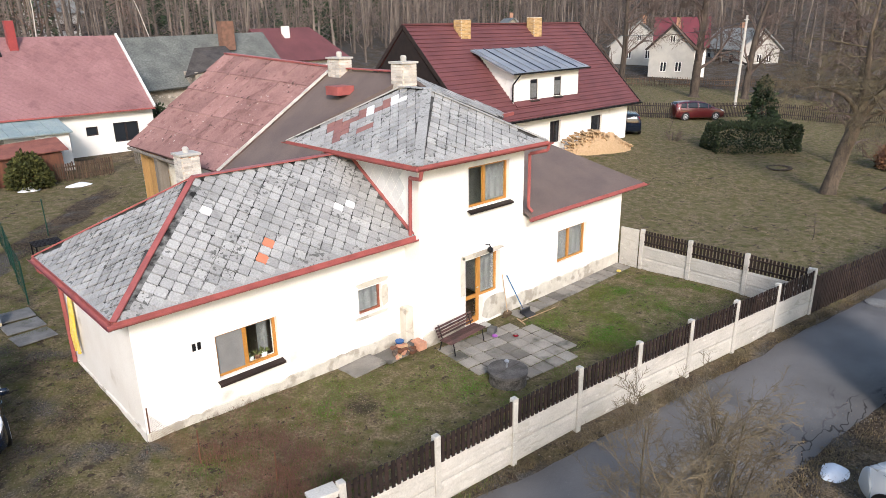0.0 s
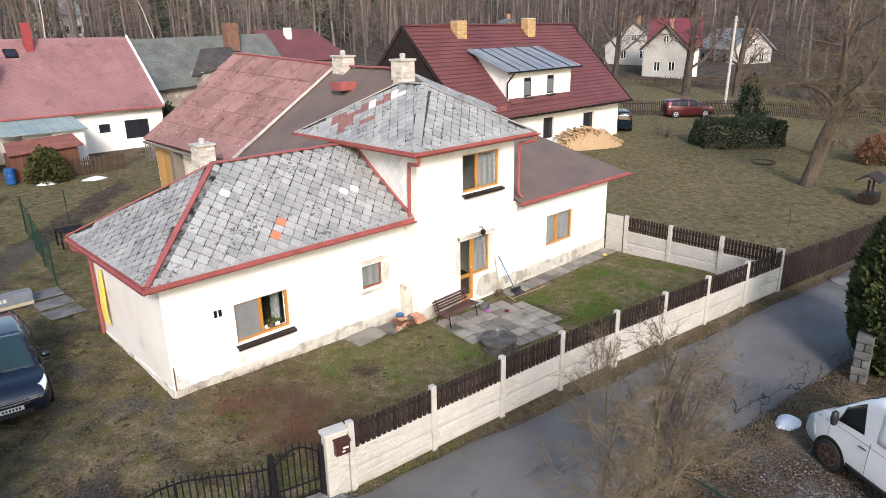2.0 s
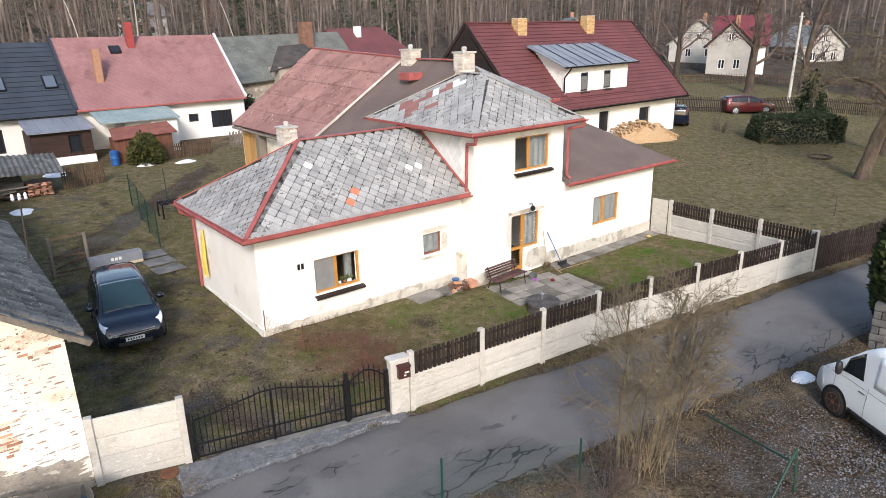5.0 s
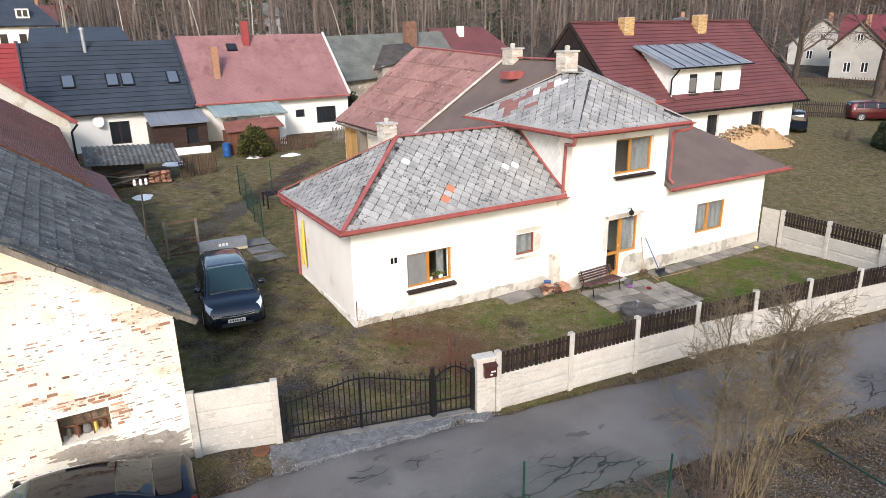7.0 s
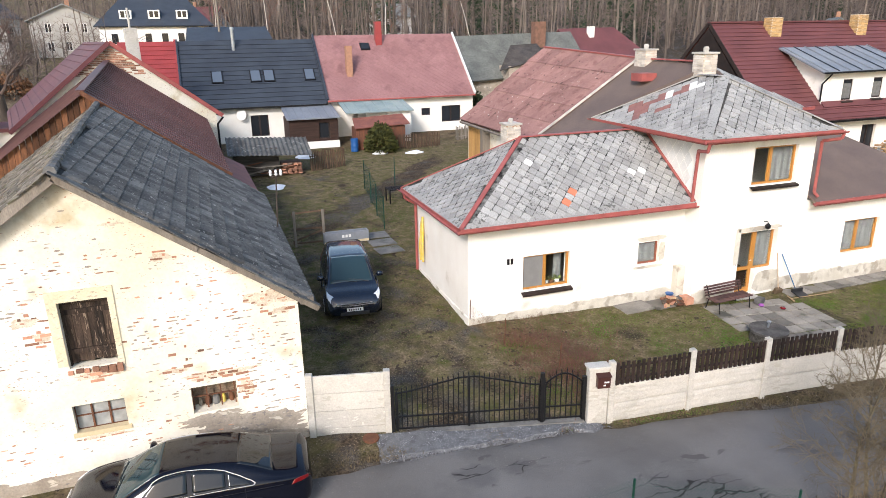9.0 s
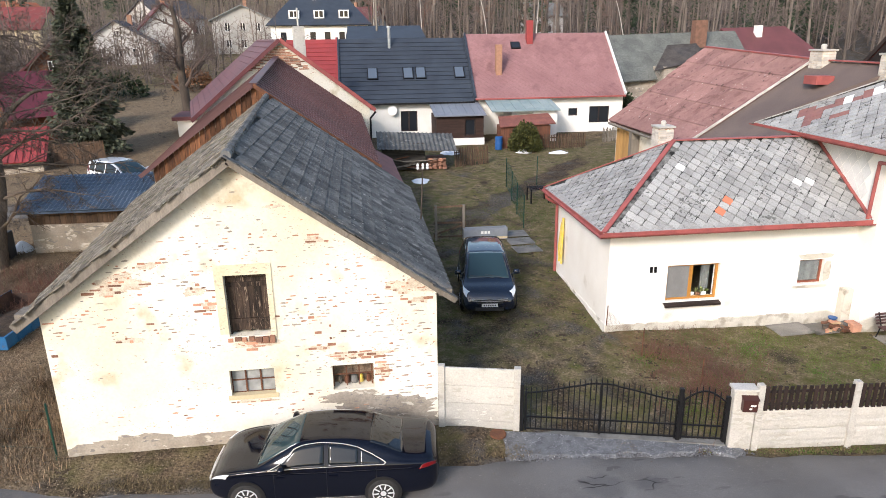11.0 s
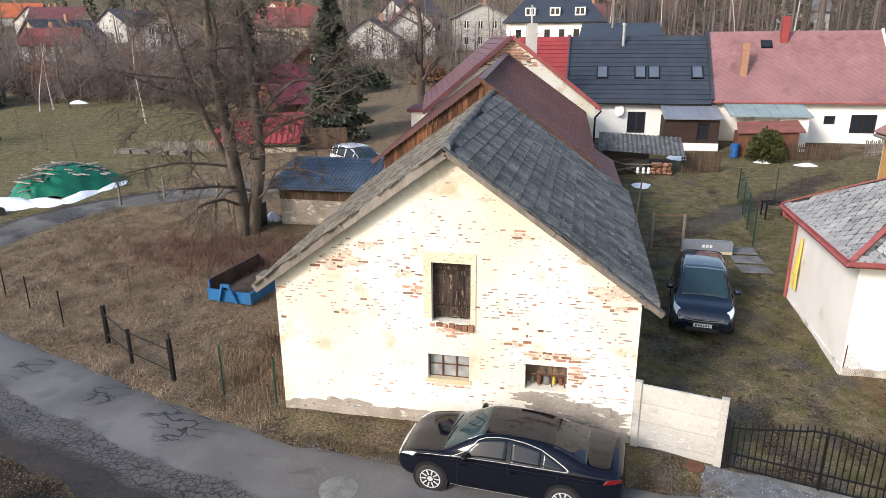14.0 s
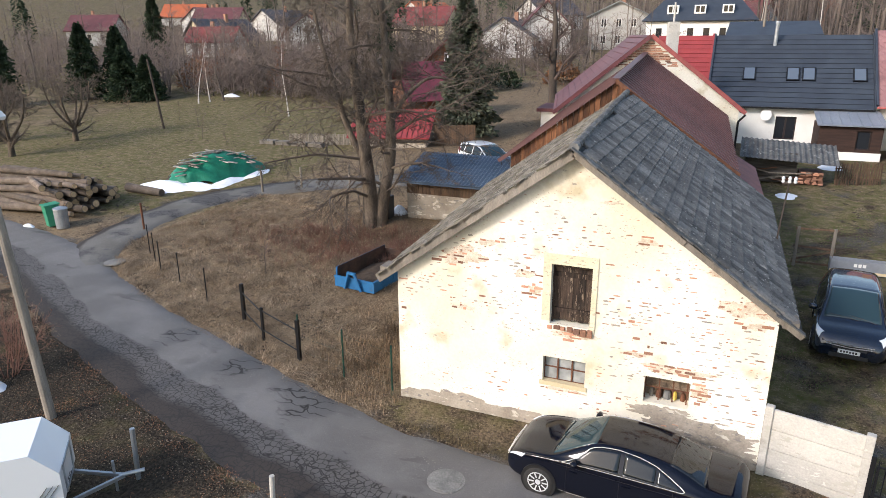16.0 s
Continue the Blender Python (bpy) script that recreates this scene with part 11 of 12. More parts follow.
def leafy(name, label, at, make, material, n_, size, trunk=None, category="tree"):
    """A crown of many small flat sprigs; make(rng) gives a place and an outward direction."""
    t_ = thing(name, label, category, at)
    rng_ = random.Random(hash(label) % 1000 if False else len(label) * 7 + n_)
    v_, f_ = [], []
    for i in range(n_):
        p, d = make(rng_)
        d = (d + Vector((rng_.gauss(0, 0.35), rng_.gauss(0, 0.35), rng_.gauss(0, 0.35)))).normalized()
        s = d.orthogonal().normalized()
        s.rotate(Matrix.Rotation(rng_.uniform(0, 6.28), 3, d))
        k = size * rng_.uniform(0.6, 1.3)
        b = len(v_)
        for q in (p, p + d * k * 0.5 + s * k * 0.28, p + d * k, p + d * k * 0.5 - s * k * 0.28):
            v_.append((q.x, q.y, q.z))
        f_.append((b, b + 1, b + 2, b + 3))
    raw("crown", v_, f_, material, t_)
    if trunk:
        pb_ = shape()
        tube(pb_, (0, 0, -0.2), (0, 0, trunk[0]), trunk[1], trunk[1] * 0.25, 8)
        part("trunk", pb_, BARK, t_)
    return t_


def spruce_at(h, w):
    def make(r_):
        t = r_.random() ** 0.8
        a = r_.uniform(0, 6.283)
        tier = 0.75 + 0.25 * math.sin(t * h * 4.2 + 2 * math.sin(a * 3))
        k = w * (1 - t) ** 0.68 * tier * math.sqrt(r_.random())
        z = h * (0.06 + 0.94 * t) - k * 0.28
        return Vector((k * math.cos(a), k * math.sin(a), z)), Vector((math.cos(a), math.sin(a), -0.25))
    return make


def ball_at(rx, ry, rz, z0):
    def make(r_):
        d = Vector((r_.gauss(0, 1), r_.gauss(0, 1), r_.gauss(0, 1))).normalized()
        lump = 1 + 0.16 * noise.noise(d * 2.2)
        k = lump * r_.uniform(0.72, 1.0)
        return Vector((d.x * rx * k, d.y * ry * k, z0 + abs(d.z) * rz * k if z0 < 0.2 else z0 + d.z * rz * k)), d
    return make


def block_at(ax, ay, h):
    def make(r_):
        s = r_.random()
        x, y, z = r_.uniform(-ax, ax), r_.uniform(-ay, ay), r_.uniform(0, h)
        if s < 0.35:
            z = h
            d = Vector((0, 0, 1))
        elif s < 0.75:
            y = math.copysign(ay, r_.uniform(-1, 1))
            d = Vector((0, math.copysign(1, y), 0))
        else:
            x = math.copysign(ax, r_.uniform(-1, 1))
            d = Vector((math.copysign(1, x), 0, 0))
        k = 0.40 * noise.noise((x * 0.9, y * 0.9, z * 0.9)) - 0.25 * (abs(x / ax) ** 4) * (z / h) ** 2
        return Vector((x, y, z)) + d * (k - 0.1 * r_.random()), d
    return make


GREYNEEDLE = mat("grey_green_needles", (0.10, 0.11, 0.072), (0.045, 0.054, 0.033), 1.5, 20, vary=0.35, rnd=0.4, island=True, bump=0)
leafy("spruce", "dark green spruce between the sheds", (-24.5, 27.6, gz(-24.5, 27.6)), spruce_at(9.6, 2.7), GREYNEEDLE, 15000, 0.36, (9.2, 0.18))
for i, (x, y, h, w) in enumerate(((-67.2, 36.5, 5.5, 2.6), (-70, 38.5, 7.5, 2.8), (-64.5, 37, 4.6, 2.2), (-72.5, 36, 8, 2.6), (-78, 30, 9, 2.6), (-96, 70, 11, 3), (-46, 56, 9, 2.4))):
    leafy("spruce", "dark green spruce at the orchard edge", (x, y, gz(x, y)), spruce_at(h, w), NEEDLE, 8000, 0.30, (h * 0.9, 0.16))
tj = leafy("thuja", "tall dense green thuja by the lane", (15.4, -12.65, gz(15.4, -12.65)), lambda r_: (lambda t, a: (Vector(((1.35 * math.sin(math.pi * min(1, 0.16 + t * 0.82)) ** 0.8 * (0.78 + 0.22 * r_.random()) * (1 + 0.14 * noise.noise((math.cos(a) * 2, math.sin(a) * 2, t * 6)))) * math.cos(a), (1.35 * math.sin(math.pi * min(1, 0.16 + t * 0.82)) ** 0.8 * (0.78 + 0.22 * r_.random())) * math.sin(a), 5.2 * t)), Vector((math.cos(a), math.sin(a), 0.8))))(r_.random(), r_.uniform(0, 6.283)), THUJA, 12000, 0.24, (4.5, 0.12))
leafy("hedge", "clipped dark green hedge block on the lawn", (45.8, 4.9, gz(45.8, 4.9)), lambda r_: (lambda pd: (Matrix.Rotation(math.radians(-40), 3, "Z") @ pd[0], Matrix.Rotation(math.radians(-40), 3, "Z") @ pd[1]))(block_at(3.1, 1.1, 2.0)(r_)), HEDGE, 9000, 0.2, None, "hedge")
YELLOWTHUJA = mat("yellowish_evergreen", (0.085, 0.085, 0.022), (0.035, 0.042, 0.012), 3, 20, vary=0.4, rnd=0.45, island=True, bump=0)
leafy("bush", "round evergreen bush beside the hut", (3.7, 24.8, gz(3.7, 24.8)), ball_at(1.0, 0.95, 1.75, 0.05), YELLOWTHUJA, 5200, 0.20, None, "bush")
leafy("bush", "green ivy-like bush behind the rear wing", (13.4, 33, gz(13, 33)), ball_at(1.6, 1.6, 2.2, 0.1), HEDGE, 2200, 0.25, None, "bush")
leafy("conifer", "dark leaning conifer before the far fence", (54, 7.5, gz(54, 7.5)), spruce_at(4.6, 2.0), NEEDLE, 1300, 0.4, (4.4, 0.12))
leafy("bush", "brown beech bush by the lawn tree", (47.6, -4.2, gz(47, -4)), ball_at(1.7, 1.3, 2.0, 0.05), BROWNLEAF, 3000, 0.2, None, "bush")
for i, (x, y, s) in enumerate(((-45, 44, 2.2), (-54, 47, 2.6), (-66, 47, 3), (-30, 52, 2.2), (-24, 56, 2.0), (-18, 60, 2.4), (-62, 60, 3), (-74, 62, 3), (-12, 54, 1.8), (-40, 66, 2.4))):
    leafy("bush", "brown winter bush among the village gardens", (x, y, gz(x, y)), ball_at(s, s, s * 1.1, 0.1), BROWNLEAF if i % 3 else HEDGE, 900, 0.4, None, "bush")

# stone gate pier, snow, rails by the thuja
pr = thing("stone_pier", "grey block stone pier beside the thuja", "pier", (14.15, -12.1, gz(14.1, -12.1)), 8)
for j in range(6):
    for i in range(2):
        pb = shape()
        if j % 2:
            box(pb, -0.21 + 0.21 * i, -0.21, 0.24 * j, -0.21 + 0.21 * (i + 1) - 0.015, 0.21, 0.24 * j + 0.225)
        else:
            box(pb, -0.21, -0.21 + 0.21 * i, 0.24 * j, 0.195, -0.21 + 0.21 * (i + 1) - 0.015, 0.24 * j + 0.225)
        soften(pb, 0.02, 1)
        part("block", pb, STONE, pr)
pb = shape()
tube(pb, (0.45, -0.5, 0), (0.7, -0.1, 1.4), 0.035)
part("prop", pb, GREYWOOD, pr)
stake_fence("mesh_fence", "low green wire fence sagging in front of the shrub", [(-3.2, -9.2), (-0.12, -8.98), (2.62, -10.35)], GREENMETAL, 1.1, wires=3, r=0.025, mesh=True)

for nm_, lab_, pts_ in (("fence_rail", "green steel rail fallen beside the shrub", [(7.0, -10.78, -0.50), (5.9, -13.3, 0.05)]), ("fence_post", "chipped green fence post standing in gravel", [(5.82, -13.52, -0.7), (6.0, -13.35, 0.35)]), ("fence_brace", "green brace leaning on the fence post", [(5.0, -13.35, -0.62), (6.0, -13.35, 0.30)])):
    pb = shape()
    tube(pb, pts_[0], pts_[1], 0.024, 0.024, 8)
    solid(nm_, pb, GREENMETAL, lab_, "fence")

# ---- far fences, poles ----
FF = spline([(47.5, 19.5), (50.8, 17.9), (55.5, 14.0), (62.2, 10.4), (66.3, 1.1), (69, -8)], 0.17)
ff = thing("picket_fence", "dark picket fence along the far road", "fence")
fp = piece_mesh("picket", 0.08, 1.35, 0.012, DARKBROWN)
for i, p in enumerate(FF[:200]):
    q = FF[min(i + 1, len(FF) - 1)]
    o = FF[max(i - 1, 0)]
    ob = new("picket", fp)
    ob.parent = ff
    ob.matrix_basis = pose(p.x, p.y, gz(p.x, p.y) + 0.7, 90, rng.gauss(0, 1.5), math.degrees(math.atan2(q.y - o.y, q.x - o.x)))
for z in (0.4, 1.1):
    for a, b in zip(FF[::12], FF[12::12]):
        pb = shape()
        bar(pb, (a.x, a.y, gz(a.x, a.y) + z), (b.x, b.y, gz(b.x, b.y) + z), 0.04, 0.08)
        part("rail", pb, DARKBROWN, ff)
pickets("dark fence before the pale cottage", (66, 34), (95, 12), 1.2, OLDWOOD, 110)
for x, y, h, lean, m, lab in ((66.1, 14.9, 9, 0.4, CONCRETE, "concrete electricity pole by the far road"), (-50.4, 24.6, 5.6, -0.9, BARK, "leaning wooden telegraph pole in the orchard"), (-118, 92, 8, 0, GREYWOOD, "wooden pole on the far field"), (-4.5, 62, 9, 0.0, GREYWOOD, "wooden pole behind the row houses")):
    po = thing("utility_pole", lab, "pole", (x, y, gz(x, y)))
    pb = shape()
    tube(pb, (0, 0, -0.3), (lean, 0, h), 0.16 if m is not BARK else 0.10, 0.11 if m is not BARK else 0.08, 10)
    part("pole", pb, m, po)
    if m is BARK:
        continue
    pb = shape()
    bar(pb, (lean - 0.5, 0, h - 0.4), (lean + 0.5, 0, h - 0.4), 0.08, 0.08)
    part("crossarm", pb, m, po)
for i, (a, b, sag) in enumerate((((66.5, 14.9, 9.3), (42.0, 17.5, 8.6), 0.7), ((66.5, 14.9, 9.3), (88.0, 36.0, 8.2), 0.6), ((66.5, 14.9, 9.2), (72.0, -22.0, 8.8), 0.9))):
    pb = shape()
    path_tube(pb, [Vector(a).lerp(Vector(b), k / 10) - Vector((0, 0, sag * 4 * (k / 10) * (1 - k / 10))) for k in range(11)], 0.018, 5)
    solid("power_cable", pb, BLACKPLASTIC, "thin black power cable sagging from the pole", "cable", group="power cables")
fd = thing("bird_table", "dark wooden shelter with small roof on the lawn", "shelter", (35.3, -6.8, gz(35.3, -6.8)))
for x in (-0.5, 0.5):
    pb = shape()
    box(pb, x - 0.05, -0.05, 0, x + 0.05, 0.05, 1.3)
    part("post", pb, DARKBROWN, fd)
pb = shape()
slab(pb, [(-0.9, -0.6, 1.25), (0.9, -0.6, 1.25), (0.9, 0, 1.6), (-0.9, 0, 1.6)], 0.05)
slab(pb, [(-0.9, 0.6, 1.25), (0.9, 0.6, 1.25), (0.9, 0, 1.6), (-0.9, 0, 1.6)], 0.05)
part("roof", pb, DARKBROWN, fd)
pb = shape()
box(pb, -0.6, -0.4, 0, 0.6, 0.4, 0.5)
part("base", pb, DARKBROWN, fd)
fr_ = thing("fire_ring", "ring of dark stones on the lawn", "stones", (42.0, 1.4, gz(42, 1.4)))
for i in range(16):
    a = 6.283 * i / 16
    pb = shape()
    lathe(pb, [(0.12, 0), (0.16, 0.04), (0.08, 0.09)], 7, (0.85 * math.cos(a), 0.7 * math.sin(a), 0))
    part("stone", pb, HEAP, fr_)

# ---- woods in the distance ----
rng_ = random.Random(3)
tr_, cr = Wood(), Wood()


def forest_tree(x, y, h, r):
    z = gz(x, y)
    p, d = Vector((x, y, z - 0.3)), Vector((rng_.gauss(0, 0.04), rng_.gauss(0, 0.04), 1)).normalized()
    top = p + d * h
    mid = p.lerp(top, 0.5) + Vector((rng_.gauss(0, 0.2), rng_.gauss(0, 0.2), 0))
    tr_.seg(p, mid, r, r * 0.7)
    tr_.seg(mid, top, r * 0.7, r * 0.12)
    for k in range(20):
        t = rng_.uniform(0.08, 0.98)
        q = (p.lerp(mid, t * 2) if t < 0.5 else mid.lerp(top, t * 2 - 1))
        a, e = rng_.uniform(0, 6.283), rng_.uniform(0.1, 0.9)
        l_ = h * 0.2 * (1.1 - t) + 0.9
        b = q + Vector((math.cos(a) * math.cos(e), math.sin(a) * math.cos(e), math.sin(e))) * l_
        cr.seg(q, b, 0.030, 0.011)
        for j in range(4):
            c = q.lerp(b, rng_.uniform(0.3, 1))
            cr.seg(c, c + Vector((rng_.gauss(0, 0.5), rng_.gauss(0, 0.5), rng_.uniform(0, 0.8))) * l_ * 0.4, 0.016, 0.008)


for i in range(1100):
    y = rng_.uniform(62, 200)
    x = rng_.uniform(-8, 175) if i % 5 else rng_.uniform(-60, 20)
    if x < 5 and y < 105:
        continue
    if 76 < x < 108 and y < 66:
        continue
    forest_tree(x, y, rng_.uniform(11, 19), rng_.uniform(0.10, 0.24))
for i in range(800):
    x, y = rng_.uniform(74, 260), rng_.uniform(-70, 110)
    if x < 108 and 14 < y < 54:
        continue
    forest_tree(x, y, rng_.uniform(12, 20), rng_.uniform(0.1, 0.22))
for i in range(420):
    x, y = rng_.uniform(-190, -20), rng_.uniform(50, 190)
    if x < -88 - 0.2 * y and i % 3:
        continue
    forest_tree(x, y, rng_.uniform(5, 12), rng_.uniform(0.06, 0.16))
for i in range(330):
    x, y = rng_.uniform(-110, -14), rng_.uniform(38, 76)
    if y < 60 and x > -50:
        continue
    forest_tree(x, y, rng_.uniform(3, 8), rng_.uniform(0.05, 0.12))
for i in range(520):
    x, y = rng_.uniform(-150, -24), rng_.uniform(44, 130)
    if y < 62 and x > -34:
        continue
    forest_tree(x, y, rng_.uniform(2.5, 6.5), rng_.uniform(0.04, 0.09))
for i in range(170):
    forest_tree(rng_.uniform(-62, -42), rng_.uniform(40, 52), rng_.uniform(2.5, 5.5), rng_.uniform(0.04, 0.08))
wd = thing("woodland", "bare brown wood of thin trunks on the hillside", "wood", kind="stuff")
tagged(raw("trunks", tr_.v, tr_.f, mat("grey_woodland_bark", (0.17, 0.14, 0.118), (0.075, 0.06, 0.05), 0.25, 8, vary=0.3, rnd=0.5, island=True), wd), kind="stuff")
tagged(raw("branches", cr.v, cr.f, mat("grey_woodland_twigs", (0.20, 0.155, 0.132), (0.12, 0.092, 0.08), 0.2, 8, vary=0.3, bump=0), wd), kind="stuff")
v, f = [], []
for i in range(150):
    if i < 80:
        x, y = rng_.uniform(-10, 170), rng_.uniform(95, 210)
    elif i < 135:
        x, y = rng_.uniform(-420, -60), rng_.uniform(240, 420)
    else:
        x, y = rng_.uniform(-220, -60), rng_.uniform(90, 200)
    z, h, w = gz(x, y), rng_.uniform(9, 18), rng_.uniform(1.8, 3.0)
    for k in range(420):
        t = rng_.random()
        a = rng_.uniform(0, 6.283)
        q = w * (1 - t) * math.sqrt(rng_.random())
        p = Vector((x + q * math.cos(a), y + q * math.sin(a), z + h * (0.08 + 0.92 * t)))
        d = Vector((math.cos(a), math.sin(a), -0.4)) * rng_.uniform(0.5, 1.1)
        s = d.orthogonal().normalized() * 0.2
        b = len(v)
        for c in (p, p + d * 0.5 + s, p + d, p + d * 0.5 - s):
            v.append((c.x, c.y, c.z))
        f.append((b, b + 1, b + 2, b + 3))
tagged(raw("spruces", v, f, NEEDLE, wd), kind="stuff")

# ---- grass ----
rng_ = random.Random(9)


def tufts(name, label, n_, where, h, material, blades=5, spread=0.05, lean=0.5, wide=0.006, swept=False, bare=0.0):
    v_, f_ = [], []
    for i in range(n_):
        x, y = where()
        if off_road(x, y) < 0.05:
            continue
        if noise.noise((x * 1.1, y * 1.1, 21)) < bare and rng_.random() < 0.6:
            continue
        z = gz(x, y) + 0.05 * noise.noise((x * 0.7, y * 0.7, 0)) - 0.02
        dense = 0.55 + 0.6 * noise.noise((x * 0.6, y * 0.6, 11))
        hh = h * max(0.35, dense) * rng_.uniform(0.6, 1.2)
        for k in range(blades):
            a = rng_.uniform(0, 6.283) if not swept else 9.0 * noise.noise((x * 0.55, y * 0.55, 31)) + rng_.gauss(0, 0.5)
            bx, by = x + rng_.gauss(0, spread), y + rng_.gauss(0, spread)
            d = Vector((math.cos(a), math.sin(a), 0)) * (hh * lean * rng_.uniform(0.3, 1.3))
            s = Vector((-math.sin(a), math.cos(a), 0)) * wide
            b = len(v_)
            v_ += [(bx - s.x, by - s.y, z), (bx + s.x, by + s.y, z), (bx + d.x * 0.4 + s.x * 0.7, by + d.y * 0.4 + s.y * 0.7, z + hh * 0.7), (bx + d.x * 0.4 - s.x * 0.7, by + d.y * 0.4 - s.y * 0.7, z + hh * 0.7), (bx + d.x, by + d.y, z + hh * (1.0 - 0.3 * lean))]
            f_ += [(b, b + 1, b + 2, b + 3), (b + 3, b + 2, b + 4)]
    ob_ = raw(name, v_, f_, material)
    return tagged(ob_, label, "grass", kind="stuff")


def field():
    while True:
        x, y = rng_.uniform(-31, -14.6), rng_.uniform(-4.6, 11)
        if x > -14.9 and y > -4:
            continue
        return x, y


def along(lo, hi, side, far):
    def pick():
        i = rng_.randrange(len(ROAD_LINE) - 1)
        while not lo < ROAD_LINE[i].x < hi:
            i = rng_.randrange(len(ROAD_LINE) - 1)
        p, q = ROAD_LINE[i], ROAD_LINE[i + 1]
        d = (q - p).normalized()
        s = Vector((-d.y, d.x, 0)) * -side
        w = 1.72 + abs(rng_.gauss(0, far))
        c = p.lerp(q, rng_.random()) - s * -w
        return c.x, c.y
    return pick


tufts("dry_grass", "matted dry straw grass in the field beside the barn", 26000, field, 0.22, STRAW, 5, 0.10, 2.6, 0.006, True, 0.04)
tufts("pale_straw", "long pale straw lying flat in the field", 9000, field, 0.34, mat("bleached_straw", (0.37, 0.285, 0.195), (0.26, 0.195, 0.13), 1, 20, vary=0.2, rnd=0.4, island=True, bump=0), 5, 0.14, 2.8, 0.005, True, 0.15)
tufts("courtyard_straw", "scattered dry stalks on the courtyard ground", 1800, lambda: (rng_.uniform(-5.4, 3), rng_.uniform(-4.0, 20)), 0.05, STRAW, 4, 0.06, 1.6, 0.005)
tufts("verge_grass", "dry grass on the verge below the fence", 4500, along(-14, 24, 1, 0.25), 0.13, VERGE, 5, 0.05, 0.9, 0.006)
tufts("verge_grass", "dry grass on the leaf-strewn verge of the lane", 4000, along(-13, 22, -1, 0.9), 0.16, VERGE, 5, 0.06, 0.9, 0.007)
LAWNGREEN = mat("mossy_green_grass", (0.065, 0.145, 0.012), (0.125, 0.14, 0.028), 0.8, 20, vary=0.3, rnd=0.35, island=True, bump=0)
tufts("lawn_grass", "short dull green lawn grass in the front garden", 36000, lambda: (rng_.uniform(0.2, 18.8), rng_.uniform(-6.2, -0.3)), 0.07, LAWNGREEN, 4, 0.05, 0.8, 0.007, False, -0.1)
tufts("garden_grass", "greener lawn grass at the far end of the front garden", 16000, lambda: (rng_.uniform(11.6, 18.6), rng_.uniform(-5.4, -1.3)), 0.06, LAWNGREEN, 5, 0.05, 0.8, 0.007)
tufts("courtyard_grass", "thin grass of the courtyard", 16000, lambda: (rng_.uniform(-5.4, 3), rng_.uniform(-4.0, 20)), 0.06, GRASS, 4, 0.06, 0.8, 0.006)
tufts("meadow_grass", "short pale grass of the big lawn", 9000, lambda: (rng_.uniform(19.5, 48), rng_.uniform(-9, 12)), 0.09, STRAW, 4, 0.1, 0.8, 0.012)
tufts("hedge_weeds", "brown dead weed stems at the field edge", 2600, lambda: (rng_.gauss(-20.5, 3.2), rng_.gauss(5.6, 1.3)), 0.75, REDTWIG, 5, 0.12, 0.8, 0.005, False, 0.1)
tufts("weeds", "dead stems at the foot of the barn", 1200, lambda: (rng_.gauss(-15.6, 0.7), rng_.gauss(-2.0, 1.2)), 0.6, STRAW, 5, 0.1, 0.6, 0.007)

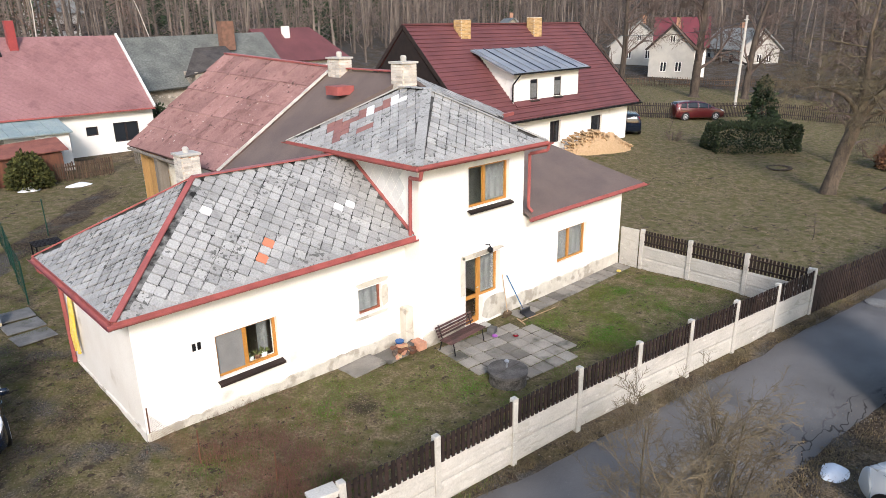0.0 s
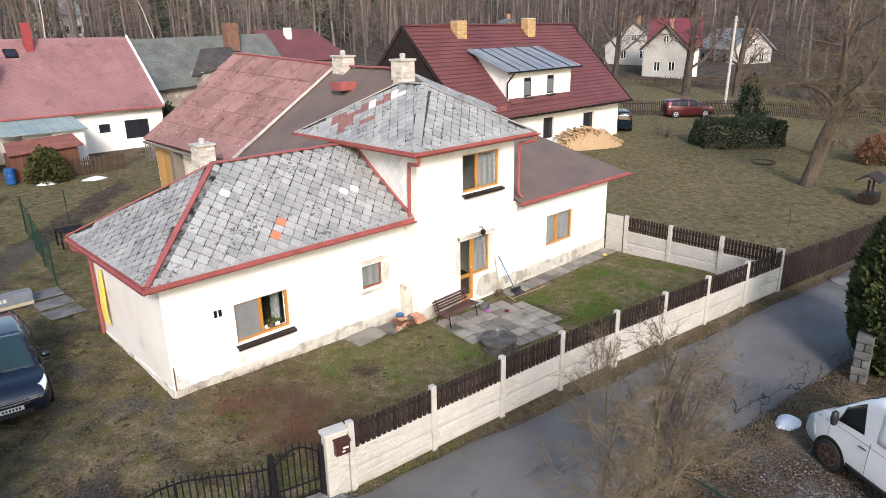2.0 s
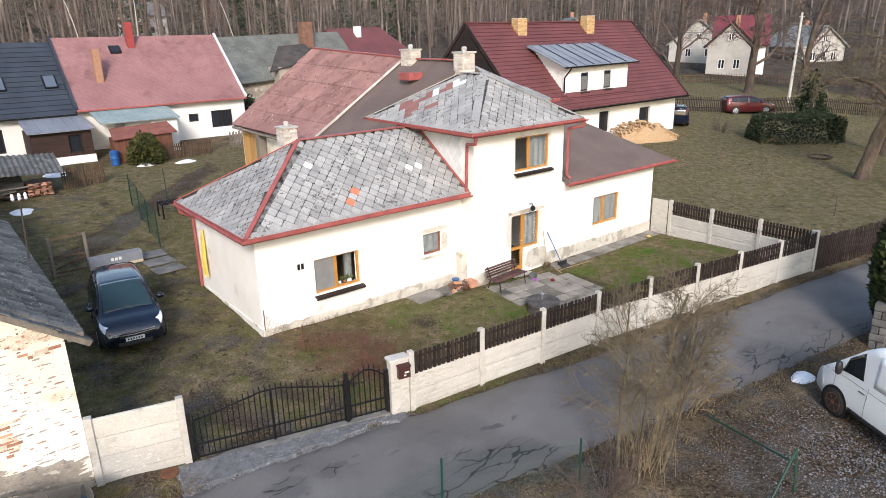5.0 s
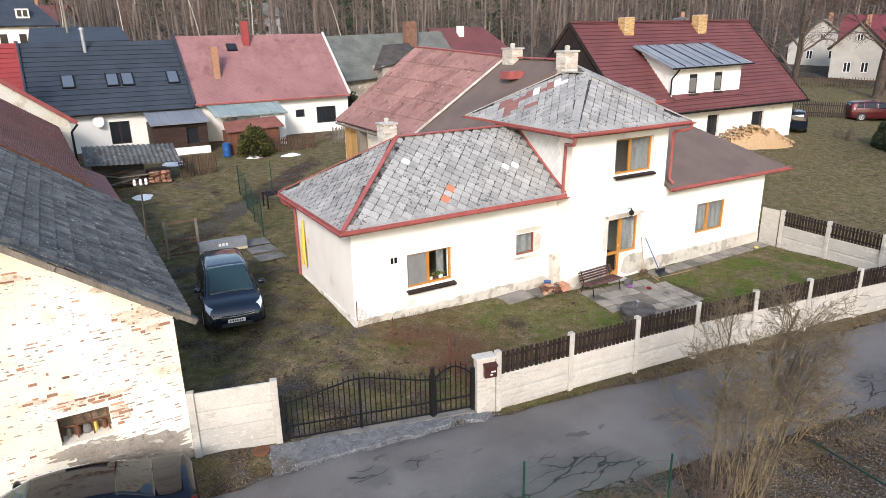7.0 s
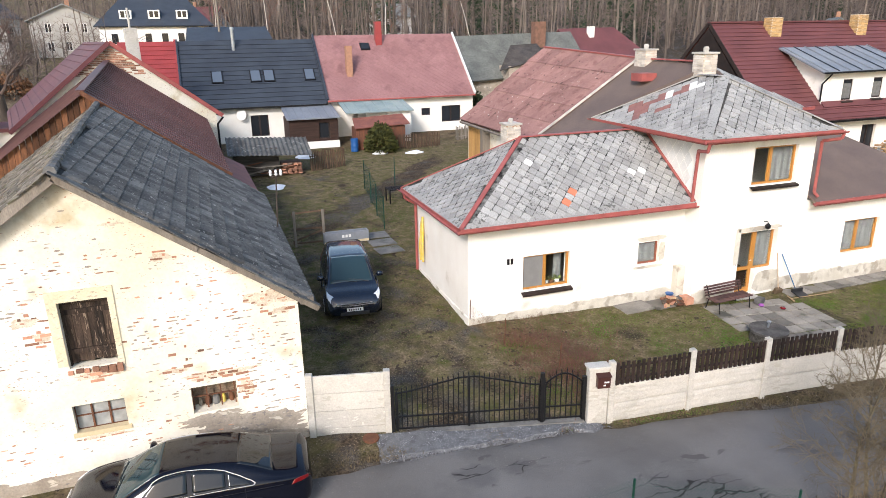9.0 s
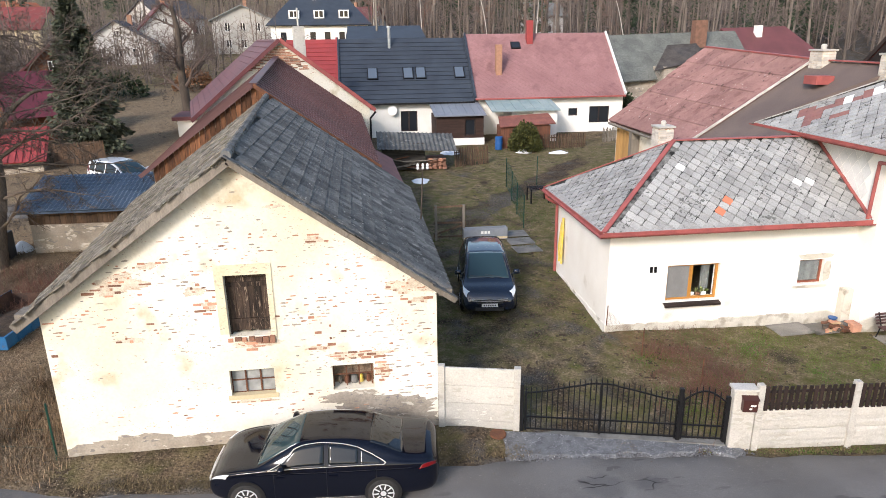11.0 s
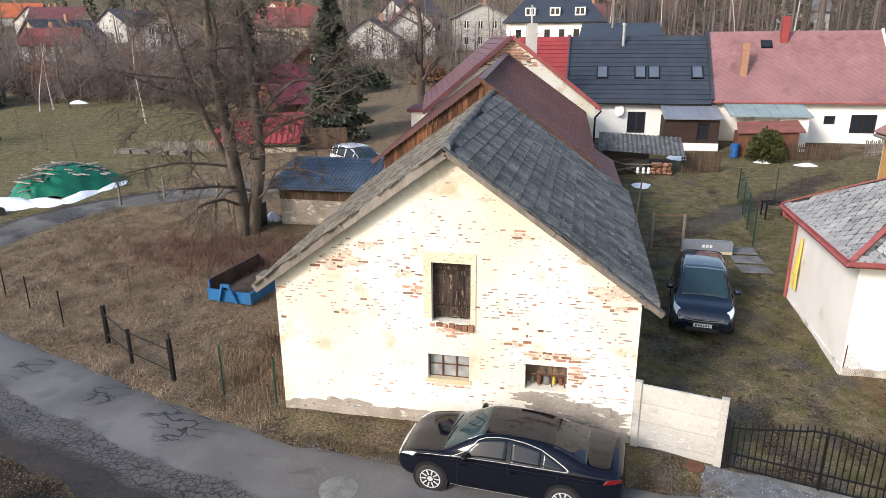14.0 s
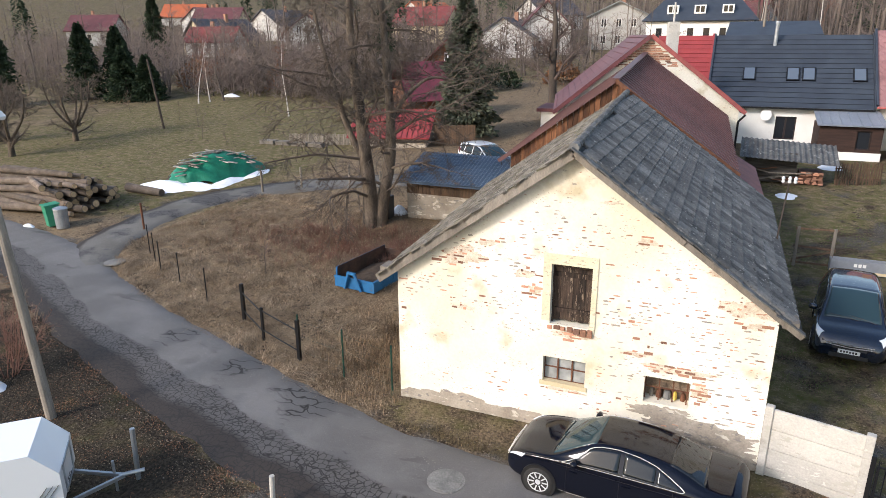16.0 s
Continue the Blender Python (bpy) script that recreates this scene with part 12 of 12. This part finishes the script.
tufts("garden_weeds", "thin reddish dead stems by the wire fence", 2600, lambda: (rng_.gauss(1.9, 0.9), rng_.gauss(-2.6, 1.3)), 0.35, REDTWIG, 4, 0.12, 0.9, 0.004)
tufts("leaf_verge", "dry brown leaves and grass under the trees by the lane", 2500, along(-34, -12, -1, 1.6), 0.08, BROWNLEAF, 5, 0.08, 1.4, 0.010)
v, f = [], []
for i in range(7000):
    if i % 2:
        x = rng_.uniform(-4.2, 1.4)
        y = -5.75 - 0.25 * (x + 1.4) + rng_.gauss(0, 0.26)
    else:
        x, y = rng_.gauss(8.2, 1.5), rng_.gauss(-14.2, 1.3)
    if off_road(x, y) < -0.1:
        continue
    z = gz(x, y) + 0.05 * noise.noise((x * 0.7, y * 0.7, 0))
    r, a = rng_.uniform(0.014, 0.034), rng_.uniform(0, 6.283)
    b = len(v)
    for k in range(4):
        v.append((x + r * math.cos(a + k * 1.57), y + r * math.sin(a + k * 1.57), z))
    v.append((x + rng_.uniform(-0.4, 0.4) * r, y, z + r * 1.1))
    f += [(b, b + 1, b + 4), (b + 1, b + 2, b + 4), (b + 2, b + 3, b + 4), (b + 3, b, b + 4)]
tagged(raw("gravel", v, f, mat("blue_grey_gravel", (0.14, 0.142, 0.15), (0.07, 0.071, 0.076), 3, 30, rnd=0.45, island=True, bump=0)), "blue-grey gravel before the gate and under the van", "gravel", kind="stuff")

# leaves, stones and twigs lying about
v, f = [], []
for i in range(9000):
    if i % 3 == 0:
        x, y = along(-30, 22, 1 if i % 2 else -1, 0.5)()
    elif i % 3 == 1:
        x, y = rng_.uniform(-6, 19), rng_.uniform(-6, 10)
    else:
        x, y = rng_.uniform(0, 14), rng_.uniform(-16, -9.5)
    if (0 < x < 19 and y > -0.8):
        continue
    z = gz(x, y) + 0.05 * noise.noise((x * 0.7, y * 0.7, 0)) + (0.05 if off_road(x, y) < 0 else 0.0)
    r, a = rng_.uniform(0.008, 0.024), rng_.uniform(0, 6.283)
    b = len(v)
    for k in range(4):
        v.append((x + r * math.cos(a + k * 1.57), y + r * math.sin(a + k * 1.57), z + rng_.uniform(0, 0.015)))
    v.append((x, y, z + r * 0.9))
    f += [(b, b + 1, b + 4), (b + 1, b + 2, b + 4), (b + 2, b + 3, b + 4), (b + 3, b, b + 4)]
tagged(raw("litter", v, f, mat("leaf_and_stone_litter", (0.13, 0.09, 0.06), (0.17, 0.15, 0.13), 3, 30, rnd=0.5, island=True, bump=0)), "small stones and dead leaves lying on the ground", "litter", kind="stuff")
